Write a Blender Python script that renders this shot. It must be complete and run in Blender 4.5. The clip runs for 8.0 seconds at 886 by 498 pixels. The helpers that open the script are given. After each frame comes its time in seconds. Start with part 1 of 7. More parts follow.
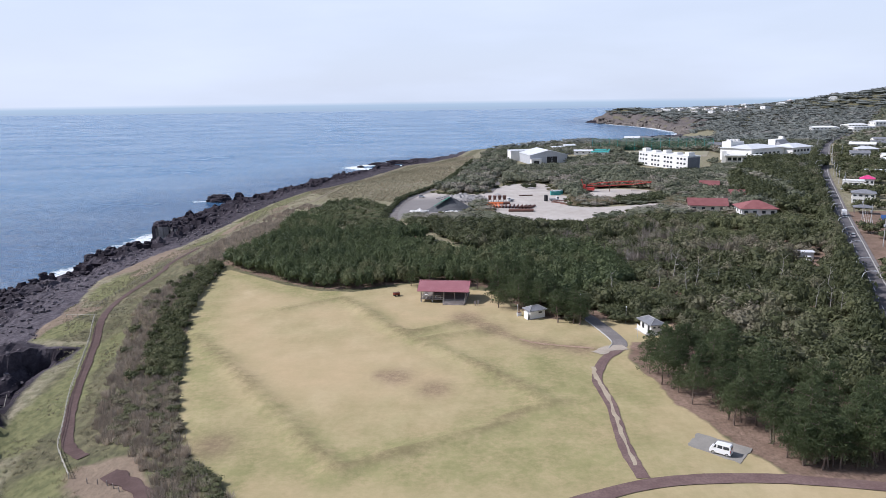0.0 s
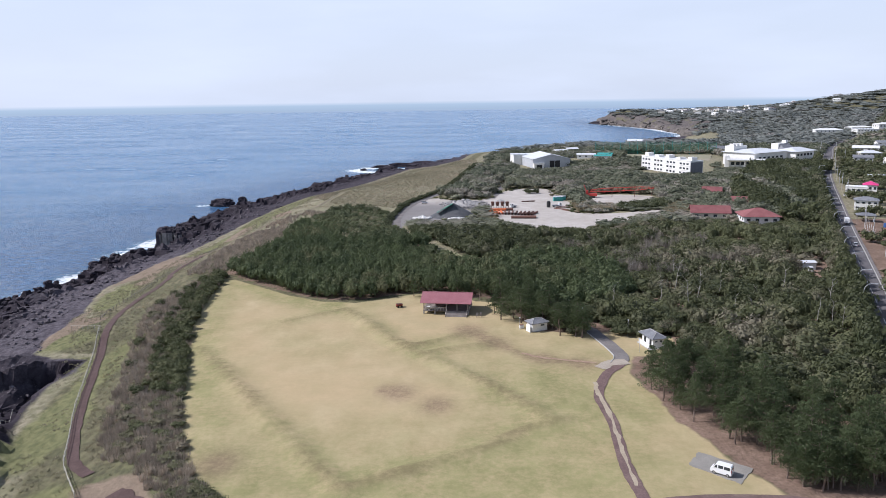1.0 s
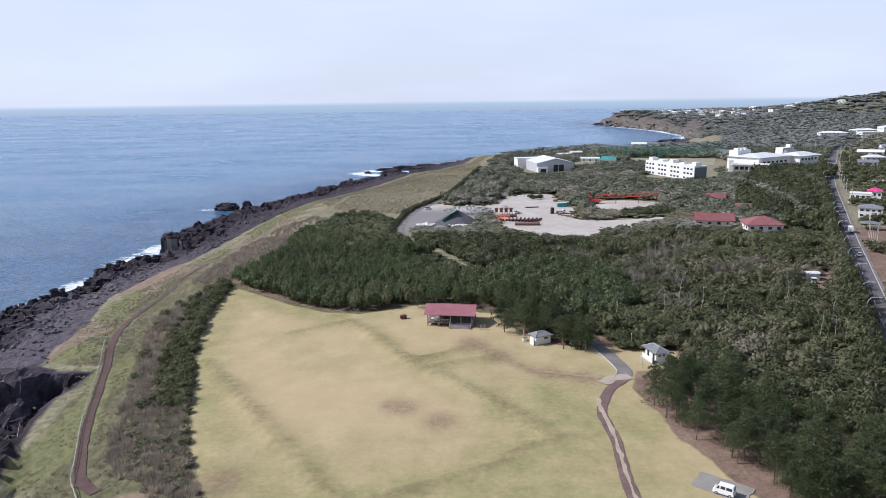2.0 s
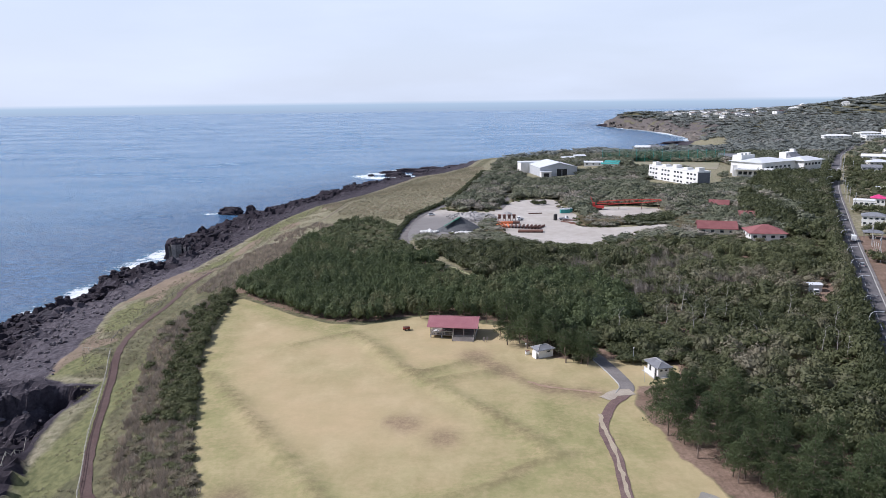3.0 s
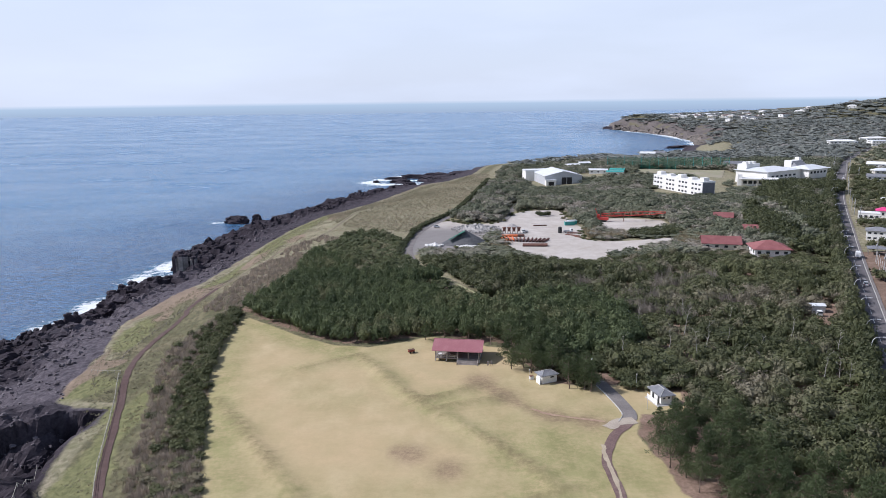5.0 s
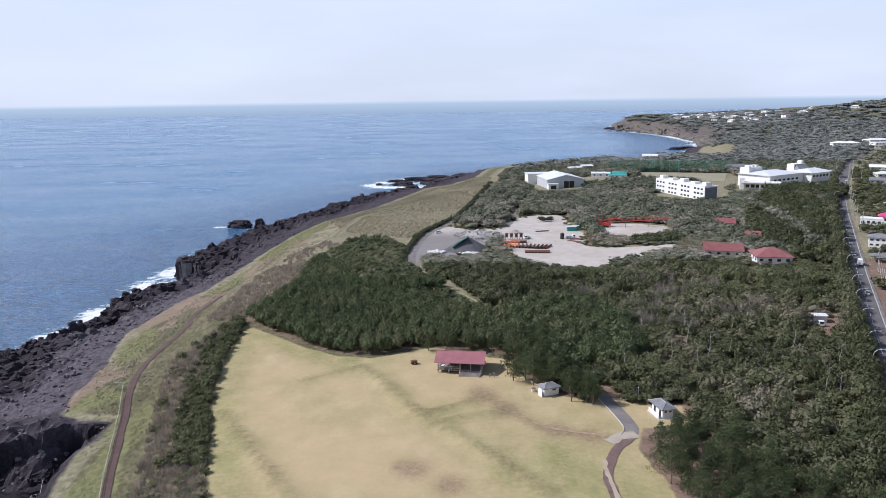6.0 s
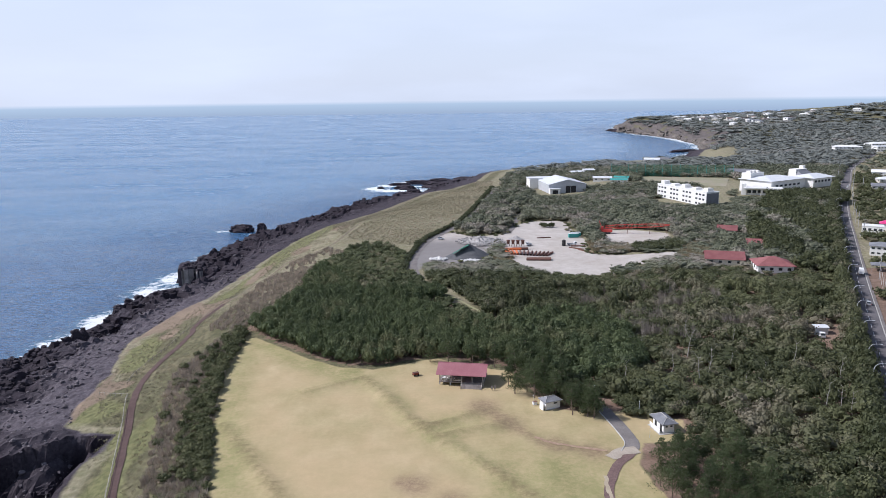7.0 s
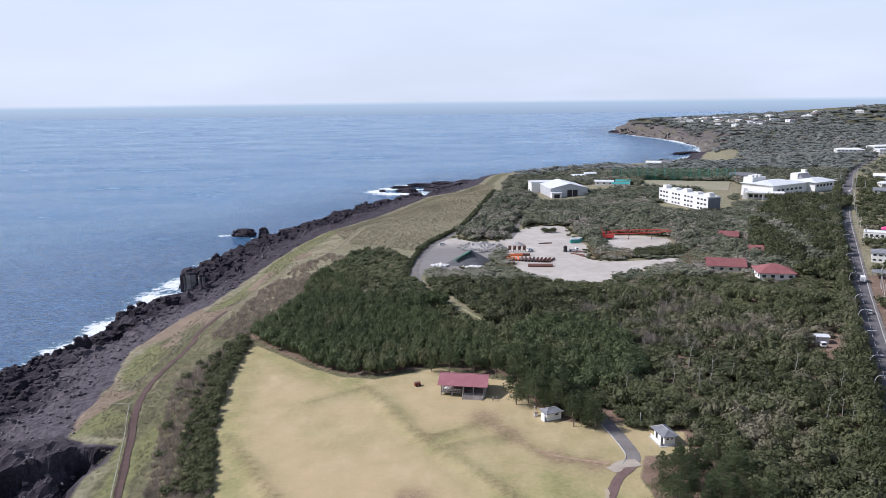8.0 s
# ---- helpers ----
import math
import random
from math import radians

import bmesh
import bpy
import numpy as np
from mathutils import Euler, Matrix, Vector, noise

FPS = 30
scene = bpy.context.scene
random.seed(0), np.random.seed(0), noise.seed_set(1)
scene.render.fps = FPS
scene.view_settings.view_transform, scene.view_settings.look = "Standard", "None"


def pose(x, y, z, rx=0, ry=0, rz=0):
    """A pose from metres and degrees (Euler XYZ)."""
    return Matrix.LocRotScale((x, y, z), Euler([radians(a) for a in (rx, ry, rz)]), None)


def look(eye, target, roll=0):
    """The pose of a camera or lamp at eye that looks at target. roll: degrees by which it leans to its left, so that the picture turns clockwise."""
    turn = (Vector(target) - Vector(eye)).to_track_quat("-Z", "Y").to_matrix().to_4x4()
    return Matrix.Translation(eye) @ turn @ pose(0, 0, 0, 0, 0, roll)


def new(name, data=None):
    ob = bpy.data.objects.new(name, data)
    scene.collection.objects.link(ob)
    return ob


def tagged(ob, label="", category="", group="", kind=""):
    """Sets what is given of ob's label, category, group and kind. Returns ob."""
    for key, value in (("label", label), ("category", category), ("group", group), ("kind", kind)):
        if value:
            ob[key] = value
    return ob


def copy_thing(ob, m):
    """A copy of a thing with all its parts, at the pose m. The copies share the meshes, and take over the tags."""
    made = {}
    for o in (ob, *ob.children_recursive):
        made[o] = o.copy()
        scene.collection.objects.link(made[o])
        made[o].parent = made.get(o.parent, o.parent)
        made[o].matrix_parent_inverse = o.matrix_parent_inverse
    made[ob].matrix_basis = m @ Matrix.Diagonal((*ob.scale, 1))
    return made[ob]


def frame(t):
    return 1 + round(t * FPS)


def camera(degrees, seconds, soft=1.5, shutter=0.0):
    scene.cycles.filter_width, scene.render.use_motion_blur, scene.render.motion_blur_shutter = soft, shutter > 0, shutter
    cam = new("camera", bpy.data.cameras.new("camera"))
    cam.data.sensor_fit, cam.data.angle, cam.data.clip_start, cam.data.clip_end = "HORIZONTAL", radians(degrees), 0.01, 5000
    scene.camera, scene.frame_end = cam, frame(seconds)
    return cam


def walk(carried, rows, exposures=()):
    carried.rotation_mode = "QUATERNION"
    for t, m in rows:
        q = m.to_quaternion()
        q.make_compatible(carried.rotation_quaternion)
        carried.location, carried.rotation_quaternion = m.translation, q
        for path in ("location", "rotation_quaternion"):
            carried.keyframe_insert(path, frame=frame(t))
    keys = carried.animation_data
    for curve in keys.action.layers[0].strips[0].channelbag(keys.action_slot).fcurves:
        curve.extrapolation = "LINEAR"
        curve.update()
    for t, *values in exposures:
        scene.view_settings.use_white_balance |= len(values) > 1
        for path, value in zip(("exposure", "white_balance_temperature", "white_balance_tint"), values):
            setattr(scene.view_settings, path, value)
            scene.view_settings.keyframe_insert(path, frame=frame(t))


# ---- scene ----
cam = camera(62.8, 8.0, soft=0.85)
PATH = [
    (0, (0.349, 0.113, 58.655), (0.349, 2.072, 58.249), -0.8),
    (0.5, (0.391, 0.118, 60.42), (0.388, 2.076, 60.014), -0.8),
    (1, (0.463, 0.009, 62.293), (0.455, 1.967, 61.887), -0.8),
    (1.5, (0.425, -0.052, 64.124), (0.412, 1.906, 63.718), -0.8),
    (3, (0.507, -0.27, 69.938), (0.48, 1.688, 69.531), -0.7),
    (3.5, (0.532, -0.338, 71.824), (0.502, 1.62, 71.418), -0.7),
    (4, (0.617, -0.519, 73.72), (0.582, 1.439, 73.314), -0.7),
    (4.5, (0.636, -0.576, 75.493), (0.598, 1.382, 75.087), -0.7),
    (6, (0.796, -0.807, 81.343), (0.748, 1.15, 80.935), -0.8),
    (6.5, (0.756, -0.795, 83.2), (0.705, 1.163, 82.793), -0.8),
    (7, (0.702, -0.727, 85.085), (0.65, 1.23, 84.678), -0.7),
    (7.5, (0.745, -0.665, 86.912), (0.69, 1.292, 86.506), -0.7),
    (8, (0.811, -0.673, 88.296), (0.754, 1.285, 87.89), -0.7),
]
walk(cam, [(t, look(eye, target, roll)) for t, eye, target, roll in PATH], [(0.0, 0.0, 6000, 15), (8.0, 0.0, 6000, 15)])

# ---- light ----
world = bpy.data.worlds.new("sky")
scene.world = world
world.use_nodes = True
SUN_TO = Vector((-1.0, 0.03, 0.92)).normalized()
SUN_EL = math.asin(SUN_TO.z)
SUN_AZ = math.atan2(SUN_TO.x, SUN_TO.y)


def build_sky():
    nt = world.node_tree
    nt.nodes.clear()
    out = nt.nodes.new("ShaderNodeOutputWorld")
    bg = nt.nodes.new("ShaderNodeBackground")
    sky = nt.nodes.new("ShaderNodeTexSky")
    sky.sky_type, sky.sun_disc = "NISHITA", False
    sky.sun_elevation, sky.sun_rotation = SUN_EL, SUN_AZ
    sky.altitude, sky.air_density, sky.dust_density, sky.ozone_density = 60, 1.0, 1.6, 1.5
    co = nt.nodes.new("ShaderNodeTexCoord")
    # thin high cloud, stretched along the horizon
    mp = nt.nodes.new("ShaderNodeMapping")
    mp.inputs["Scale"].default_value = (1.2, 1.2, 6.0)
    no = nt.nodes.new("ShaderNodeTexNoise")
    no.inputs["Scale"].default_value, no.inputs["Detail"].default_value = 2.2, 6
    rp = nt.nodes.new("ShaderNodeValToRGB")
    rp.color_ramp.elements[0].position, rp.color_ramp.elements[1].position = 0.42, 0.72
    rp.color_ramp.elements[0].color = (0.80, 0.80, 0.80, 1)
    rp.color_ramp.elements[1].color = (0.95, 0.95, 0.95, 1)
    mix = nt.nodes.new("ShaderNodeMixRGB")
    mix.inputs["Color2"].default_value = CLOUD
    # the sea beyond the last of the sheet, painted with its haze into the sky
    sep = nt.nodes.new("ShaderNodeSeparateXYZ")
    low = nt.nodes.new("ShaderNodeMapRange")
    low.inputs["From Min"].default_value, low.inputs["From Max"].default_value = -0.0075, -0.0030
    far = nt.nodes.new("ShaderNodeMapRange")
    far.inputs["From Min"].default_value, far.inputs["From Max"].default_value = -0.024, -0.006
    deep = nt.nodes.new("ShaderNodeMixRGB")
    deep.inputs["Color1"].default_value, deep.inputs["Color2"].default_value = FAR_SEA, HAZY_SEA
    sea = nt.nodes.new("ShaderNodeMixRGB")
    L = nt.links.new
    L(co.outputs["Generated"], mp.inputs["Vector"])
    L(mp.outputs["Vector"], no.inputs["Vector"])
    L(no.outputs["Fac"], rp.inputs["Fac"])
    # haze is thick along the horizon and thins out upwards
    hz = nt.nodes.new("ShaderNodeMapRange")
    hz.interpolation_type = "SMOOTHSTEP"
    hz.inputs["From Min"].default_value, hz.inputs["From Max"].default_value = 0.15, 0.46
    hz.inputs["To Min"].default_value, hz.inputs["To Max"].default_value = 1.0, 0.12
    thin = nt.nodes.new("ShaderNodeMath")
    thin.operation = "MULTIPLY"
    L(sep.outputs["Z"], hz.inputs["Value"])
    L(hz.outputs["Result"], thin.inputs[0])
    L(rp.outputs["Color"], thin.inputs[1])
    L(thin.outputs[0], mix.inputs["Fac"])
    L(sky.outputs["Color"], mix.inputs["Color1"])
    L(co.outputs["Generated"], sep.inputs[0])
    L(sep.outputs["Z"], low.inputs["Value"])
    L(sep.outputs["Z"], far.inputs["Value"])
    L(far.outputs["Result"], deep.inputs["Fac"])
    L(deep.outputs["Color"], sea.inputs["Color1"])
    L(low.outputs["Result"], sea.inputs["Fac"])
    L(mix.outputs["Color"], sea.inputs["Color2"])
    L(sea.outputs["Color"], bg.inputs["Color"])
    bg.inputs["Strength"].default_value = SKY
    L(bg.outputs["Background"], out.inputs["Surface"])


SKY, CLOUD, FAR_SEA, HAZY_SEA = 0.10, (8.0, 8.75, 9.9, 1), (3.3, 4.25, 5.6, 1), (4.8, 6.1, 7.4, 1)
build_sky()
sun = new("sun", bpy.data.lights.new("sun", "SUN"))
sun.data.energy, sun.data.angle, sun.data.color = 4.8, radians(0.55), (1.0, 0.965, 0.92)
sun.matrix_world = look((0, 0, 300), Vector((0, 0, 300)) - SUN_TO)

# ---- numbers of the plan ----
SEA = -20.0
SHORE = [(-260, -2500), (-260, -900), (-190, -200), (-172, 0), (-168, 80), (-174, 140), (-185, 200), (-183, 240), (-178, 284), (-167, 289),
         (-173, 304), (-167, 318), (-172, 338), (-166, 350), (-170, 388), (-165, 397), (-152, 400), (-149, 404), (-162, 405.5), (-168, 412), (-171, 428), (-168, 482), (-163, 506), (-158, 550),
         (-149, 571), (-130, 620), (-102, 690), (-86, 716), (-62, 728), (-50, 790), (-20, 830), (14, 880), (16, 930), (48, 975),
         (88, 1000), (130, 1015), (195, 1068), (270, 1092), (315, 1092), (334, 1125), (352, 1190), (398, 1300), (440, 1349), (507, 1555), (525, 1799), (504, 1988), (470, 2257), (526, 2500),
         (760, 2900), (1300, 3500), (2600, 4950), (6500, 6500), (6500, -2500)]
EDGE = [(-160, -2500), (-150, -400), (-90, 0), (-74, 60), (-76, 100), (-84, 127), (-90, 138), (-94.5, 150), (-95.5, 162), (-94.5, 171), (-94.5, 178), (-104, 178), (-111, 184), (-114, 200), (-115, 212), (-118, 228), (-124, 246), (-128, 264), (-127, 280),
        (-124, 309), (-119, 330), (-116, 368), (-113, 419), (-109, 464), (-99, 520), (-70, 580), (-49, 632), (-32, 677), (-9, 700),
        (16, 760), (32, 851), (60, 915), (95, 943), (138, 962), (208, 1025), (278, 1052), (335, 1050), (354, 1080), (374, 1155), (422, 1275), (475, 1340), (590, 1560), (600, 1800),
        (568, 2000), (525, 2240), (575, 2480), (800, 2850), (1350, 3450), (2650, 4900), (6500, 6400), (6500, -2500)]
LAWN = [(-79, 255), (-76, 220), (-71, 195), (-66, 176), (-58, 152), (-54, 139), (-47, 121), (-41, 111), (-36, 105), (-32, 100), (-10, 60),
        (40, 50), (90, 60), (75, 97.5), (62, 101.8), (54, 105), (51, 112), (48.6, 121), (46.2, 130), (44.5, 141), (43, 158), (46, 168), (58, 168), (60, 182), (46, 188),
        (38, 187), (27, 189), (20, 202), (15, 217), (-8, 228), (-17, 224), (-28, 219), (-39, 221), (-51, 229), (-66, 243)]
PINES = [(-81, 262), (-75, 288), (-72, 316), (-73, 342), (-68, 386), (-60, 416), (-45, 420), (-32, 400), (-27, 352), (-17, 330), (-3, 290), (12, 262), (24, 235),
         (21, 208), (16, 221), (-8, 231), (-17, 227), (-28, 222), (-39, 224), (-51, 232), (-66, 246)]
LOT = [(-24, 352), (-24, 373), (-23, 408), (-20, 427), (-10, 456), (-4, 462), (3, 450), (12, 446), (25, 452), (29, 456), (33, 468), (37, 484), (46, 499), (66, 502), (73, 497), (72, 470),
       (74, 440), (76, 428), (72, 408), (73, 393), (88, 388), (112, 390), (121, 389), (113, 377), (100, 368), (81, 361), (76, 345), (53, 343), (40, 350), (32, 361), (28, 380), (25, 410), (24, 428),
       (20, 428), (18, 404), (13, 380), (9, 371), (-8, 371), (-17, 376), (-19, 362)]
CRANE_LOT = [(86, 424), (90, 448), (96, 462), (112, 456), (127, 442), (124, 420), (111, 414), (99, 410), (91, 414)]
LANE = [(30, 455), (35, 478), (40, 510), (50, 560), (62, 615)]
TRACK = [(-19, 338), (-23, 352), (-25, 373), (-24, 404), (-19, 434), (-8, 468), (5, 505), (26, 638), (36, 699)]
GRASS_PATH = [(8, 282), (0, 298), (-10, 318), (-19, 338)]
COAST_PATH = [(-34, 90), (-42, 98), (-48, 104), (-53, 109), (-57, 113), (-63, 117), (-68, 122), (-74, 134), (-85, 164), (-98, 202), (-102, 219), (-103, 235), (-103, 262), (-105.6, 273.6), (-104.3, 304.9), (-101.2, 338.3), (-97.6, 356.4), (-94.8, 388.3), (-83.7, 404), (-75.5, 432.9), (-71.1, 501.9), (-54.5, 536.5)]
BELT = [(-84, 266), (-89, 248), (-92, 217), (-85, 186), (-75, 154), (-69, 134), (-64, 124), (-58, 119), (-53, 114), (-48, 107), (-40, 92), (-20, 70), (-10, 62),
        (-32, 99), (-36, 104), (-41, 110), (-47, 120), (-54, 138), (-58, 151), (-66, 175), (-71, 194), (-76, 219), (-79, 254)]
ROAD = [(88, 120), (124, 200), (149, 256), (171.8, 306), (219.5, 408), (283, 540), (368, 700), (440, 830), (560, 1000)]
COVE = [(-94.2, 178.4), (-100, 177.6), (-105.5, 176.5), (-108.5, 170), (-117, 164), (-127, 158), (-120, 146), (-101, 144), (-95.6, 152), (-95.6, 163), (-94.4, 171)]


def smooth(a, b, v):
    t = np.clip((np.asarray(v, float) - a) / (b - a), 0, 1)
    return t * t * (3 - 2 * t)


def line_distance(x, y, pts, closed=False):
    p = np.array(pts + pts[:1] if closed else pts, float)
    best = np.full(np.shape(x), 1e9)
    for (ax, ay), (bx, by) in zip(p[:-1], p[1:]):
        dx, dy = bx - ax, by - ay
        t = np.clip(((x - ax) * dx + (y - ay) * dy) / (dx * dx + dy * dy + 1e-9), 0, 1)
        best = np.minimum(best, np.hypot(x - ax - t * dx, y - ay - t * dy))
    return best


def inside(x, y, pts):
    x, y = np.asarray(x, float), np.asarray(y, float)
    hit = np.zeros(x.shape, bool)
    for (ax, ay), (bx, by) in zip(pts, pts[1:] + pts[:1]):
        if ay != by:
            hit ^= ((ay > y) != (by > y)) & (x < (bx - ax) * (y - ay) / (by - ay) + ax)
    return hit


def signed(x, y, pts):
    return np.where(inside(x, y, pts), 1, -1) * line_distance(x, y, pts, True)


def vnoise(x, y, seed=0):
    """Smooth value noise, -1 to 1."""
    x, y = np.asarray(x, float), np.asarray(y, float)
    xi, yi = np.floor(x).astype(np.int64), np.floor(y).astype(np.int64)
    u, v = x - xi, y - yi
    u, v = u * u * (3 - 2 * u), v * v * (3 - 2 * v)

    def h(i, j):
        n = (i * 374761393 + j * 668265263 + seed * 974634777) & 0xFFFFFFFF
        n = ((n ^ (n >> 13)) * 1274126177) & 0xFFFFFFFF
        return ((n ^ (n >> 16)) & 0xFFFF) / 32767.5 - 1
    return (h(xi, yi) * (1 - u) + h(xi + 1, yi) * u) * (1 - v) + (h(xi, yi + 1) * (1 - u) + h(xi + 1, yi + 1) * u) * v


def fbm(x, y, seed=0, octaves=4):
    s, a = 0, 1.0
    for i in range(octaves):
        s = s + a * vnoise(x * 2 ** i, y * 2 ** i, seed + i)
        a *= 0.5
    return s / 1.9


def ridged(x, y, seed=0, octaves=4):
    s, a = 0, 1.0
    for i in range(octaves):
        s = s + a * (1 - 2 * np.abs(vnoise(x * 2 ** i, y * 2 ** i, seed + i)))
        a *= 0.55
    return s / 2


BANKS = [[(-46, 201), (-37, 207.5), (-30, 212), (-23, 200), (-16, 186), (-9.7, 176.3), (-2.3, 167.3), (7, 155), (15, 144), (20, 134)],
         [(-17, 108), (-8, 113), (0.5, 118), (7.7, 122), (14.6, 129), (23, 133)], [(-17, 108), (-24, 118), (-30.5, 128.6), (-41, 145), (-54, 165), (-64, 179)],
         [(-9, 177.5), (-2, 181), (5, 188)], [(-6, 171), (1, 175), (7, 177), (12, 180)]]
SPOTS = [(6.4, 190, 4), (12.6, 180, 3.4), (-13.4, 149.5, 1.6), (-10, 148, 3.2), (-2, 141, 3.2), (24, 167.5, 3), (32, 164, 3), (-40, 117, 4)]


def height(x, y):
    """The height of the ground at arrays of places."""
    x, y = np.asarray(x, float), np.asarray(y, float)
    ds, dg = signed(x, y, SHORE), signed(x, y, EDGE)
    inland = (3.6 * smooth(75, 165, x) + 1.5 * smooth(800, 1500, y) + 12 * np.exp(-((x - 560) / 60) ** 2 / 2 - ((y - 2270) / 90) ** 2 / 2) + 78 * np.exp(-((x - 1370) / 340) ** 2 / 2 - ((y - 1750) / 420) ** 2 / 2)
              + 13 * np.exp(-((x - 660) / 110) ** 2 / 2 - ((y - 1430) / 120) ** 2 / 2) - 6 * smooth(900, 1050, y) * (1 - smooth(1330, 1500, y)) * (1 - smooth(60, 260, dg)) + 8 * smooth(900, 2600, x) * smooth(900, 2400, y)
              + 5 * fbm(x / 260, y / 260, 3) * smooth(700, 1400, y))
    rim = -3.2 - 2.8 * smooth(200, 270, y) + 5.0 * smooth(540, 720, y) + 11 * smooth(1420, 1600, y) - 7 * smooth(850, 1000, y) * (1 - smooth(1350, 1480, y))
    z = rim + (inland - rim) * smooth(-2, 40, dg + 2.0 * vnoise(x / 18, y / 18, 9)) + 0.35 * fbm(x / 22, y / 22, 5) * smooth(0, 30, dg)
    field = inside(x, y, LAWN)
    z = z - 0.3 * fbm(x / 22, y / 22, 5) * field
    for b in BANKS:
        z = z + (0.62 + 0.3 * vnoise(x / 7, y / 7, 15)) * np.exp(-((line_distance(x, y, b) + 0.5 * vnoise(x / 5, y / 5, 16)) / 1.8) ** 2) * field
    # lava shore, low in front of the bluff
    t = np.clip(ds / (ds + np.maximum(-dg, 0) + 1e-6), 0, 1)
    rock = SEA + 0.5 + (rim - 1.0 - SEA) * (0.36 * smooth(0, 0.16, t) + 0.64 * smooth(0.2, 1.0, t)) 
    rough = 5.6 * ridged(x / 19, y / 19, 21, 5) * smooth(0, 0.08, t) * (1 - smooth(0.5, 0.9, t) * smooth(172, 186, y)) + 1.7 * ridged(x / 5.3, y / 5.3, 31, 3) * (1 - 0.7 * smooth(0.6, 0.97, t))
    step = np.round((rock + rough) / 2.9) * 2.9
    blocky = 0.65 * (1 - smooth(0.45, 0.8, t))
    rock = (1 - blocky) * (rock + rough) + blocky * step
    rock = rock - np.maximum(rock - SEA - 0.9, 0) * np.clip(1.25 * np.exp(-((x + 158) / 15) ** 2 - ((y - 388) / 13) ** 2), 0, 1)
    bed = SEA - 1.5 - 0.25 * np.minimum(-ds, 40) + 1.6 * ridged(x / 9, y / 9, 41, 3) * (ds > -14)
    z = np.where(dg > 0, z, np.where(ds > 0, rock, bed))
    # the cove with its sheer wall
    cd = signed(x + 1.0 * vnoise(x / 4, y / 4, 53), y + 1.0 * vnoise(x / 3, y / 3, 54), COVE)
    floor = -15.0 + 2.4 * ridged(x / 5, y / 5, 52, 4) + 7.0 * smooth(-99, -106, x) * smooth(150, 168, y) - 4.0 * smooth(-108, -124, x)
    return np.where(cd > 0, np.minimum(z, np.maximum(-3.5 - 9.0 * cd, floor)), z)


def ground_z(x, y):
    return float(height(np.array([float(x)]), np.array([float(y)]))[0])


# ---- mesh helpers ----
def raw_mesh(name, v, f, smooth_faces=False):
    """A mesh from arrays of places and of faces, all with as many corners."""
    me = bpy.data.meshes.new(name)
    v, f = np.asarray(v, np.float32), np.asarray(f, np.int32)
    me.vertices.add(len(v))
    me.vertices.foreach_set("co", v.ravel())
    me.loops.add(f.size)
    me.loops.foreach_set("vertex_index", f.ravel())
    me.polygons.add(len(f))
    me.polygons.foreach_set("loop_start", np.arange(len(f), dtype=np.int32) * f.shape[1])
    me.polygons.foreach_set("use_smooth", np.full(len(f), smooth_faces))
    me.update(calc_edges=True)
    return me


def set_attr(me, name, values):
    a = me.attributes.new(name, "FLOAT", "POINT")
    a.data.foreach_set("value", np.asarray(values, np.float32))


def grid_mesh(name, xs, ys, fz, smooth_faces=True):
    X, Y = np.meshgrid(xs, ys)
    Z = fz(X, Y)
    v = np.stack([X.ravel(), Y.ravel(), np.asarray(Z).ravel()], 1)
    n, m = len(xs), len(ys)
    i = (np.arange(m - 1)[:, None] * n + np.arange(n - 1)[None]).ravel()
    f = np.stack([i, i + 1, i + n + 1, i + n], 1)
    return raw_mesh(name, v, f, smooth_faces), X.ravel(), Y.ravel()


def spread(marks):
    """Grid lines: marks are (from, to, step)."""
    out = []
    for a, b, s in marks:
        out.extend(np.arange(a, b - 1e-6, s).tolist())
    out.append(marks[-1][1])
    return np.array(out)


def part(name, bm, material, parent=None, label="", shade=False):
    me = bpy.data.meshes.new(name)
    bmesh.ops.recalc_face_normals(bm, faces=bm.faces[:])
    bm.to_mesh(me)
    bm.free()
    if shade:
        me.polygons.foreach_set("use_smooth", [True] * len(me.polygons))
    me.materials.append(material)
    ob = new(name, me)
    ob.parent = parent
    if label:
        tagged(ob, label)
    return ob


def thing(name, x, y, z, yaw, label, category, group="", kind=""):
    e = new(name)
    e.matrix_world = pose(x, y, z, 0, 0, yaw)
    return tagged(e, label, category, group, kind)


def box(bm, x0, x1, y0, y1, z0, z1, bevel=0.0):
    g = bmesh.ops.create_cube(bm, size=1.0, matrix=Matrix.Translation(((x0 + x1) / 2, (y0 + y1) / 2, (z0 + z1) / 2)) @ Matrix.Diagonal((x1 - x0, y1 - y0, z1 - z0, 1)))
    if bevel:
        es = {e for v in g["verts"] for e in v.link_edges}
        bmesh.ops.bevel(bm, geom=list(es), offset=bevel, segments=2, affect="EDGES", profile=0.6)
    return bm


def a_box(*a, bevel=0.0):
    return box(bmesh.new(), *a, bevel=bevel)


def rod(bm, a, b, r0, r1=None, sides=8):
    a, b = Vector(a), Vector(b)
    d = b - a
    m = Matrix.Translation((a + b) / 2) @ d.to_track_quat("Z", "Y").to_matrix().to_4x4()
    bmesh.ops.create_cone(bm, cap_ends=True, segments=sides, radius1=r0, radius2=r0 if r1 is None else r1, depth=d.length, matrix=m)
    return bm


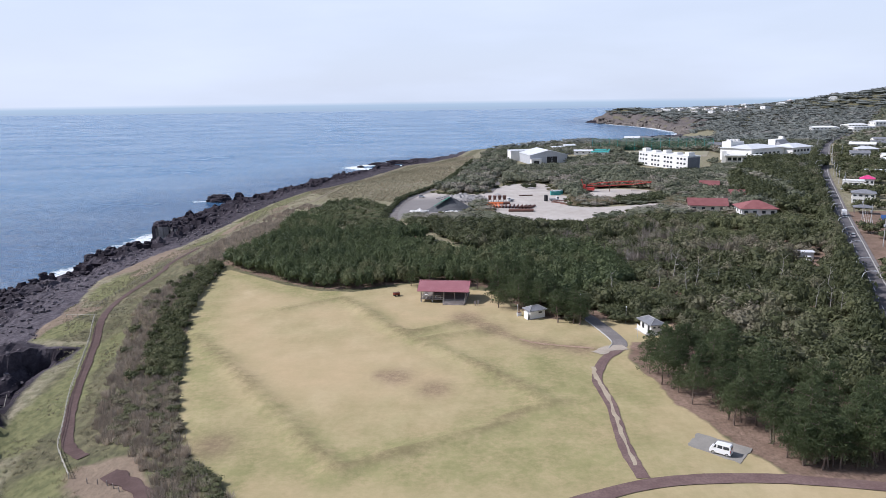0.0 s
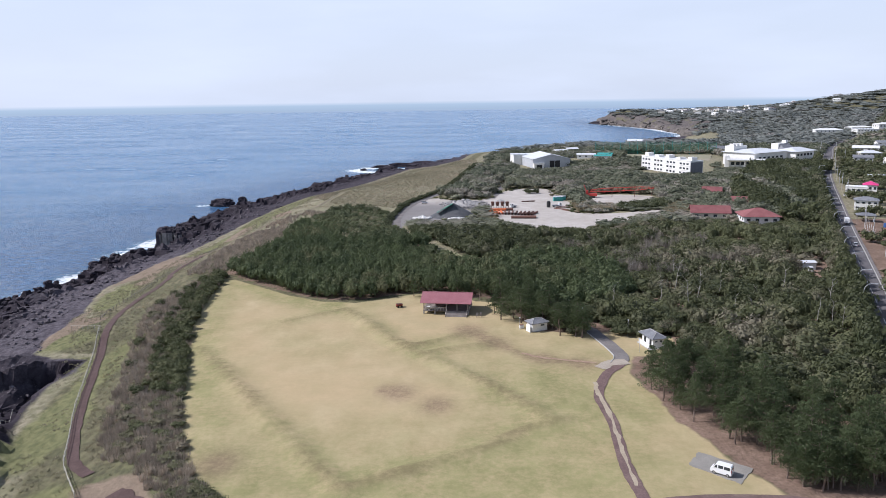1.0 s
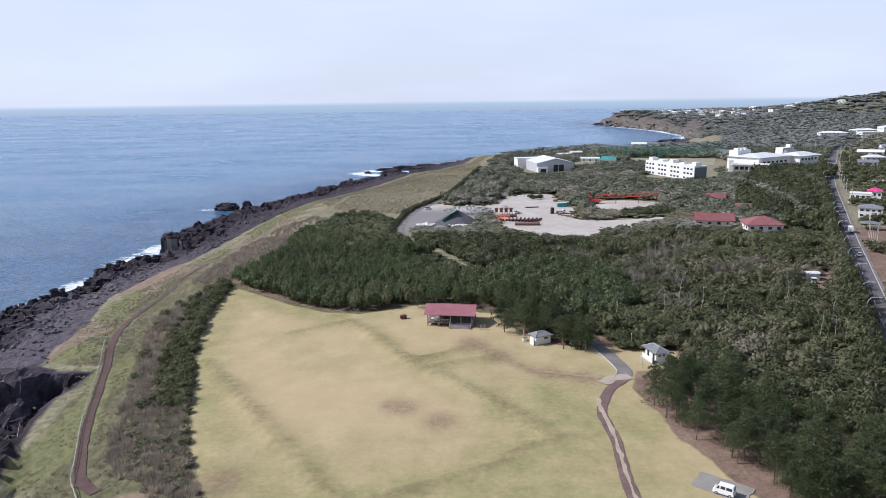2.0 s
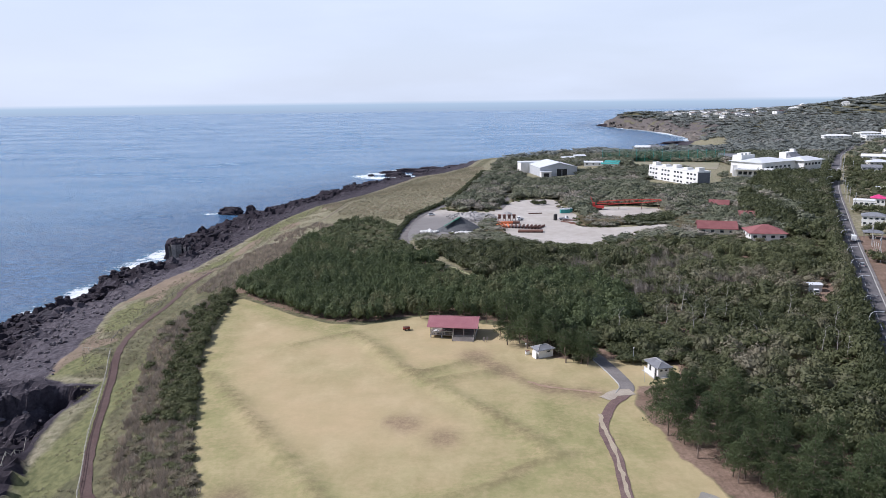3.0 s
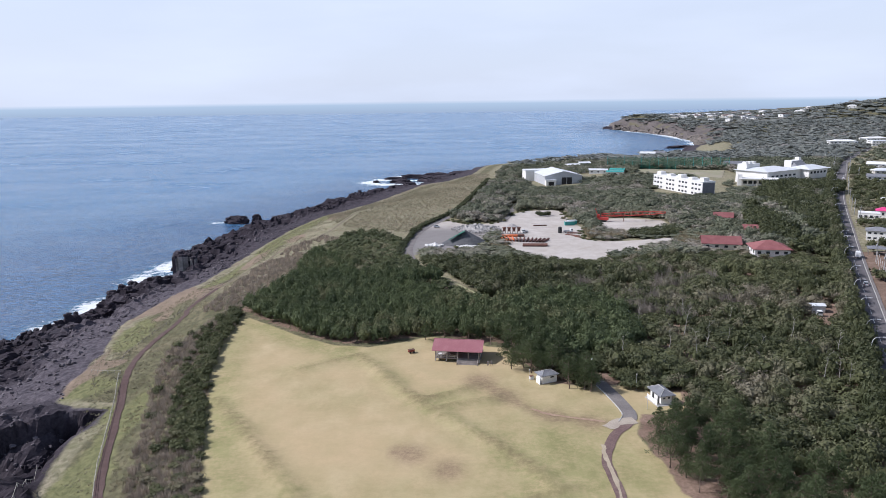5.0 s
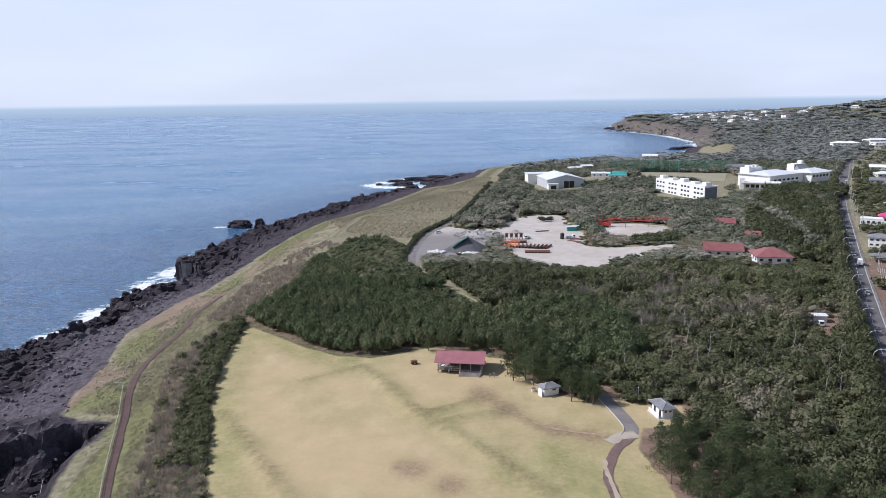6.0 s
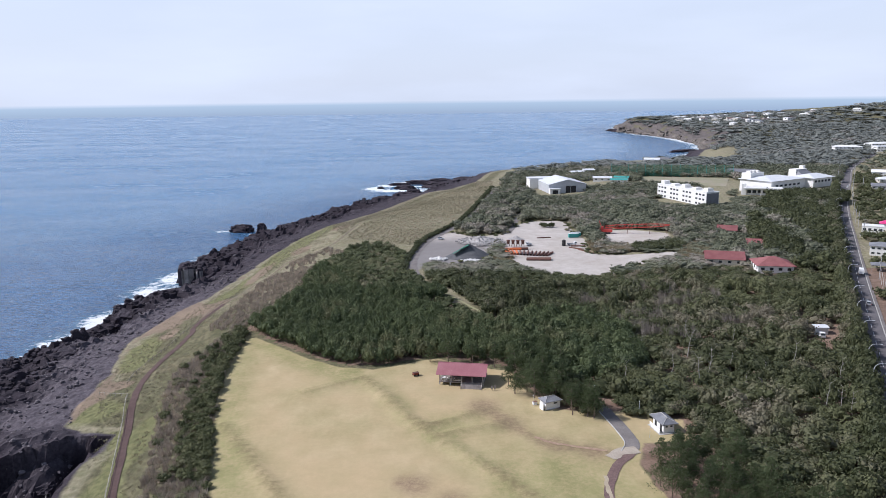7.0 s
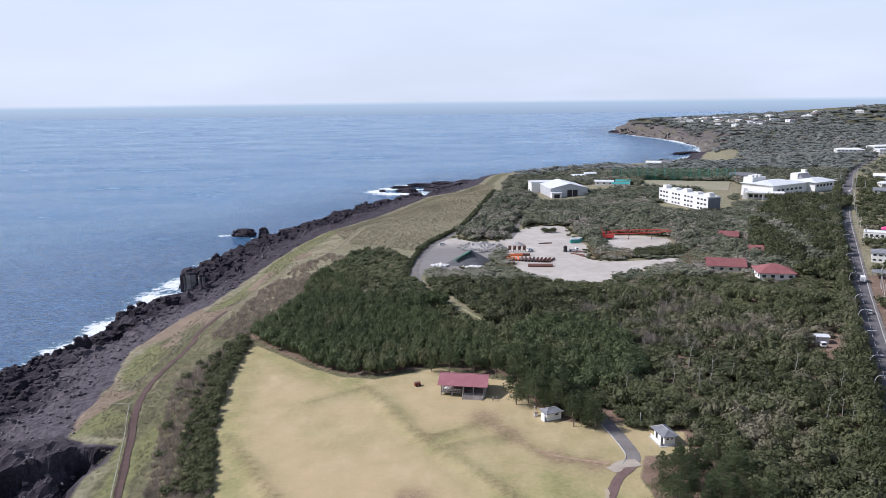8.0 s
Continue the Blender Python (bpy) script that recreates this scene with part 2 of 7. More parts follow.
def polygon_prism(bm, pts, z0, z1):
    lo = [bm.verts.new((x, y, z0)) for x, y in pts]
    hi = [bm.verts.new((x, y, z1)) for x, y in pts]
    bm.faces.new(lo[::-1])
    bm.faces.new(hi)
    for i in range(len(pts)):
        j = (i + 1) % len(pts)
        bm.faces.new((lo[i], lo[j], hi[j], hi[i]))
    return bm


def solid(bm, verts, faces):
    vs = [bm.verts.new(v) for v in verts]
    for f in faces:
        bm.faces.new([vs[i] for i in f])
    return bm


def curve_points(pts, step):
    """A smooth line through the points, at even steps."""
    p = np.array(pts, float)
    p = np.vstack([2 * p[0] - p[1], p, 2 * p[-1] - p[-2]])
    out = []
    for i in range(1, len(p) - 2):
        n = max(2, int(np.linalg.norm(p[i + 1] - p[i]) / step))
        t = np.linspace(0, 1, n, endpoint=False)[:, None]
        out.append(0.5 * (2 * p[i] + (p[i + 1] - p[i - 1]) * t + (2 * p[i - 1] - 5 * p[i] + 4 * p[i + 1] - p[i + 2]) * t ** 2
                          + (3 * p[i] - p[i - 1] - 3 * p[i + 1] + p[i + 2]) * t ** 3))
    out.append(p[-2][None])
    return np.vstack(out)


def ribbon(name, pts, half, lift, material, label, category, step=2.0, ragged=0.0, side=0.0, across=4, seed=1, thick=0.0, kind="structure"):
    """A strip that follows the ground along a line."""
    c = curve_points(pts, step)
    d = np.gradient(c, axis=0)
    d /= np.linalg.norm(d, axis=1)[:, None]
    nrm = np.stack([-d[:, 1], d[:, 0]], 1)
    s = np.arange(len(c)) * step
    wl = half + ragged * (fbm(s / 4, s * 0 + 3.3, seed) + 0.5 * vnoise(s / 1.5, s * 0, seed + 5))
    wr = half + ragged * (fbm(s / 4, s * 0 + 8.3, seed + 9) + 0.5 * vnoise(s / 1.5, s * 0, seed + 7))
    cols = []
    for k in range(across + 1):
        u = k / across
        off = side + wl * (1 - u) - wr * u
        cols.append(c + nrm * off[:, None] if np.ndim(off) else c + nrm * off)
    P = np.stack(cols, 1)
    Z = height(P[..., 0], P[..., 1]) + lift
    n = across + 1
    v = np.concatenate([P.reshape(-1, 2), Z.reshape(-1, 1)], 1)
    i = (np.arange(len(c) - 1)[:, None] * n + np.arange(across)[None]).ravel()
    f = np.stack([i, i + 1, i + n + 1, i + n], 1)
    if thick:
        low = v.copy()
        low[:, 2] -= thick
        m = len(v)
        r = np.arange(len(c) - 1) * n
        e1 = np.stack([r, r + n, r + n + m, r + m], 1)
        r = r + across
        e2 = np.stack([r + n, r, r + m, r + n + m], 1)
        v, f = np.vstack([v, low]), np.vstack([f, e1, e2])
    me = raw_mesh(name, v, f, not thick)
    me.materials.append(material)
    return tagged(new(name, me), label, category, kind=kind)


# ---- materials ----
def node_mat(name):
    m = bpy.data.materials.new(name)
    m.use_nodes = True
    nt = m.node_tree
    return m, nt, nt.nodes["Principled BSDF"]


def nd(nt, kind, **inputs):
    n = nt.nodes.new("ShaderNode" + kind)
    for k, v in inputs.items():
        n.inputs[k.replace("_", " ")].default_value = v
    return n


def noise_fac(nt, scale, detail=4.0, lo=0.35, hi=0.65, stretch=None, rough=0.55):
    pos = nt.nodes.new("ShaderNodeNewGeometry")
    src = pos.outputs["Position"]
    if stretch:
        mp = nt.nodes.new("ShaderNodeMapping")
        mp.inputs["Scale"].default_value = stretch
        nt.links.new(src, mp.inputs["Vector"])
        src = mp.outputs["Vector"]
    n = nd(nt, "TexNoise", Scale=scale, Detail=detail, Roughness=rough)
    nt.links.new(src, n.inputs["Vector"])
    r = nd(nt, "MapRange", From_Min=lo, From_Max=hi)
    nt.links.new(n.outputs["Fac"], r.inputs["Value"])
    return r.outputs["Result"], n.outputs["Fac"]


def mix(nt, fac, a, b, blend="MIX"):
    m = nt.nodes.new("ShaderNodeMixRGB")
    m.blend_type = blend
    for sock, v in ((m.inputs["Fac"], fac), (m.inputs["Color1"], a), (m.inputs["Color2"], b)):
        if isinstance(v, bpy.types.NodeSocket):
            nt.links.new(v, sock)
        elif isinstance(v, (int, float)):
            sock.default_value = v
        else:
            sock.default_value = (*v[:3], 1)
    return m.outputs["Color"]


def math_op(nt, op, a, b=0.0):
    m = nt.nodes.new("ShaderNodeMath")
    m.operation = op
    for sock, v in ((m.inputs[0], a), (m.inputs[1], b)):
        if isinstance(v, bpy.types.NodeSocket):
            nt.links.new(v, sock)
        else:
            sock.default_value = v
    return m.outputs[0]


def bump(nt, bsdf, h, strength, distance=0.1):
    b = nd(nt, "Bump", Strength=strength, Distance=distance)
    nt.links.new(h, b.inputs["Height"])
    nt.links.new(b.outputs["Normal"], bsdf.inputs["Normal"])


def surface(name, c1, c2, scale=1.0, rough=0.8, fine=12.0, c3=None, bumps=0.3, dist=0.05, metal=0.0, spec=0.3, per_object=0.0):
    """A surface of two or three tones mixed at a coarse and a fine scale."""
    m, nt, b = node_mat(name)
    f1, _ = noise_fac(nt, scale)
    f2, h = noise_fac(nt, scale * fine, 3)
    col = mix(nt, f1, c1, c2)
    col = mix(nt, math_op(nt, "MULTIPLY", f2, 0.45), col, c3 or [0.72 * v for v in c1])
    if per_object:
        oi = nt.nodes.new("ShaderNodeObjectInfo")
        hs = nd(nt, "HueSaturation")
        r = nd(nt, "MapRange", To_Min=1 - per_object, To_Max=1 + per_object)
        nt.links.new(oi.outputs["Random"], r.inputs["Value"])
        nt.links.new(r.outputs["Result"], hs.inputs["Value"])
        nt.links.new(col, hs.inputs["Color"])
        col = hs.outputs["Color"]
    nt.links.new(col, b.inputs["Base Color"])
    b.inputs["Roughness"].default_value, b.inputs["Metallic"].default_value = rough, metal
    b.inputs["Specular IOR Level"].default_value = spec
    if bumps:
        bump(nt, b, h, bumps, dist)
    return m


def foliage(name, dark, light, dry, rough=0.62, dry_share=(0.62, 0.8)):
    """Leaves: tint is one number a plant, and each leaf varies besides."""
    m, nt, b = node_mat(name)
    at = nt.nodes.new("ShaderNodeAttribute")
    at.attribute_name = "tint"
    geo = nt.nodes.new("ShaderNodeNewGeometry")
    col = mix(nt, at.outputs["Fac"], dark, light)
    r = nd(nt, "MapRange", From_Min=dry_share[0], From_Max=dry_share[1])
    nt.links.new(at.outputs["Fac"], r.inputs["Value"])
    f, _ = noise_fac(nt, 0.03, 3, 0.45, 0.6)
    col = mix(nt, math_op(nt, "MULTIPLY", r.outputs["Result"], f), col, dry)
    hs = nd(nt, "HueSaturation")
    rr = nd(nt, "MapRange", To_Min=0.86, To_Max=1.14)
    nt.links.new(geo.outputs["Random Per Island"], rr.inputs["Value"])
    nt.links.new(rr.outputs["Result"], hs.inputs["Value"])
    nt.links.new(col, hs.inputs["Color"])
    nt.links.new(hs.outputs["Color"], b.inputs["Base Color"])
    b.inputs["Roughness"].default_value = rough
    b.inputs["Specular IOR Level"].default_value = 0.25
    # thin leaves let some light through
    tl = nt.nodes.new("ShaderNodeBsdfTranslucent")
    nt.links.new(hs.outputs["Color"], tl.inputs["Color"])
    ms = nt.nodes.new("ShaderNodeMixShader")
    ms.inputs["Fac"].default_value = 0.3
    out = [n for n in nt.nodes if n.type == "OUTPUT_MATERIAL"][0]
    nt.links.new(b.outputs["BSDF"], ms.inputs[1])
    nt.links.new(tl.outputs["BSDF"], ms.inputs[2])
    nt.links.new(ms.outputs["Shader"], out.inputs["Surface"])
    return m


def ground_material():
    m, nt, b = node_mat("ground")

    def attr(n):
        a = nt.nodes.new("ShaderNodeAttribute")
        a.attribute_name = n
        return a.outputs["Fac"]

    def mask(n, wob, amount=0.5):
        """The zone's mask with an uneven edge."""
        v = math_op(nt, "ADD", attr(n), math_op(nt, "MULTIPLY", math_op(nt, "SUBTRACT", wob, 0.5), amount))
        r = nd(nt, "MapRange", From_Min=0.38, From_Max=0.62)
        nt.links.new(v, r.inputs["Value"])
        return r.outputs["Result"]
    big, _ = noise_fac(nt, 0.03, 5)
    mid, wob = noise_fac(nt, 0.16, 5)
    fine, hf = noise_fac(nt, 1.3, 5, 0.3, 0.7)
    tuft, ht = noise_fac(nt, 0.75, 6, 0.38, 0.62, (1, 0.6, 1))
    streak, _ = noise_fac(nt, 0.2, 4, 0.4, 0.65, (0.35, 1.6, 1))
    # rough grass
    grass = mix(nt, mid, (0.135, 0.13, 0.07), (0.225, 0.19, 0.12))
    grass = mix(nt, math_op(nt, "MULTIPLY", big, 0.5), grass, (0.12, 0.13, 0.06))
    grass = mix(nt, math_op(nt, "MULTIPLY", tuft, 0.8), grass, (0.075, 0.07, 0.042))
    dry = mix(nt, tuft, (0.31, 0.27, 0.19), (0.175, 0.157, 0.105))
    dry = mix(nt, math_op(nt, "MULTIPLY", mid, 0.5), dry, (0.17, 0.175, 0.085))
    col = mix(nt, mask("dry", wob), grass, dry)
    lush = mix(nt, tuft, (0.195, 0.19, 0.09), (0.125, 0.13, 0.06))
    col = mix(nt, mask("lush", wob, 0.9), col, lush)
    bare = mix(nt, mid, (0.275, 0.21, 0.15), (0.22, 0.165, 0.122))
    bare = mix(nt, math_op(nt, "MULTIPLY", fine, 0.5), bare, (0.15, 0.12, 0.085))
    col = mix(nt, mask("bare", wob, 1.0), col, bare)
    # mown lawn, straw-coloured in winter with green patches
    blotch, _ = noise_fac(nt, 0.12, 8, 0.38, 0.64, (1.2, 0.8, 1), 0.6)
    speck, _ = noise_fac(nt, 0.75, 8, 0.40, 0.66, None, 0.75)
    lawn = mix(nt, big, (0.47, 0.355, 0.21), (0.405, 0.318, 0.18))
    lawn = mix(nt, math_op(nt, "MULTIPLY", mid, 0.45), lawn, (0.35, 0.295, 0.155))
    lawn = mix(nt, math_op(nt, "MULTIPLY", streak, 0.14), lawn, (0.36, 0.29, 0.165))
    lawn = mix(nt, math_op(nt, "MULTIPLY", math_op(nt, "MULTIPLY", blotch, big), 0.62), lawn, (0.53, 0.42, 0.265))
    lawn = mix(nt, math_op(nt, "MULTIPLY", speck, 0.2), lawn, (0.29, 0.235, 0.13))
    green = math_op(nt, "MULTIPLY", attr("green"), math_op(nt, "ADD", 0.3, math_op(nt, "ADD", math_op(nt, "MULTIPLY", mid, 0.3), math_op(nt, "MULTIPLY", speck, 0.4))))
    lawn = mix(nt, math_op(nt, "MULTIPLY", green, 1.3), lawn, mix(nt, blotch, (0.225, 0.215, 0.095), (0.30, 0.275, 0.13)))
    # dark line along the banks: tufts, and crease shade put into the colour
    lawn = mix(nt, math_op(nt, "MULTIPLY", attr("bank_tuft_shade"), math_op(nt, "ADD", 0.4, math_op(nt, "MULTIPLY", speck, 0.6))), lawn, (0.19, 0.148, 0.082))
    wear = math_op(nt, "MULTIPLY", attr("worn"), math_op(nt, "ADD", 0.42, math_op(nt, "MULTIPLY", speck, 0.4)))
    lawn = mix(nt, wear, lawn, (0.18, 0.12, 0.085))
    col = mix(nt, mask("lawn", wob, 0.35), col, lawn)
    litter = mix(nt, mid, (0.19, 0.125, 0.095), (0.29, 0.20, 0.155))
    litter = mix(nt, math_op(nt, "MULTIPLY", fine, 0.6), litter, (0.09, 0.07, 0.045))
    col = mix(nt, mask("litter", wob, 1.2), col, litter)
    gravel = mix(nt, big, (0.52, 0.485, 0.45), (0.44, 0.40, 0.36))
    gravel = mix(nt, math_op(nt, "MULTIPLY", math_op(nt, "ADD", mid, math_op(nt, "MULTIPLY", tuft, 0.4)), 0.42), gravel, (0.33, 0.285, 0.24))
    gravel = mix(nt, attr("cinder"), gravel, (0.17, 0.16, 0.16))
    col = mix(nt, mask("gravel", wob, 0.4), col, gravel)
    rock = mix(nt, mid, (0.014, 0.011, 0.016), (0.034, 0.027, 0.036))
    rock = mix(nt, math_op(nt, "MULTIPLY", fine, 0.5), rock, (0.06, 0.05, 0.055))
    rock = mix(nt, math_op(nt, "MULTIPLY", attr("scree"), math_op(nt, "ADD", 0.45, math_op(nt, "MULTIPLY", tuft, 0.55))), rock, mix(nt, fine, (0.076, 0.066, 0.077), (0.15, 0.132, 0.145)))
    # grey-brown rock of the far cape, with some distance haze in its colour
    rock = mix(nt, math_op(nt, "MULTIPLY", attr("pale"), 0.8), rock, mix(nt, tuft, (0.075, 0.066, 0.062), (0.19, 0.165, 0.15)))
    rmask = mask("rock", wob, 0.5)
    col = mix(nt, rmask, col, rock)
    nt.links.new(col, b.inputs["Base Color"])
    b.inputs["Roughness"].default_value = 0.92
    b.inputs["Specular IOR Level"].default_value = 0.15
    hgt = math_op(nt, "ADD", math_op(nt, "MULTIPLY", ht, 0.7), math_op(nt, "MULTIPLY", hf, 0.5))
    hgt = math_op(nt, "MULTIPLY", hgt, math_op(nt, "SUBTRACT", 1.0, math_op(nt, "MULTIPLY", attr("lawn"), 0.85)))
    bump(nt, b, hgt, 0.6, 0.5)
    return m


def sea_material():
    m, nt, b = node_mat("sea_water")
    at = nt.nodes.new("ShaderNodeAttribute")
    at.attribute_name = "foam"
    band, n0 = noise_fac(nt, 0.008, 5, 0.36, 0.66, stretch=(0.6, 1.2, 1), rough=0.6)
    swell, n1 = noise_fac(nt, 0.075, 6, 0.36, 0.66, stretch=(0.85, 0.85, 1), rough=0.65)
    chop, n2 = noise_fac(nt, 0.17, 6, 0.36, 0.64, stretch=(0.6, 1.4, 1), rough=0.65)
    fine, n3 = noise_fac(nt, 0.5, 6, 0.38, 0.62, stretch=(0.65, 1.35, 1), rough=0.72)
    patch, _ = noise_fac(nt, 0.0035, 4, stretch=(0.7, 2.0, 1))
    _, fo = noise_fac(nt, 0.24, 8, rough=0.75)
    f = math_op(nt, "ADD", at.outputs["Fac"], math_op(nt, "MULTIPLY", math_op(nt, "SUBTRACT", fo, 0.5), 2.6))
    r = nd(nt, "MapRange", From_Min=0.5, From_Max=0.85)
    nt.links.new(f, r.inputs["Value"])
    haze_attr = nt.nodes.new("ShaderNodeAttribute")
    haze_attr.attribute_name = "sea_haze"
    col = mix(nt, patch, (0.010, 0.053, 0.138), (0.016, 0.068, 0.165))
    # light and dark of the waves painted into the base colour
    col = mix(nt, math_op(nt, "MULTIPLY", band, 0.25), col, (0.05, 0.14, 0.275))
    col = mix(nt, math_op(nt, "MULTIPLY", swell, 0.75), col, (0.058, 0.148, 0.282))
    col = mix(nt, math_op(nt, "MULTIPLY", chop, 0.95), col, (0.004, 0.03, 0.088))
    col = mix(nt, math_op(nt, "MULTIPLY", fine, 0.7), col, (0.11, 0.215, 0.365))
    # pale haze and sheen of distant water, painted into its colour
    col = mix(nt, math_op(nt, "MULTIPLY", haze_attr.outputs["Fac"], 0.5), col, (0.15, 0.30, 0.475))
    # stirred water round the rocks is paler and greener
    stir = nd(nt, "MapRange", From_Min=0.1, From_Max=0.7, To_Max=0.5)
    nt.links.new(at.outputs["Fac"], stir.inputs["Value"])
    col = mix(nt, stir.outputs["Result"], col, (0.085, 0.22, 0.30))
    col = mix(nt, r.outputs["Result"], col, (0.80, 0.83, 0.84))
    nt.links.new(col, b.inputs["Base Color"])
    # gusts roughen the surface in streaks
    gust = nd(nt, "MapRange", To_Min=0.16, To_Max=0.28)
    nt.links.new(band, gust.inputs["Value"])
    rg = nd(nt, "MapRange", To_Max=0.8)
    nt.links.new(gust.outputs["Result"], rg.inputs["To Min"])
    nt.links.new(r.outputs["Result"], rg.inputs["Value"])
    nt.links.new(rg.outputs["Result"], b.inputs["Roughness"])
    b.inputs["IOR"].default_value = 1.33
    b.inputs["Specular IOR Level"].default_value = 0.46
    wave = math_op(nt, "ADD", math_op(nt, "ADD", math_op(nt, "MULTIPLY", n0, 1.0), math_op(nt, "MULTIPLY", n1, 2.6)), math_op(nt, "ADD", math_op(nt, "MULTIPLY", n2, 2.6), math_op(nt, "MULTIPLY", n3, 0.8)))
    bump(nt, b, wave, 0.85, 1.0)
    return m


M_GROUND, M_SEA = ground_material(), sea_material()
M_PINE = foliage("pine_needles", (0.064, 0.086, 0.04), (0.125, 0.152, 0.068), (0.155, 0.158, 0.08), 0.65)
M_SCRUB = foliage("scrub_leaves", (0.058, 0.068, 0.031), (0.142, 0.15, 0.073), (0.22, 0.195, 0.14), 0.6, (0.5, 0.8))
M_THICKET = foliage("thicket_leaves", (0.08, 0.097, 0.046), (0.16, 0.17, 0.082), (0.22, 0.205, 0.13), 0.65, (0.5, 0.85))
# greyish scrub, its tones also raised for the haze over the middle distance
M_GREYWOOD = foliage("greyish_hazed_scrub", (0.115, 0.128, 0.086), (0.198, 0.205, 0.137), (0.30, 0.27, 0.225), 0.65, (0.42, 0.75))
# distance haze put into the leaf tones of the far woods
M_FARWOOD = foliage("haze_greyed_wood", (0.165, 0.18, 0.165), (0.235, 0.244, 0.222), (0.28, 0.262, 0.245), 0.8)
M_BELT = foliage("shrub_leaves", (0.07, 0.08, 0.036), (0.145, 0.152, 0.07), (0.21, 0.18, 0.125), 0.75, (0.55, 0.9))
M_TWIG = foliage("dry_twigs", (0.25, 0.21, 0.17), (0.42, 0.36, 0.29), (0.46, 0.385, 0.30), 0.85)
M_REED = foliage("dry_reed", (0.25, 0.21, 0.135), (0.38, 0.32, 0.21), (0.33, 0.265, 0.175), 0.85)
M_BARK = surface("pine_bark", (0.13, 0.095, 0.075), (0.21, 0.16, 0.13), 1.2, 0.9, 8)
M_DEAD = surface("bleached_wood", (0.30, 0.28, 0.25), (0.40, 0.375, 0.34), 1.5, 0.85, 8)
M_ASPHALT = surface("asphalt", (0.118, 0.108, 0.112), (0.155, 0.142, 0.146), 0.12, 0.9, 14, (0.085, 0.083, 0.086), 0.2)
M_OLD_ASPHALT = surface("weathered_asphalt", (0.165, 0.148, 0.142), (0.225, 0.205, 0.192), 0.2, 0.95, 12, (0.125, 0.112, 0.107), 0.2)
M_RED_PATH = surface("red_scoria_path", (0.145, 0.092, 0.085), (0.205, 0.14, 0.125), 0.25, 0.95, 9, (0.09, 0.058, 0.054), 0.4)
M_DARK_PATH = surface("damp_scoria_path", (0.085, 0.052, 0.046), (0.125, 0.082, 0.074), 0.25, 0.95, 9, (0.06, 0.038, 0.035), 0.4)
M_WHITE = surface("white_paint", (0.78, 0.78, 0.76), (0.70, 0.70, 0.69), 0.3, 0.6, 10, (0.60, 0.59, 0.57), 0.05)
M_LINE = surface("road_paint", (0.75, 0.75, 0.73), (0.55, 0.55, 0.53), 0.6, 0.7, 8, (0.4, 0.4, 0.4), 0.05)
M_CONCRETE = surface("concrete", (0.40, 0.39, 0.37), (0.50, 0.49, 0.46), 0.4, 0.85, 10, (0.30, 0.29, 0.28), 0.2)

# ---- ground ----
gx = spread([(-5200, -1200, 400), (-1200, -400, 100), (-400, -200, 20), (-200, -88, 1.05), (-88, 70, 2.0), (70, 260, 4), (260, 620, 9), (620, 1400, 26), (1400, 2600, 80), (2600, 5200, 300)])
gy = spread([(-2500, -300, 250), (-300, 60, 30), (60, 90, 5), (90, 330, 1.5), (330, 480, 1.9), (480, 760, 3.2), (760, 1400, 12), (1400, 2600, 30), (2600, 5400, 200)])
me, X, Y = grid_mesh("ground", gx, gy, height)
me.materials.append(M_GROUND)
ds_, dg_ = signed(X, Y, SHORE), signed(X, Y, EDGE)
cove_ = signed(X, Y, COVE)
set_attr(me, "rock", np.where(cove_ > -0.4, 1.0, np.clip(0.5 - (dg_ - 1.6 * (Y < 182) * (Y > 130)) / 5 + 0.25 * vnoise(X / 9, Y / 9, 61), 0, 1) * (1 - 0.6 * smooth(1250, 1400, Y) * smooth(0.1, 0.6, vnoise(X / 16, Y / 26, 62)))))
set_attr(me, "scree", np.clip(smooth(-27, -14, dg_ + 10 * vnoise(X / 11, Y / 15, 64) + 4 - 6 * (1 - smooth(205, 235, Y))) * smooth(4, 18, ds_) * smooth(152, 170, Y) * (1 - 0.65 * smooth(310, 400, Y)) * np.where((X < -104) & (Y < 186), 0.4, cove_ < -1), 0, 1))
LUSH = [(-118, 255, 6, 16), (-113, 236, 5, 12), (-106, 193, 10, 9), (-112, 322, 4, 14), (-108, 348, 4, 16), (-84, 176, 5, 30), (-80, 134, 7, 16), (-66, 107, 6, 9), (-107, 405, 6, 40), (-101, 465, 7, 45), (-90, 520, 8, 30), (-94, 176, 5, 6)]
BARE = [(-121, 286, 5, 12), (-117, 302, 6, 14), (-108, 213, 5, 5), (-112, 204, 4, 7), (-114, 192, 3, 8), (-114, 268, 4, 8), (-107, 304, 4, 18), (-106, 370, 4, 30), (-96, 424, 6, 14), (-84, 500, 8, 16), (-57, 112, 6, 5), (-52, 105, 7, 6)]
set_attr(me, "lush", np.clip(sum(np.exp(-((X - a) / c) ** 2 - ((Y - b_) / d) ** 2) for a, b_, c, d in LUSH), 0, 1))
set_attr(me, "bare", np.clip(sum(np.exp(-((X - a) / c) ** 2 - ((Y - b_) / d) ** 2) for a, b_, c, d in BARE) + (0.42 + 0.3 * vnoise(X / 14, Y / 14, 63)) * np.exp(-((dg_ - 1.5) / 2.2) ** 2) * (Y > 186) * (Y < 700), 0, 1))
flat_ = (dg_ < -1) | (cove_ > 0)
n_ = len(gx)
i_ = (np.arange(len(gy) - 1)[:, None] * n_ + np.arange(n_ - 1)[None]).ravel()
me.polygons.foreach_set("use_smooth", ~flat_[i_])
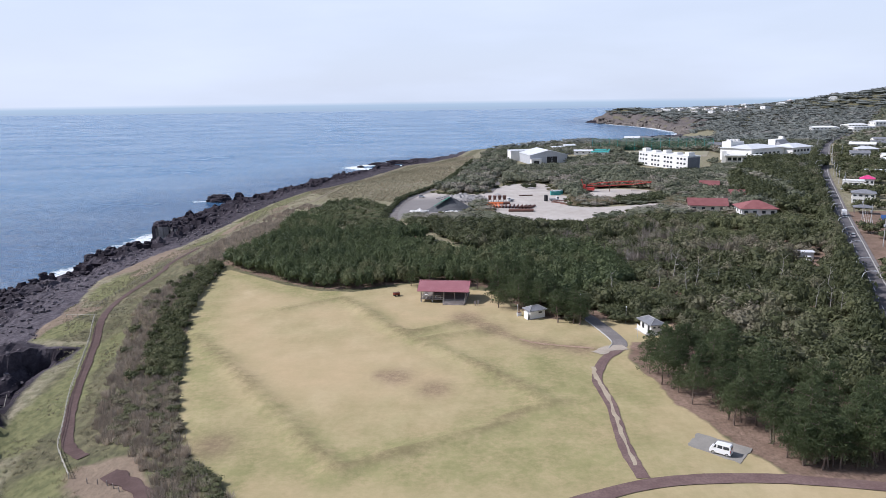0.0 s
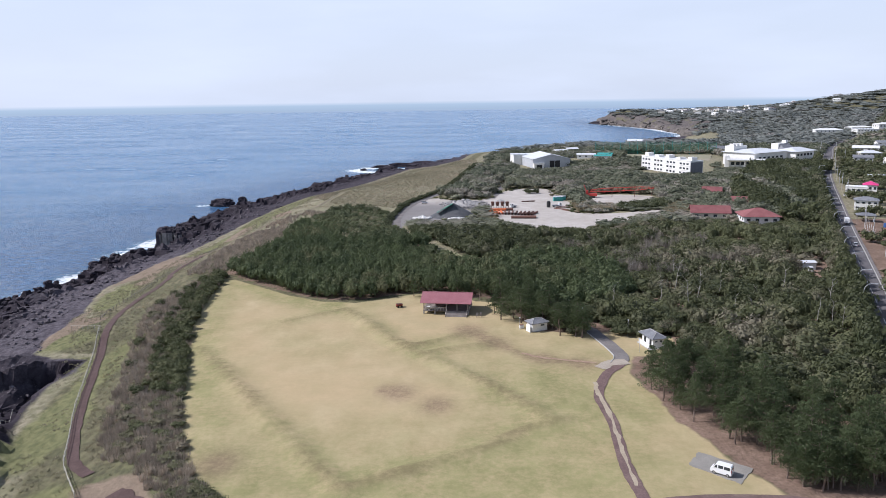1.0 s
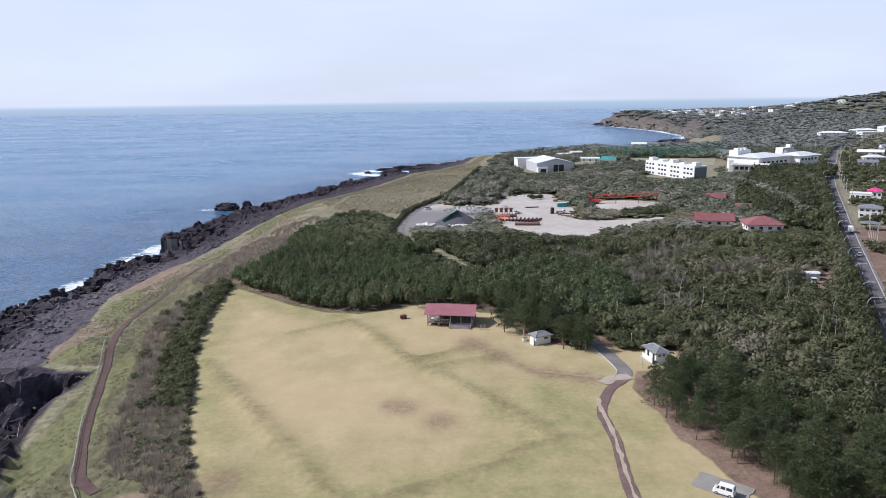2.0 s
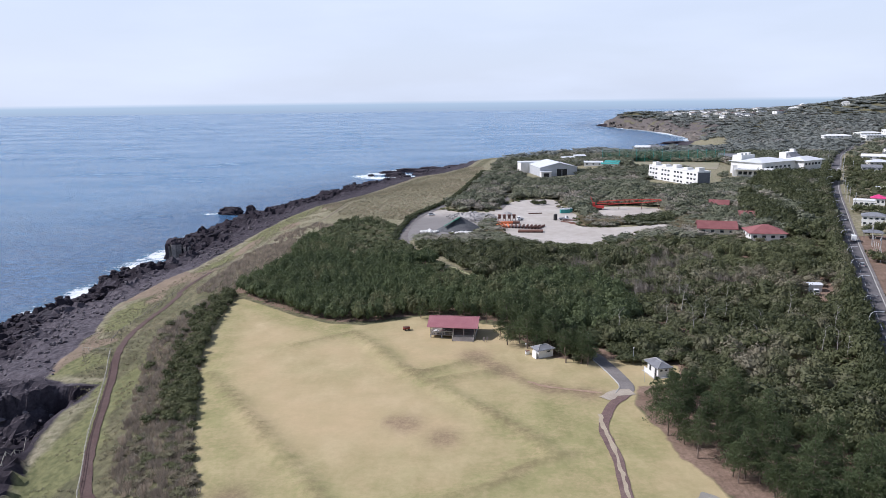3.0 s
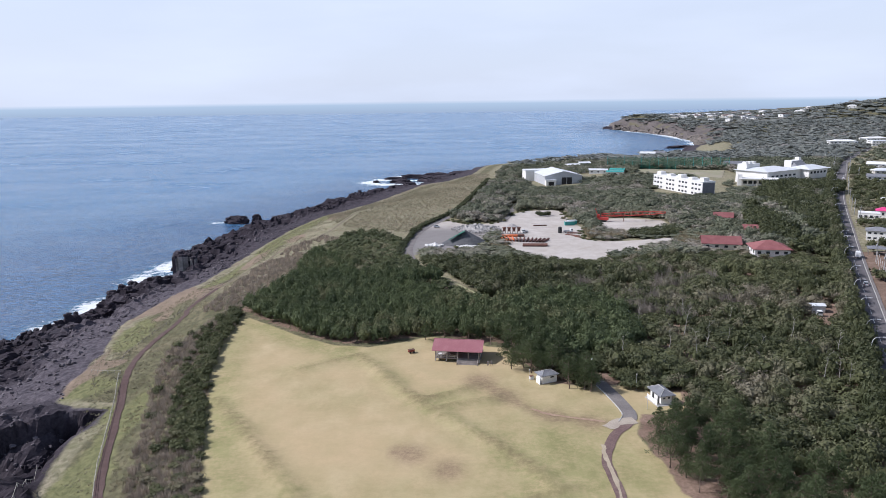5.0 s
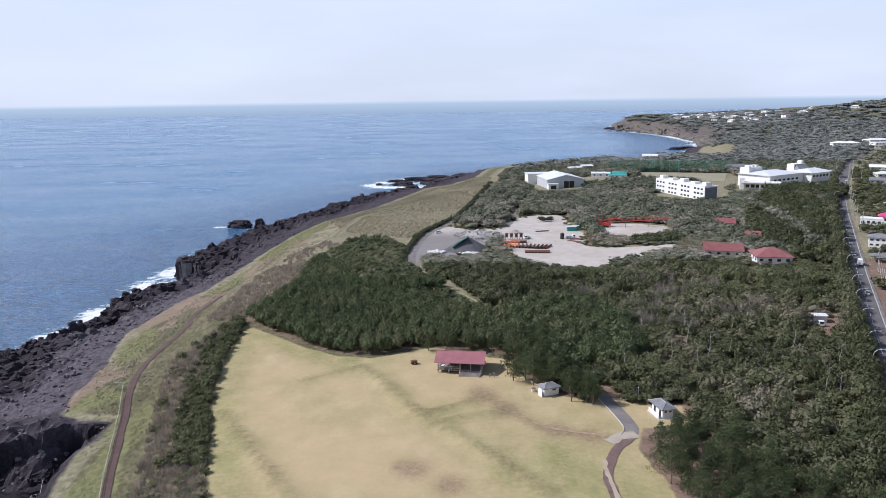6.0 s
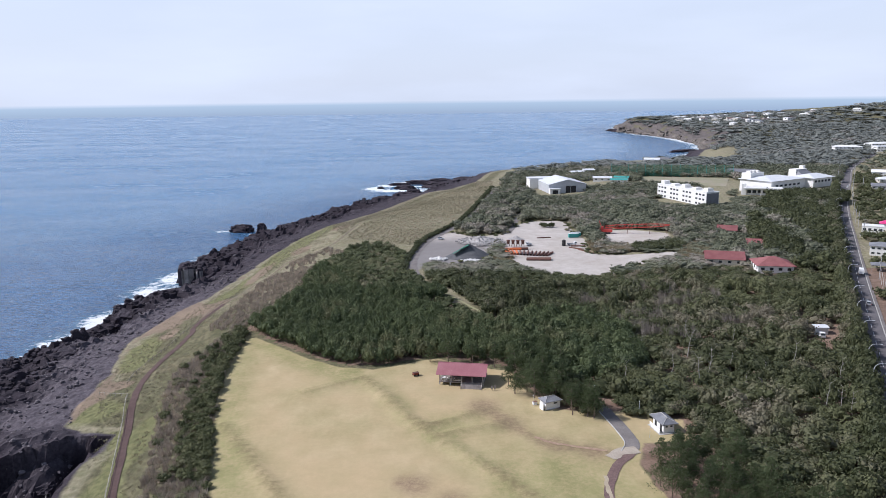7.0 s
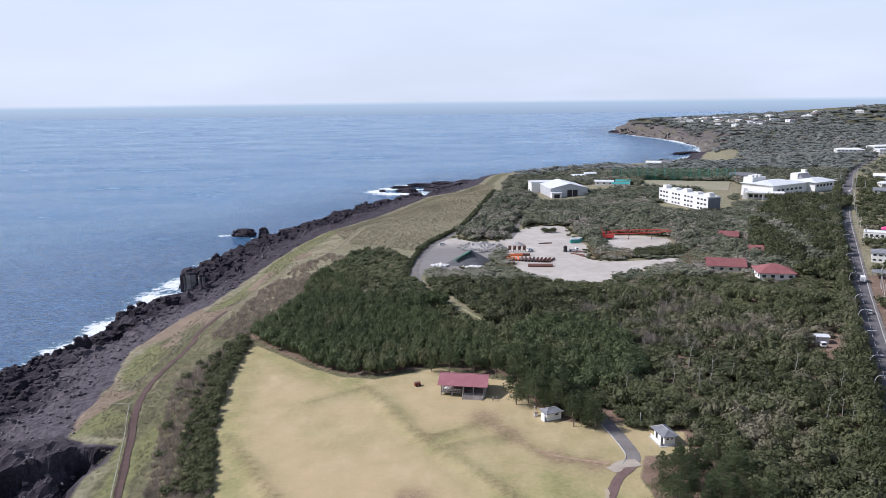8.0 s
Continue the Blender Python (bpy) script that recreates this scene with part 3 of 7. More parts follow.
# far rock: own grey-brown plus painted haze
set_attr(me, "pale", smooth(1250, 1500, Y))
lawn_ = signed(X, Y, LAWN)
lawn_ = lawn_ + 1.8 * fbm(X / 9, Y / 9, 66) * (X > -20)
set_attr(me, "lawn", np.clip(0.5 + lawn_ / 3, 0, 1))
set_attr(me, "dry", np.clip(smooth(4, 26, dg_) * smooth(250, 330, Y) + 0.9 * (1 - smooth(3, 9, dg_)), 0, 1) * (Y < 900) + 0.9 * smooth(850, 950, Y) * (1 - smooth(1230, 1330, Y)))
scrub_ = (X > 20) & (lawn_ < 2) & (Y < 1500)
set_attr(me, "litter", np.clip(np.where(scrub_ | inside(X, Y, PINES), 0.5 + np.where(inside(X, Y, PINES), 1, -lawn_ / 4), 0), 0, 1) * (Y < 340))
set_attr(me, "cinder", 0.8 * (1 - smooth(10, 26, X)) * (1 - smooth(420, 452, Y)))
set_attr(me, "gravel", np.clip(0.5 + np.maximum(signed(X, Y, LOT), signed(X, Y, CRANE_LOT)) / 4, 0, 1))
set_attr(me, "worn", np.clip(sum(np.exp(-((X - a) / r) ** 2 - ((Y - b_) / (1.3 * r)) ** 2) for a, b_, r in SPOTS) * 1.3
                             + np.exp(-(line_distance(X, Y, [(6, 192), (13, 180), (20, 169), (27, 166), (38, 163)]) / 1.5) ** 2), 0, 1))
# where the banks carry tufts and painted crease shade
set_attr(me, "bank_tuft_shade", np.clip(sum((0.8 + 0.5 * vnoise(X / 9, Y / 9, 67)) * np.exp(-((line_distance(X, Y, b_) + 0.5 * vnoise(X / 4, Y / 4, 68) - 0.6) / 0.8) ** 2) for b_ in BANKS), 0, 1))
set_attr(me, "green", np.clip(np.exp(-((X - 26) / 20) ** 2 - ((Y - 140) / 34) ** 2) + np.exp(-((X + 5) / 40) ** 2 - ((Y - 108) / 9) ** 2) + 0.45 * smooth(-0.1, 0.5, fbm(X / 30, Y / 30, 69))
                              + 0.8 * np.exp(-((lawn_ - 4) / 6) ** 2) * (X < -30) + 0.4 * sum(np.exp(-(line_distance(X, Y, b_) / 4.0) ** 2) for b_ in BANKS), 0, 1))
ground = tagged(new("ground", me), "coastal land of straw-coloured lawn, rough grass and lava rock", "ground", kind="structure")

# ---- sea ----
sx = spread([(-5200, -1200, 500), (-1200, -270, 60), (-270, 40, 3), (40, 700, 30), (700, 5200, 500)])
sy = spread([(-2500, 100, 200), (100, 980, 3.4), (980, 2600, 30), (2600, 5400, 350)])
me, X, Y = grid_mesh("sea", sx, sy, lambda x, y: np.full(np.shape(x), SEA))
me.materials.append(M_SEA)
ds_ = signed(X, Y, SHORE)
REEF = [(-106, 862), (-84, 840), (-60, 838), (-44, 850), (-80, 885), (-62, 920), (-20, 932)]
near = np.exp(-np.maximum(-ds_ - 2, 0) / 7) * (0.62 + 0.6 * fbm(X / 26, Y / 26, 71))
near += 0.62 * np.exp(-(line_distance(X, Y, REEF) / 20) ** 2) * (X < 0) + 0.3 * np.exp(-np.hypot(X + 184, Y - 576) / 12)
for fx, fy, fw, fl in ((-186, 268, 9, 14), (-182, 304, 9, 12), (-180, 338, 8, 12), (-180, 394, 9, 16), (-177, 424, 6, 10), (-176, 484, 7, 14), (-196, 581, 12, 5), (-163, 566, 8, 5), (-186, 240, 10, 12), (-104, 862, 9, 14), (-84, 838, 18, 8), (-58, 836, 18, 8), (-94, 890, 12, 12), (-60, 926, 30, 5), (-50, 882, 14, 6), (-172, 318, 8, 14), (-172, 356, 8, 16), (-170, 372, 8, 10), (-184, 252, 9, 14)):
    near += 0.66 * np.exp(-((X - fx) / fw) ** 2 - ((Y - fy) / fl) ** 2)
near += 0.75 * np.exp(-np.maximum(-ds_, 0) / 26) * smooth(1150, 1300, Y)
set_attr(me, "foam", np.clip(near, 0, 1))
# share of the painted sea haze, growing with distance
set_attr(me, "sea_haze", smooth(8, 200, -ds_) * smooth(230, 760, Y))
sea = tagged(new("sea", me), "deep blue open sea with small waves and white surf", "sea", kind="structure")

# ---- plants as arrays ----
def cube_ball(n):
    """Quads over a unit ball, n to an edge of the cube."""
    v, f = [], []
    for ax in range(3):
        for s in (-1, 1):
            base = len(v)
            for i in range(n + 1):
                for j in range(n + 1):
                    p = [0, 0, 0]
                    p[ax], p[(ax + 1) % 3], p[(ax + 2) % 3] = s, s * (2 * i / n - 1), 2 * j / n - 1
                    q = np.array(p, float)
                    v.append(q / np.linalg.norm(q))
            for i in range(n):
                for j in range(n):
                    a = base + i * (n + 1) + j
                    f.append((a, a + n + 1, a + n + 2, a + 1))
    return np.array(v), np.array(f)


def cards(rng, c, n, w, h, spin=1.0):
    """Small leaf quads at places c that face n, unevenly."""
    n = n + rng.normal(0, 0.45 * spin, n.shape)
    n /= np.linalg.norm(n, axis=1)[:, None]
    a = np.cross(n, rng.normal(0, 1, n.shape))
    a /= np.linalg.norm(a, axis=1)[:, None] + 1e-9
    b = np.cross(n, a)
    k = len(c)
    w, h = w * rng.uniform(0.6, 1.35, (k, 1)), h * rng.uniform(0.6, 1.35, (k, 1))
    v = np.stack([c - a * w * 0.62 - b * h * 0.34, c + a * w * 0.62 - b * h * 0.30, c + b * h * 0.72], 1).reshape(-1, 3)
    return v, np.arange(3 * k).reshape(-1, 3)


def needles(rng, p, d, w, h):
    """Slim spikes at places p that point along d, unevenly."""
    d = d + rng.normal(0, 0.4, d.shape)
    d[:, 2] += 0.35
    d /= np.linalg.norm(d, axis=1)[:, None]
    a = np.cross(d, rng.normal(0, 1, d.shape))
    a /= np.linalg.norm(a, axis=1)[:, None] + 1e-9
    k = len(p)
    h = h * rng.uniform(0.6, 1.4, (k, 1))
    v = np.stack([p - a * w * 0.5, p + a * w * 0.5, p + d * h], 1).reshape(-1, 3)
    return v, np.arange(3 * k).reshape(-1, 3)


def tri_ball(n):
    if n == 1:
        # twenty faces
        g = (1 + 5 ** 0.5) / 2
        v = np.array([(-1, g, 0), (1, g, 0), (-1, -g, 0), (1, -g, 0), (0, -1, g), (0, 1, g), (0, -1, -g), (0, 1, -g), (g, 0, -1), (g, 0, 1), (-g, 0, -1), (-g, 0, 1)]) / 1.902
        f = np.array([(0, 11, 5), (0, 5, 1), (0, 1, 7), (0, 7, 10), (0, 10, 11), (1, 5, 9), (5, 11, 4), (11, 10, 2), (10, 7, 6), (7, 1, 8), (3, 9, 4), (3, 4, 2), (3, 2, 6), (3, 6, 8), (3, 8, 9), (4, 9, 5), (2, 4, 11), (6, 2, 10), (8, 6, 7), (9, 8, 1)])
        return v, f
    v, f = cube_ball(n)
    return v, np.vstack([f[:, [0, 1, 2]], f[:, [0, 2, 3]]])


def join(pieces):
    vs, fs, o = [], [], 0
    for v, f in pieces:
        vs.append(v)
        fs.append(f + o)
        o += len(v)
    return np.vstack(vs), np.vstack(fs)


def dome_crown(seed, leaves, size, lobes=6, core=2):
    """A broad crown, one unit wide and high, of several lobes; base at 0."""
    rng = np.random.default_rng(seed)
    pieces = []
    cen = [np.array([0, 0, 0.5])] + [np.array([0.30 * math.cos(a), 0.30 * math.sin(a), rng.uniform(0.3, 0.68)]) for a in rng.uniform(0, 6.28, 1) + np.arange(lobes) * 6.283 / lobes]
    rad = [0.40] + list(rng.uniform(0.2, 0.3, lobes))
    for c, r in zip(cen, rad):
        k = max(4, int(leaves * (r / 0.3) ** 2 / (lobes + 1)))
        d = rng.normal(0, 1, (k, 3))
        d[:, 2] = np.abs(d[:, 2]) * 1.0 - 0.35
        d /= np.linalg.norm(d, axis=1)[:, None]
        p = c + d * r * rng.uniform(0.86, 1.14, (k, 1))
        pieces.append(cards(rng, p, d, size, size))
        if core:
            bv, bf = tri_ball(core)
            pieces.append((c + bv * r * 0.7 * rng.uniform(0.75, 1.15, (len(bv), 1)), bf))
    v, f = join(pieces)
    v[:, 2] = np.maximum(v[:, 2], 0.02)
    return v, f


def pine_crown(seed, leaves, size, tiers=6, core=True, spread_=0.5, pad=0.55, flat=0.42, ragged=0.0):
    """A pine's crown, one unit high: tiers of needle pads; base at 0."""
    rng = np.random.default_rng(seed)
    pieces = []
    pads = []
    for i in range(tiers):
        u = i / max(1, tiers - 1)
        r = spread_ * (1 - u) ** 0.8 * rng.uniform(0.85 - ragged, 1.1 + 0.5 * ragged) + 0.05
        n = max(1, int(round((6 - 4 * ragged) * (1 - u) + 1)))
        for k in range(n):
            a = rng.uniform(0, 6.28) if n == 1 else 6.283 * k / n + rng.uniform(-0.4, 0.4) + i
            pads.append((np.array([0.66 * r * math.cos(a), 0.66 * r * math.sin(a), 0.12 + 0.80 * u + rng.uniform(-0.05, 0.05)]), pad * r + 0.07))
    each = max(3, leaves // len(pads))
    for c, r in pads:
        d = rng.normal(0, 1, (each, 3))
        d[:, 2] = np.abs(d[:, 2]) - 0.2
        d /= np.linalg.norm(d, axis=1)[:, None]
        p = c + d * np.array([r, r, flat * r + 0.02]) * rng.uniform(0.6, 1.12, (each, 1))
        pieces.append(needles(rng, p, d, size * 0.85, size * 2.0))
        if core is True:
            bv, bf = tri_ball(1)
            pieces.append((c + bv * np.array([r, r, 0.4 * r]) * 0.95, bf))
    if core == "cone":
        bv, bf = tri_ball(2)
        w = (0.62 * spread_ * (0.95 - 0.5 * bv[:, 2]))[:, None]
        pieces.append((np.hstack([bv[:, :2] * w, 0.48 + 0.36 * bv[:, 2:]]), bf))
    return join(pieces)


def twig_bush(seed, twigs, thin):
    """Bare upright shoots, one unit high and wide."""
    rng = np.random.default_rng(seed)
    a, r = rng.uniform(0, 6.28, twigs), 0.36 * np.sqrt(rng.uniform(0, 1, twigs))
    base = np.stack([r * np.cos(a), r * np.sin(a), np.zeros(twigs)], 1)
    top = base * rng.uniform(1.1, 1.7, (twigs, 1)) + np.stack([rng.normal(0, 0.08, twigs), rng.normal(0, 0.08, twigs), rng.uniform(0.55, 1.05, twigs)], 1)
    s = np.stack([-np.sin(a + 0.7), np.cos(a + 0.7), 0 * a], 1) * thin
    v = np.stack([base - s * 1.5, base + s * 1.5, top], 1).reshape(-1, 3)
    return v, np.arange(3 * twigs).reshape(-1, 3)


def scatter(rng, poly, gap, keep=None, jitter=0.45):
    p = np.array(poly, float)
    x0, y0, x1, y1 = p[:, 0].min(), p[:, 1].min(), p[:, 0].max(), p[:, 1].max()
    X, Y = np.meshgrid(np.arange(x0, x1, gap), np.arange(y0, y1, gap))
    X = X.ravel() + rng.uniform(-jitter, jitter, X.size) * gap
    Y = Y.ravel() + rng.uniform(-jitter, jitter, Y.size) * gap
    ok = inside(X, Y, poly)
    if keep is not None:
        ok &= keep(X, Y)
    return X[ok], Y[ok]


def plant_mesh(name, rng, kinds, x, y, wide, tall, material, tint, label, category, sink=0.1):
    """All plants of one sort as one mesh."""
    z = height(x, y) - sink
    which = rng.integers(0, len(kinds), len(x))
    V, F, T, o = [], [], [], 0
    for k, (kv, kf) in enumerate(kinds):
        s = np.nonzero(which == k)[0]
        if not len(s):
            continue
        a = rng.uniform(0, 6.283, len(s))
        ca, sa = np.cos(a)[:, None], np.sin(a)[:, None]
        w, h = wide[s][:, None], tall[s][:, None]
        px = (kv[None, :, 0] * ca - kv[None, :, 1] * sa) * w + x[s][:, None]
        py = (kv[None, :, 0] * sa + kv[None, :, 1] * ca) * w * 0.95 + y[s][:, None]
        pz = kv[None, :, 2] * h + z[s][:, None]
        V.append(np.stack([px, py, pz], 2).reshape(-1, 3))
        F.append((kf[None] + (np.arange(len(s)) * len(kv))[:, None, None]).reshape(-1, kf.shape[1]) + o)
        T.append(np.repeat(tint[s], len(kv)))
        o += len(s) * len(kv)
    me = raw_mesh(name, np.vstack(V), np.vstack(F))
    set_attr(me, "tint", np.concatenate(T))
    me.materials.append(material)
    return tagged(new(name, me), label, category, kind="stuff")


def low_near(x, y):
    """Trees stay low in front of the yard and the buildings."""
    d = np.minimum(line_distance(x, y, LOT[20:33]), line_distance(x, y, [(150, 590), (178, 528), (235, 600)]))
    d = np.minimum(d, line_distance(x, y, [(130, 340), (158, 322)]))
    d = np.minimum(d, line_distance(x, y, [(92, 628), (130, 640), (168, 650)]))
    d = np.minimum(d, line_distance(x, y, [(-18, 368), (10, 362), (24, 356)]))
    return 0.45 + 0.55 * smooth(6, 40, d)


# places that stay free of trees: x, y, radius
FREE = [(140, 700, 26), (156, 692, 18), (80, 640, 20), (98, 640, 16), (205, 625, 26), (222, 640, 22), (230, 700, 40), (148, 330, 4), (125.5, 242, 5.5), (123, 235.5, 6.5), (0, 207, 13), (25, 188.5, 4.5), (53, 175.5, 7), (126.5, 246.5, 5.5), (133, 358, 10), (148, 337, 10), (161.5, 387, 7), (159.5, 428, 7), (88, 690, 34), (110, 700, 30),
        (182, 568, 28), (205, 590, 20), (280, 640, 45), (310, 655, 45), (250, 600, 24), (74, 168, 3), (120, 690, 22), (51.5, 111, 5)]
SCRUB = [(20, 204), (29, 191), (36, 190), (38, 200), (46, 192), (60, 184), (68, 172), (64, 160), (66, 148), (70, 137), (78, 125), (88, 114), (112, 104), (128, 190), (146, 240), (172, 297),
         (222, 405), (285, 540), (370, 700), (430, 815), (300, 820), (120, 830), (52, 800), (40, 700), (30, 640), (8, 505), (-10, 470), (-3, 478), (-20, 352), (-14, 334), (5, 290), (24, 240)]


def yard(x, y):
    return np.maximum(signed(x, y, LOT), signed(x, y, CRANE_LOT))


def free(x, y, lot=3.0, road=4.9):
    ok = yard(x, y) < -lot
    ok &= line_distance(x, y, LANE) > 2.6
    ok &= line_distance(x, y, GRASS_PATH) > 1.4
    ok &= line_distance(x, y, ROAD) > road
    ok &= line_distance(x, y, TRACK) > 3.5
    for a, b, r in FREE:
        ok &= np.hypot(x - a, y - b) > r
    return ok & (signed(x, y, FIELD) < -2)


FIELD = [(168, 690), (240, 660), (268, 730), (186, 748)]
rng = np.random.default_rng(5)
pine_small = [join([dome_crown(s + 70, 250, 0.085, 5, 1), pine_crown(s, 110, 0.055, 4, False, 0.45, 0.6)]) for s in range(5)]
olive = lambda x, y: (y + 0.8 * x + 26 * vnoise(x / 18, y / 18, 140)) > 285
x, y = scatter(rng, PINES, 3.05, lambda x, y: (line_distance(x, y, TRACK) > 3.5) & (line_distance(x, y, GRASS_PATH) > 1.3) & ~olive(x, y))
n = len(x)
plant_mesh("pine_plantation", rng, pine_small, x, y, rng.uniform(3.5, 4.8, n), (rng.uniform(5.2, 7.4, n) + 0.8 * vnoise(x / 25, y / 25, 81)) * (0.6 + 0.4 * low_near(x, y)), M_PINE, rng.uniform(0, 1, n) * 0.8 + 0.2 * vnoise(x / 20, y / 20, 82) + 0.1,
           "dense stand of young dark green pine trees", "trees")
thicket = [dome_crown(s, 170, 0.13, 7, 1) for s in range(20, 24)]
x, y = scatter(rng, PINES, 3.6, lambda x, y: (line_distance(x, y, TRACK) > 3.5) & (line_distance(x, y, GRASS_PATH) > 1.3) & olive(x, y))
n = len(x)
plant_mesh("coastal_thicket", rng, thicket, x, y, 3.8 + 3.2 * rng.uniform(0, 1, n) ** 2, rng.uniform(2.6, 4.6, n) * low_near(x, y), M_THICKET, np.clip(rng.uniform(0, 0.8, n) + 0.35 * vnoise(x / 22, y / 22, 141), 0, 1), "low olive-green thicket of wind-cut shrubs", "shrubs")
DARK_PINES = [(20, 207), (34, 202), (48, 206), (60, 222), (62, 250), (44, 272), (22, 266), (14, 258), (25, 238)]
TALL_PINES = [(150, 345), (168, 318), (235, 445), (300, 578), (262, 592), (205, 505), (168, 420)]
x, y = scatter(rng, DARK_PINES, 4.0, free)
n = len(x)
plant_mesh("pine_wood", rng, pine_small, x, y, rng.uniform(5.5, 7.5, n), rng.uniform(6.5, 9.5, n), M_PINE, rng.uniform(0, 0.9, n), "dark green pine wood behind the lawn", "trees")
x, y = scatter(rng, TALL_PINES, 6.0, lambda x, y: free(x, y, 2, 5.2) & (vnoise(x / 14, y / 14, 120) <= 0.15))
n = len(x)
plant_mesh("tall_wood", rng, [dome_crown(s, 260, 0.10, 8, 1) for s in range(30, 34)], x, y, rng.uniform(7, 10.5, n), rng.uniform(7.5, 10.5, n), M_SCRUB, rng.uniform(0, 0.55, n), "tall dark evergreen trees beside the road", "trees")
scrub_a = [dome_crown(s, 330, 0.088, 6, 1) for s in range(6)]
x, y = scatter(rng, SCRUB, 4.6, lambda x, y: free(x, y) & (y < 345) & ~inside(x, y, DARK_PINES))
n = len(x)
plant_mesh("scrub_wood", rng, scrub_a, x, y, 4.6 + 4.6 * rng.uniform(0, 1, n) ** 2, rng.uniform(3.8, 7.8, n) * (1 + 0.3 * vnoise(x / 16, y / 16, 83)) * low_near(x, y), M_SCRUB,
           np.clip(rng.uniform(0, 1, n) * 0.75 + 0.3 * vnoise(x / 30, y / 30, 84) + 0.15, 0, 1), "thick evergreen coastal scrub wood", "trees")
scrub_b = [dome_crown(s, 110, 0.14, 6, 1) for s in range(6)]
x, y = scatter(rng, SCRUB, 5.2, lambda x, y: free(x, y, 2, 5.2) & (y >= 345) & ((signed(x, y, TALL_PINES) < 0) | (vnoise(x / 14, y / 14, 120) > 0.15)))
n = len(x)
plant_mesh("scrub_wood", rng, scrub_b, x, y, 6.0 + 7.5 * rng.uniform(0, 1, n) ** 3, rng.uniform(4.4, 7.6, n) * (1 + 0.25 * vnoise(x / 22, y / 22, 89)) * low_near(x, y), M_GREYWOOD,
           np.clip(rng.uniform(0, 1, n) * 0.7 + 0.4 * vnoise(x / 45, y / 45, 85) + 0.15, 0, 1), "evergreen coastal scrub wood with greyish patches", "trees")
FARWOOD = [(52, 800), (120, 830), (430, 815), (560, 1000), (900, 1500), (1500, 1200), (2300, 1500), (2600, 2800), (1400, 3300), (820, 2840), (585, 2490), (528, 2240), (552, 2000), (570, 1800), (554, 1560), (500, 1350),
           (445, 1290), (395, 1170), (365, 1065), (335, 1035), (280, 1036), (208, 1010), (138, 948), (90, 925)]
scrub_c = [dome_crown(s, 16, 0.3, 2, 1) for s in range(4)]
x, y = scatter(rng, FARWOOD, 14, lambda x, y: (y < 1500) & (np.hypot((x - 225) / 1.4, y - 940) > 38) & ((signed(x, y, EDGE) > 55) | (y < 880) | (y > 1200)))
n = len(x)
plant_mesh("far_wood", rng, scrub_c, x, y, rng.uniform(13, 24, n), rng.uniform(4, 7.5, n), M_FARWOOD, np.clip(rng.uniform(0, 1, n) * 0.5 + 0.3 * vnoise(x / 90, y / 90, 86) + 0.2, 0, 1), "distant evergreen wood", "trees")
x, y = scatter(rng, FARWOOD, 37, lambda x, y: (y >= 1500))
n = len(x)
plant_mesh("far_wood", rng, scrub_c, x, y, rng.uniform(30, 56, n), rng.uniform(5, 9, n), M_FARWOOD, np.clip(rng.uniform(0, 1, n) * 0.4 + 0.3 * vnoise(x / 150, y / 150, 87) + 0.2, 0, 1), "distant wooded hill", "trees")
x, y = scatter(rng, [(440, 1349), (507, 1555), (525, 1799), (504, 1988), (470, 2257), (526, 2500), (575, 2480), (525, 2240), (568, 2000), (600, 1800), (590, 1560), (475, 1340)], 13, lambda x, y: (vnoise(x / 30, y / 60, 93) > 0.2) & (signed(x, y, SHORE) > 24))
n = len(x)
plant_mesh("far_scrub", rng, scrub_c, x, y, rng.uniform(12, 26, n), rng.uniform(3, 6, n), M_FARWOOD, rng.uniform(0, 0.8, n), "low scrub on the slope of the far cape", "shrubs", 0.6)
EAST = [(92, 100), (126, 190), (154, 256), (180, 306), (230, 408), (293, 540), (377, 700), (450, 830), (570, 1000), (900, 1500), (1500, 1200), (900, 500), (500, 100)]
def roadside(x, y):
    return (line_distance(x, y, ROAD) > 6.5) & (vnoise(x / 30, y / 30, 88) > -0.45) & (np.hypot(x - 255, y - 425) > 22) & (np.hypot(x - 218, y - 366) > 14) & (np.hypot(x - 192, y - 318) > 22) & (np.hypot(x - 160, y - 248) > 10)


x, y = scatter(rng, EAST, 7.0, lambda x, y: roadside(x, y) & (x < 420) & (y > 150) & (x < 130 + 0.62 * (y - 150) + 40))
n = len(x)
plant_mesh("garden_trees", rng, scrub_b, x, y, rng.uniform(4, 9, n), rng.uniform(3, 7, n), M_SCRUB, np.clip(rng.uniform(0, 1, n) * 0.6 + 0.2, 0, 1), "garden trees and hedges among houses", "trees")
x, y = scatter(rng, EAST, 13, lambda x, y: roadside(x, y) & ((x >= 420) | (x >= 130 + 0.62 * (y - 150) + 40)) & (y > 300) & (x < 0.75 * y))
n = len(x)
plant_mesh("garden_trees", rng, scrub_c, x, y, rng.uniform(7, 14, n), rng.uniform(4, 8, n), M_GREYWOOD, np.clip(rng.uniform(0, 1, n) * 0.6 + 0.2, 0, 1), "distant garden trees among houses", "trees")
x1, y1 = scatter(rng, [(44.5, 183), (58, 184), (64, 180), (64, 196), (46, 200), (40, 212), (43, 196)], 2.6)
x2, y2 = scatter(rng, [(33, 184), (37.6, 182), (37.2, 190), (34, 204), (30, 204), (29, 192)], 2.4)
x3, y3 = scatter(rng, [(58, 168), (62, 184), (84, 188), (88, 172), (68, 158)], 3.4, lambda x, y: np.hypot(x - 53, y - 175.5) > 6.5)
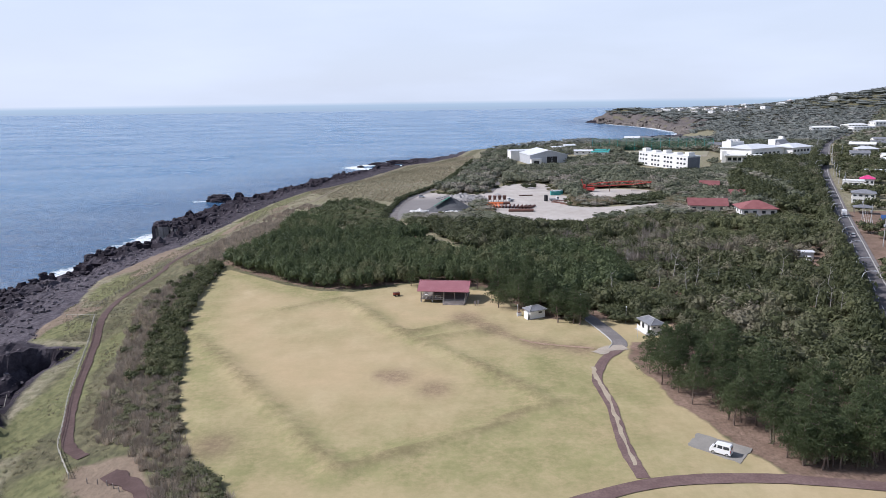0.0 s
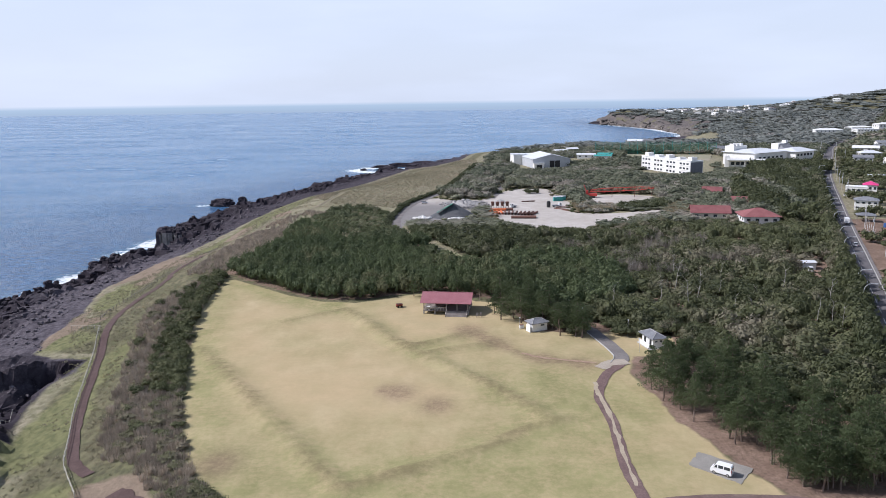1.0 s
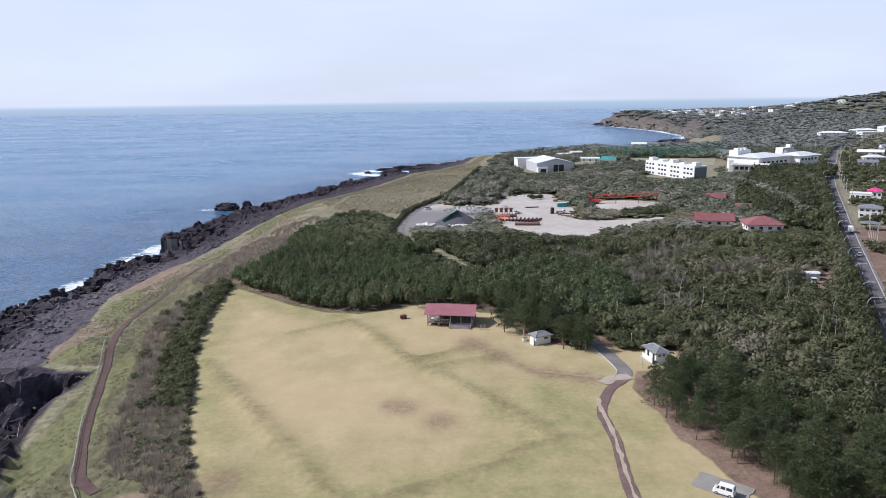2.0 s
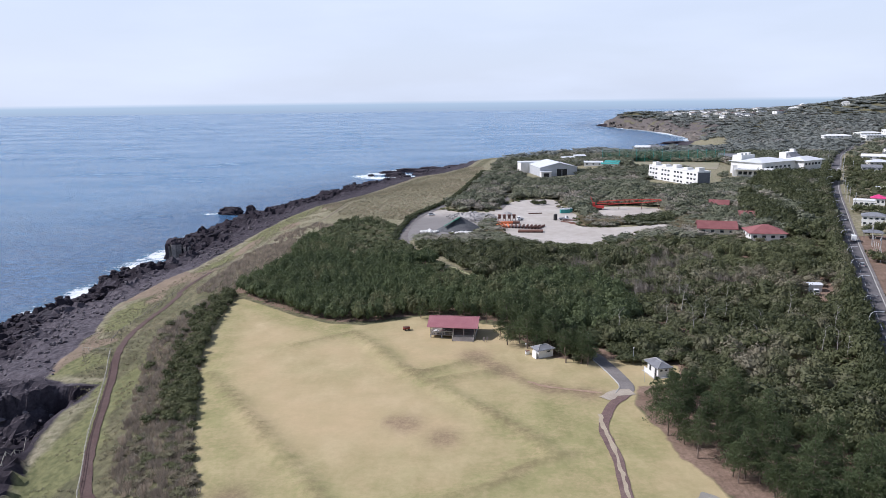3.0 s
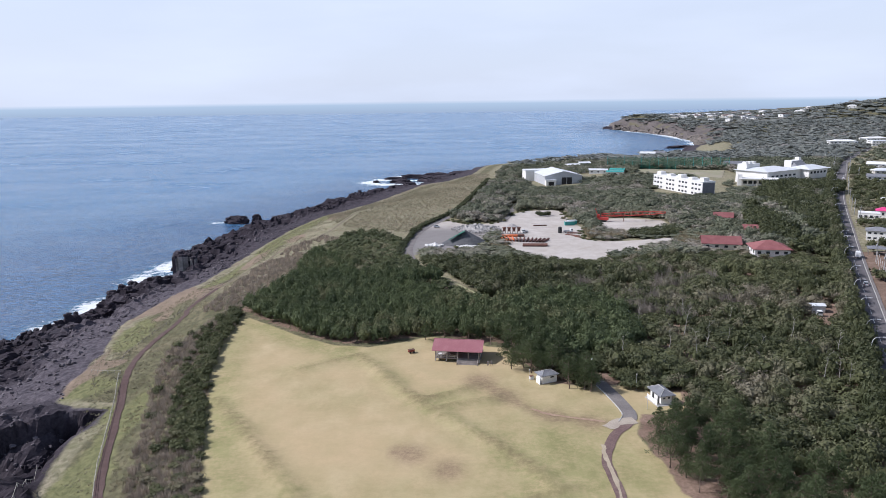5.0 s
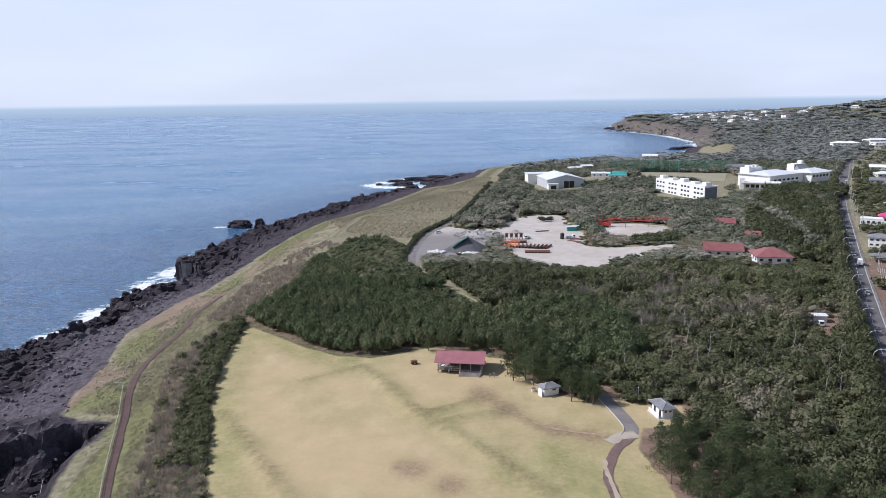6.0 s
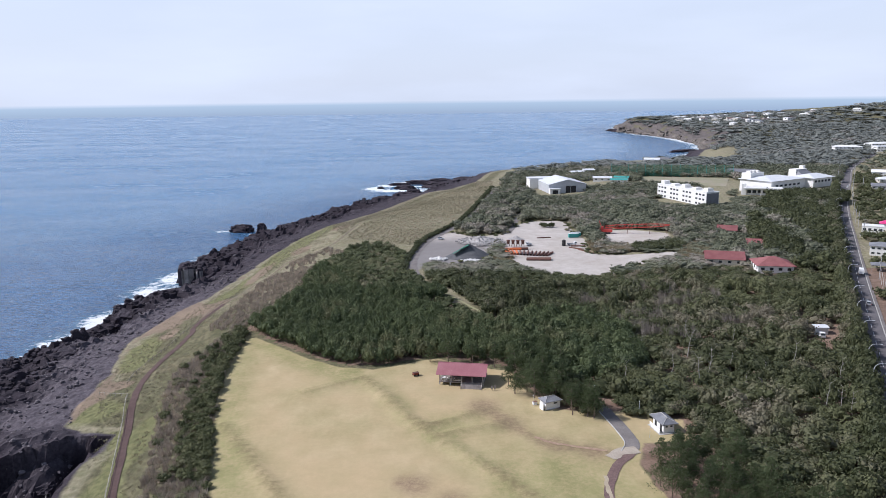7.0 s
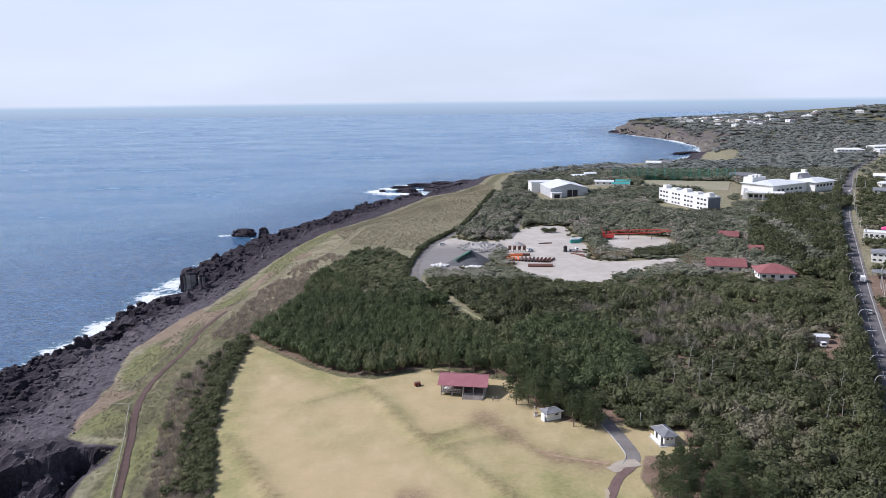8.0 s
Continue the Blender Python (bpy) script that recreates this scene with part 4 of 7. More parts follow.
x, y = np.concatenate([x1, x2, x3]), np.concatenate([y1, y2, y3])
n = len(x)
plant_mesh("drive_bushes", rng, scrub_a, x, y, rng.uniform(3.4, 5.6, n), rng.uniform(2.4, 4.8, n), M_SCRUB, rng.uniform(0, 0.8, n), "dark evergreen bushes crowding the driveway", "shrubs")
x, y = scatter(rng, [(234, 540), (282, 534), (300, 566), (276, 578), (240, 572)], 6.5)
n = len(x)
plant_mesh("tall_wood", rng, [dome_crown(s, 260, 0.10, 8, 1) for s in range(36, 39)], x, y, rng.uniform(8, 11, n), rng.uniform(8, 11.5, n), M_SCRUB, rng.uniform(0, 0.35, n), "tall dark evergreen trees before the hall", "trees")
# shrub belt along the lawn
x, y = scatter(rng, BELT, 1.6)
n = len(x)
dl = line_distance(x, y, LAWN, True)
leafy = rng.uniform(0, 1, n) < np.where(y > 150, np.clip(1.3 - dl / 7, 0.04, 1), np.clip(0.5 - dl / 16, 0.08, 1))
bush = [dome_crown(s, 280, 0.085, 7, 1) for s in range(4)]
plant_mesh("shrub_belt", rng, bush, x[leafy], y[leafy], rng.uniform(2.4, 3.8, leafy.sum()), np.where(y[leafy] < 150, 0.6, 1.0) * rng.uniform(1.6, 3.3, leafy.sum()), M_BELT, np.clip(rng.uniform(0, 0.75, leafy.sum()) + 0.3 * (y[leafy] < 150), 0, 1), "dark evergreen shrub belt beside the lawn", "shrubs")
twigs = [twig_bush(s, 90, 0.014) for s in range(4)]
x, y = scatter(rng, BELT, 1.75)
x2, y2 = scatter(rng, [(-82, 260), (-97, 262), (-98, 330), (-98, 365), (-90, 400), (-72, 420), (-64, 412), (-70, 386), (-75, 342), (-74, 316), (-77, 288), (-83, 263)], 2.05, lambda x, y: (fbm(x / 11, y / 11, 130) + rng.uniform(-0.3, 0.3, len(x)) > -0.5 + 0.6 * smooth(320, 400, y)) & (line_distance(x, y, COAST_PATH) > 2.5))
x, y = np.append(x, x2), np.append(y, y2)
n = len(x)
plant_mesh("dry_shrubs", rng, twigs, x, y, rng.uniform(1.6, 2.8, n), rng.uniform(1.2, 2.2, n), M_TWIG, rng.uniform(0, 1, n), "dry brown leafless shrubs", "shrubs")

# rough grass of the coast and of the meadow behind it
tuft = [twig_bush(s, 16, 0.05) for s in range(4)]
VERGE = [(-60, 95), (-78, 110), (-84, 140), (-92, 160), (-104, 192), (-117, 215), (-121, 262), (-117, 320), (-112, 400), (-107, 460), (-96, 520), (-70, 560), (-64, 500), (-74, 440), (-92, 380), (-94, 300), (-92, 220), (-76, 152), (-56, 112)]
x, y = scatter(rng, VERGE, 1.7, lambda x, y: (line_distance(x, y, COAST_PATH) > 1.9) & (vnoise(x / 11, y / 11, 131) > -0.3))
n = len(x)
M_TUFT = foliage("rough_grass", (0.235, 0.217, 0.148), (0.385, 0.34, 0.245), (0.42, 0.355, 0.275), 0.85)
plant_mesh("rough_grass", rng, tuft, x, y, rng.uniform(0.9, 1.7, n), rng.uniform(0.25, 0.6, n), M_TUFT, np.clip(rng.uniform(0, 0.7, n) + 0.3 * vnoise(x / 20, y / 20, 132), 0, 1), "tufts of rough winter grass on the coast", "grass")
MEADOW = [(-70, 440), (-95, 520), (-68, 580), (-48, 632), (-30, 677), (0, 715), (18, 765), (34, 760), (32, 700), (20, 640), (2, 505), (-20, 440), (-30, 420), (-52, 436)]
x, y = scatter(rng, MEADOW, 2.2, lambda x, y: (line_distance(x, y, COAST_PATH) > 2.2) & (line_distance(x, y, TRACK) > 3.0))
n = len(x)
plant_mesh("dry_meadow", rng, tuft, x, y, rng.uniform(1.6, 3.6, n), rng.uniform(0.3, 0.8, n) * (1 + 0.4 * vnoise(x / 24, y / 24, 133)), M_TUFT, np.clip(rng.uniform(0, 0.8, n) + 0.45 * vnoise(x / 30, y / 30, 134) + 0.1, 0, 1), "tall dry meadow grass in tussocks", "grass")

# ---- roads and paths ----
ribbon("coast_path", COAST_PATH[5:15], 1.05, 0.14, M_DARK_PATH, "reddish-brown cinder path along the coast", "path", 1.5, 0.25)
ribbon("coast_path", COAST_PATH[:3] + [(-52, 107.4), (-55.5, 110)], 1.5, 0.14, M_DARK_PATH, "end of the cinder path crumbling into bare ground", "path", 1.0, 0.8, seed=4)
ribbon("grassy_track", COAST_PATH[14:], 0.55, 0.14, surface("trodden_earth", (0.16, 0.125, 0.09), (0.22, 0.18, 0.125), 0.2, 0.95, 9), "narrow trodden track grown over with grass", "path", 1.5, 0.3)
MAIN_PATH = [(-6, 84), (8, 92), (21, 98), (31, 102), (41, 103.5), (54, 103), (67, 100.5), (84, 96)]
ribbon("park_path", MAIN_PATH, 1.5, 0.12, M_RED_PATH, "reddish-brown cinder path across the lawn", "path", 1.0, 0.1)
LAWN_PATH = [(42.6, 165.5), (41, 162), (37.5, 158), (34.4, 151), (32.6, 145), (32.4, 139), (32.6, 132), (32, 126), (31.4, 120), (31, 114), (31, 108), (31.2, 104)]
ribbon("lawn_path", LAWN_PATH, 1.15, 0.10, M_RED_PATH, "narrow cracked cinder path with worn verges", "path", 0.8, 0.2)
DRIVE = [(41, 163), (43, 168), (42.2, 176), (40, 187), (37, 200), (40, 220)]
ribbon("driveway", DRIVE, 1.75, 0.10, M_OLD_ASPHALT, "grey weathered asphalt driveway", "road", 1.5, 0.1)
ribbon("kerb", DRIVE[:4], 0.1, 0.22, M_CONCRETE, "pale concrete kerb beside the driveway", "kerb", 1.5, side=1.88, across=1, thick=0.3)
ribbon("worn_strip", [(33.2, 152), (32.6, 145), (32.9, 136), (32.2, 127), (31.5, 118), (31.0, 108)], 0.42, 0.13, surface("sandy_wear", (0.36, 0.30, 0.22), (0.44, 0.37, 0.27), 0.5, 0.95, 8), "sandy worn strip along the lawn path", "path", 0.9, 0.42)
ribbon("sandy_ground", [(36, 160.5), (39.5, 163.4), (43.5, 164.6)], 1.6, 0.125, surface("pale_sand", (0.36, 0.31, 0.25), (0.44, 0.38, 0.31), 0.4, 0.95, 8), "pale sandy ground at the end of the driveway", "ground", 0.8, 0.7, seed=12)
ribbon("bare_earth", [(19, 171.5), (23, 168.4), (27, 166.8), (31, 165.6), (36, 164.2)], 0.42, 0.06, surface("red_earth", (0.30, 0.20, 0.14), (0.40, 0.29, 0.20), 0.6, 0.95, 8), "eroded strip of bare red earth in the lawn", "path", 0.8, 0.4)
ribbon("grass_path", GRASS_PATH, 0.55, 0.14, surface("trodden_grass", (0.26, 0.27, 0.14), (0.33, 0.31, 0.19), 0.4, 0.95, 8), "pale trodden grass path between the pines", "path", 1.5, 0.25)
ribbon("service_lane", LANE, 1.7, 0.12, M_OLD_ASPHALT, "grey service lane between dark trees", "road", 2.0, 0.3)
ribbon("gravel_track", TRACK, 2.2, 0.12, M_OLD_ASPHALT, "grey service track", "road", 2.0, 0.3)
ribbon("road", ROAD, 3.3, 0.16, M_ASPHALT, "two-lane asphalt road", "road", 3.0)

# ---- more materials ----
M_RED_ROOF = surface("faded_red_roof", (0.32, 0.13, 0.145), (0.37, 0.165, 0.18), 0.35, 0.55, 10, (0.24, 0.095, 0.105), 0.08)
M_TILE_RED = surface("brick_red_roof", (0.22, 0.08, 0.08), (0.28, 0.115, 0.11), 0.3, 0.75, 10, (0.16, 0.06, 0.062), 0.2, per_object=0.12)
M_GREY_ROOF = surface("grey_slate_roof", (0.16, 0.165, 0.18), (0.22, 0.225, 0.24), 0.5, 0.7, 10, (0.12, 0.12, 0.13), 0.2, per_object=0.15)
M_PALE_ROOF = surface("pale_metal_roof", (0.62, 0.64, 0.66), (0.70, 0.71, 0.72), 0.2, 0.5, 12, (0.52, 0.53, 0.55), 0.05)
M_PINK_ROOF = surface("pink_painted_roof", (0.60, 0.05, 0.19), (0.66, 0.08, 0.23), 0.3, 0.55, 10, (0.5, 0.04, 0.16), 0.05)
M_WALL = surface("white_render", (0.80, 0.79, 0.76), (0.72, 0.71, 0.68), 0.25, 0.8, 14, (0.62, 0.60, 0.57), 0.1)
M_CREAM = surface("cream_render", (0.66, 0.62, 0.54), (0.58, 0.54, 0.47), 0.25, 0.8, 14, (0.48, 0.45, 0.40), 0.1, per_object=0.12)
M_GREY_WALL = surface("grey_siding", (0.42, 0.44, 0.46), (0.50, 0.51, 0.53), 0.3, 0.6, 12, (0.36, 0.37, 0.39), 0.1)
M_OLD_WOOD = surface("weathered_timber", (0.23, 0.20, 0.18), (0.32, 0.285, 0.26), 0.8, 0.85, 9, (0.15, 0.13, 0.12), 0.2)
M_PALE_WOOD = surface("bleached_rail", (0.40, 0.37, 0.31), (0.50, 0.47, 0.40), 0.8, 0.85, 9, (0.28, 0.26, 0.22), 0.2)
# paints the shade inside doorways, and serves black parts too
M_DARK = surface("doorway_shade_and_black", (0.03, 0.03, 0.032), (0.045, 0.044, 0.045), 1.0, 0.85, 6, (0.02, 0.02, 0.02), 0.1)
M_GLASS = surface("window_glass", (0.035, 0.042, 0.05), (0.05, 0.058, 0.066), 0.4, 0.12, 6, (0.03, 0.035, 0.04), 0.0, spec=0.6)
M_CAR_WHITE = surface("white_car_paint", (0.80, 0.80, 0.80), (0.76, 0.76, 0.77), 1.0, 0.25, 8, (0.72, 0.72, 0.72), 0.0, spec=0.5)
M_CAR_GREY = surface("silver_car_paint", (0.40, 0.41, 0.43), (0.45, 0.46, 0.48), 1.0, 0.3, 8, (0.36, 0.36, 0.38), 0.0, spec=0.5)
M_TYRE = surface("tyre_rubber", (0.022, 0.022, 0.023), (0.03, 0.03, 0.03), 4.0, 0.85, 6, (0.016, 0.016, 0.016), 0.1)
M_RIM = surface("wheel_steel", (0.45, 0.45, 0.46), (0.55, 0.55, 0.56), 4.0, 0.4, 6, None, 0.0, metal=0.6)
M_TAIL = surface("tail_lamp_red", (0.45, 0.02, 0.02), (0.38, 0.02, 0.02), 4.0, 0.3, 6, None, 0.0)
M_LENS = surface("lamp_lens", (0.75, 0.76, 0.76), (0.68, 0.69, 0.70), 4.0, 0.2, 6, None, 0.0)
M_STEEL = surface("galvanised_steel", (0.52, 0.54, 0.55), (0.60, 0.61, 0.62), 2.0, 0.45, 8, (0.42, 0.43, 0.44), 0.05, metal=0.4)
M_POLE = surface("concrete_pole", (0.40, 0.39, 0.38), (0.48, 0.47, 0.45), 1.5, 0.85, 8, (0.33, 0.32, 0.31), 0.1)
M_CRANE = surface("crane_red", (0.55, 0.06, 0.05), (0.47, 0.075, 0.06), 0.8, 0.5, 10, (0.42, 0.05, 0.04), 0.05)
M_ORANGE = surface("orange_paint", (0.68, 0.17, 0.05), (0.58, 0.16, 0.06), 0.9, 0.55, 10, (0.42, 0.11, 0.05), 0.05, per_object=0.12)
M_RUST = surface("rusty_steel", (0.125, 0.062, 0.048), (0.19, 0.098, 0.075), 0.9, 0.8, 10, (0.11, 0.055, 0.045), 0.2, per_object=0.25)
M_TEAL = surface("teal_paint", (0.05, 0.30, 0.28), (0.08, 0.36, 0.33), 0.9, 0.5, 10, (0.04, 0.22, 0.21), 0.05)
M_TARP = surface("green_tarpaulin", (0.05, 0.22, 0.16), (0.10, 0.30, 0.22), 0.6, 0.6, 8, (0.04, 0.16, 0.12), 0.3, 0.2)
M_BLUE = surface("blue_sheet", (0.06, 0.16, 0.42), (0.09, 0.20, 0.48), 0.6, 0.6, 8, (0.05, 0.12, 0.33), 0.1)
M_COURT = surface("red_court", (0.40, 0.15, 0.11), (0.45, 0.19, 0.14), 0.3, 0.85, 10, (0.35, 0.13, 0.1), 0.1)
M_CHIP = surface("dark_crushed_stone", (0.085, 0.088, 0.095), (0.125, 0.127, 0.132), 0.4, 0.95, 12, (0.06, 0.06, 0.065), 0.6, 0.2)
M_RUBBLE = surface("grey_broken_concrete", (0.33, 0.31, 0.30), (0.45, 0.43, 0.41), 0.6, 0.9, 8, (0.22, 0.21, 0.2), 0.3, 0.1)
M_RUBBLE_W = surface("white_broken_plaster", (0.68, 0.66, 0.63), (0.75, 0.74, 0.72), 0.6, 0.9, 8, (0.5, 0.48, 0.46), 0.3, 0.1)
M_PAD = surface("grey_gravel", (0.245, 0.23, 0.205), (0.305, 0.283, 0.25), 0.4, 0.95, 12, (0.20, 0.19, 0.17), 0.4, 0.1)
M_LAVA = surface("black_lava", (0.019, 0.015, 0.021), (0.04, 0.032, 0.042), 0.12, 0.9, 7, (0.062, 0.051, 0.06), 0.9, 0.5)
M_PALE_LAVA = surface("grey_lava", (0.09, 0.077, 0.086), (0.21, 0.185, 0.195), 0.25, 0.92, 6, (0.06, 0.053, 0.057), 0.8, 0.3)
# the bluff's sunlit sides, their brightness put into the base colour
M_CLIFF = surface("sunlit_lava_face", (0.24, 0.22, 0.21), (0.38, 0.35, 0.33), 0.35, 0.92, 5, (0.09, 0.08, 0.08), 0.8, 0.3)
M_CAPE = surface("grey_brown_cliff", (0.11, 0.095, 0.085), (0.21, 0.18, 0.155), 0.05, 0.95, 6, (0.06, 0.055, 0.05), 0.8, 1.0)
M_NET = surface("green_netting", (0.04, 0.20, 0.13), (0.05, 0.24, 0.16), 0.5, 0.8, 8, None, 0.0)


M_GREYTWIG = foliage("grey_twigs", (0.19, 0.165, 0.14), (0.30, 0.265, 0.225), (0.30, 0.265, 0.215), 0.85)


# ---- lava rock ----
def lava_block(name, x, y, rx, ry, top, yaw, seed, label, low=SEA - 2.0, n=12, material=None):
    """A broken block of lava with steep sides and a rough top."""
    bv, bf = cube_ball(n)
    key = np.round(bv * 1000).astype(int)
    _, first, inv = np.unique(key, axis=0, return_index=True, return_inverse=True)
    inv = np.ravel(inv)
    v, f = bv[first], inv[bf]
    h = (top - low) / 2
    out = []
    for p in v:
        e = Vector(p)
        q = Vector([math.copysign(abs(c) ** 0.6, c) for c in e])
        o = Vector((seed * 7.3, seed * 3.1, 0))
        d = 1 + 0.30 * noise.ridged_multi_fractal(e * 1.7 + o, 1.0, 2.1, 4, 0.9, 1.6) - 0.34 + 0.20 * noise.turbulence(e * 3.6 + o, 3, False)
        k = 1.04 - 0.2 * q.z
        out.append((q.x * rx * d * k, q.y * ry * d * k, q.z * h * (0.78 + 0.3 * d) + 0.9 * noise.noise(e * 6 + o)))
    me = raw_mesh(name, np.array(out), f)
    me.materials.append(material or M_LAVA)
    ob = new(name, me)
    ob.matrix_world = pose(x, y, low + h, 0, 0, yaw)
    return tagged(ob, label, "rock", "lava rocks along the shore")


BLOCKS = [(-151, 262, 9, 12, -8, 25, 3), (-161, 276, 8, 7, -11, 70, 4), (-153, 318, 8, 10, -10, 15, 5),
          (-152, 348, 8, 13, -9.5, 0, 6), (-162, 450, 9, 14, -13, 10, 8), (-156, 480, 10, 15, -13.5, 20, 9), (-152, 515, 8, 12, -12.5, 5, 10),
          (-138, 570, 10, 11, -12.5, 30, 11), (-120, 604, 8, 11, -14.2, 30, 12), (-106, 642, 8, 13, -14, 25, 13), (-91, 676, 8, 12, -14, 30, 14), (-77, 703, 8, 9, -13.5, 40, 15),
          (-166, 236, 9, 11, -14, 10, 16), (-172, 214, 9, 10, -15, 60, 17), (-138, 284, 7, 8, -8.5, 0, 18), (-60, 758, 9, 12, -11.5, 20, 19), (-128, 198, 7, 9, -10.5, 50, 20),
          (-146, 226, 9, 8, -12.5, 15, 21), (-120, 562, 8, 9, -9.5, 0, 22), (-117, 177, 5, 4, -7.6, 20, 23), (-126, 174, 7, 5, -9.5, -15, 24), (-111, 166, 5, 5, -10.5, 40, 25), (-136, 178, 8, 6, -10, 10, 26), (-128, 162, 8, 6, -11, 65, 27), (-143, 168, 9, 7, -12, 30, 28), (-104, 163, 3.5, 4, -9, 0, 29)]
for bx, by, rx, ry, top, yaw, sd in BLOCKS:
    lava_block("lava_outcrop", bx, by, rx, ry, top, yaw, sd, "jagged black lava outcrop above the surf")
def sheer_bluff():
    """A flat-topped block of columnar lava, sheer towards the sea."""
    r = np.random.default_rng(77)
    bm = bmesh.new()
    for i in range(9):
        for j in range(7):
            x, y = -163 + 2.3 * i + 0.9 * r.normal(), 405 + 2.6 * j + 0.7 * i + 0.9 * r.normal()
            w, top = r.uniform(1.5, 2.3), -9.2 - 0.25 * i + 1.1 * vnoise(x / 6, y / 6, 78) + r.uniform(-0.5, 0.5)
            ring = [(x + w * math.cos(a + 0.3 * i), y + w * math.sin(a + 0.3 * i)) for a in np.arange(6) * 6.283 / 6 + r.uniform(-0.25, 0.25, 6)]
            low = [bm.verts.new((a, b, SEA - 2)) for a, b in ring]
            mid = [bm.verts.new((x + 0.98 * (a - x), y + 0.98 * (b - y), top - 1.2)) for a, b in ring]
            up = [bm.verts.new((x + 0.7 * (a - x), y + 0.7 * (b - y), top + r.uniform(-0.3, 0.3))) for a, b in ring]
            for a, b in ((low, mid), (mid, up)):
                for k in range(6):
                    bm.faces.new((a[k], a[(k + 1) % 6], b[(k + 1) % 6], b[k]))
            bm.faces.new(up)
    for f in bm.faces:
        f.normal_update()
        # most upright sides along the southern and western edges take the sunlit tone
        f.material_index = 1 if abs(f.normal.z) < 0.2 and (f.calc_center_median().y < 410 or f.calc_center_median().x < -160) and r.random() < 0.8 else 0
    me = bpy.data.meshes.new("lava_bluff")
    bm.to_mesh(me)
    bm.free()
    me.materials.append(M_LAVA)
    me.materials.append(M_CLIFF)
    return tagged(new("lava_bluff", me), "sheer grey and black lava bluff at the water, sunlit faces painted paler", "rock", "lava rocks along the shore")


sheer_bluff()
lava_block("sea_stack", -179, 580, 9.5, 6, -14.5, -12, 31, "low broad lava sea stack ringed with foam", SEA - 2)
lava_block("sea_stack", -161, 574, 3.6, 4.0, -12.2, 0, 32, "narrow upright lava sea stack", SEA - 2)
for i, (bx, by, rx, ry, top) in enumerate([(-76, 893, 14, 5, -17), (-52, 905, 18, 7, -15.5), (-24, 912, 20, 9, -14.5), (-66, 855, 13, 8, -15.5), (6, 910, 16, 14, -12.5), (-34, 868, 12, 9, -13.5),
                                            (-18, 852, 14, 14, -11.5), (-4, 872, 13, 12, -11), (-96, 862, 5, 4, -18), (-50, 764, 7, 9, -9.5), (-56, 752, 6, 7, -11)]):
    lava_block("reef", bx, by, rx, ry, top, -8 * i, 40 + i, "flat black lava reef with breaking waves", SEA - 3)
lava_block("reef", 480, 2230, 26, 70, -13, 10, 51, "dark rocks at the foot of the far cape", SEA - 3)
for i in range(15):
    u = i / 14
    cx, cy = curve_points([(470, 1400), (512, 1555), (528, 1799), (508, 1988), (476, 2200), (520, 2440)], 70)[int(u * 13)]
    lava_block("cliff_rock", cx + 4, cy, 13 + 5 * math.sin(3.1 * i), 34 + 9 * math.cos(2.3 * i), -9 + 5 * math.sin(4.7 * i), 10 * math.sin(i), 80 + i, "grey-brown cliff rock on the far cape", SEA - 3, 8, M_CAPE)
lava_block("reef", 425, 1395, 34, 12, -16, 25, 52, "dark rocks at the foot of the far cape", SEA - 3)

rng = np.random.default_rng(11)
stone_kinds = []
for s in range(6):
    bv, bf = cube_ball(2)
    r = np.random.default_rng(s)
    k = np.round(bv * 100).astype(int)
    jit = 1 + 0.3 * np.sin(k @ np.array([12.9, 78.2, 37.7]) * 0.01 * (s + 1))
    stone_kinds.append((bv * jit[:, None] * 0.5 * np.array([1, 0.8, 0.7]) + np.array([0, 0, 0.2]), bf))
SCREE = [(-118, 148), (-98, 148), (-97, 175), (-107, 177), (-110, 188), (-122, 210), (-128, 270), (-125, 310), (-117, 370), (-114, 420), (-100, 522), (-74, 580), (-36, 676), (-60, 735), (-108, 690), (-134, 618), (-158, 550), (-164, 480),
         (-160, 410), (-164, 350), (-165, 300), (-178, 260), (-178, 200), (-150, 150)]
x, y = scatter(rng, SCREE, 1.75, lambda x, y: (y < 400) | (rng.uniform(0, 1, len(x)) < 0.25))
n = len(x)
size = (0.4 + 2.2 * rng.uniform(0, 1, n) ** 4) * (0.7 + 0.5 * smooth(-0.4, 0.5, vnoise(x / 14, y / 14, 90)))
far_in = signed(x, y, EDGE)
dark = far_in < -22 - 8 * rng.uniform(0, 1, n)
size = np.where(dark, size, 0.62 * size)
plant_mesh("lava_boulders", rng, stone_kinds, x[dark], y[dark], 1.5 * size[dark], 1.4 * size[dark], M_LAVA, 0 * x[dark], "loose black lava boulders", "rocks", 0.15)
plant_mesh("grey_boulders", rng, stone_kinds, x[~dark], y[~dark], size[~dark], size[~dark], M_PALE_LAVA, 0 * x[~dark], "loose grey lava stones above the surf", "rocks", 0.1)


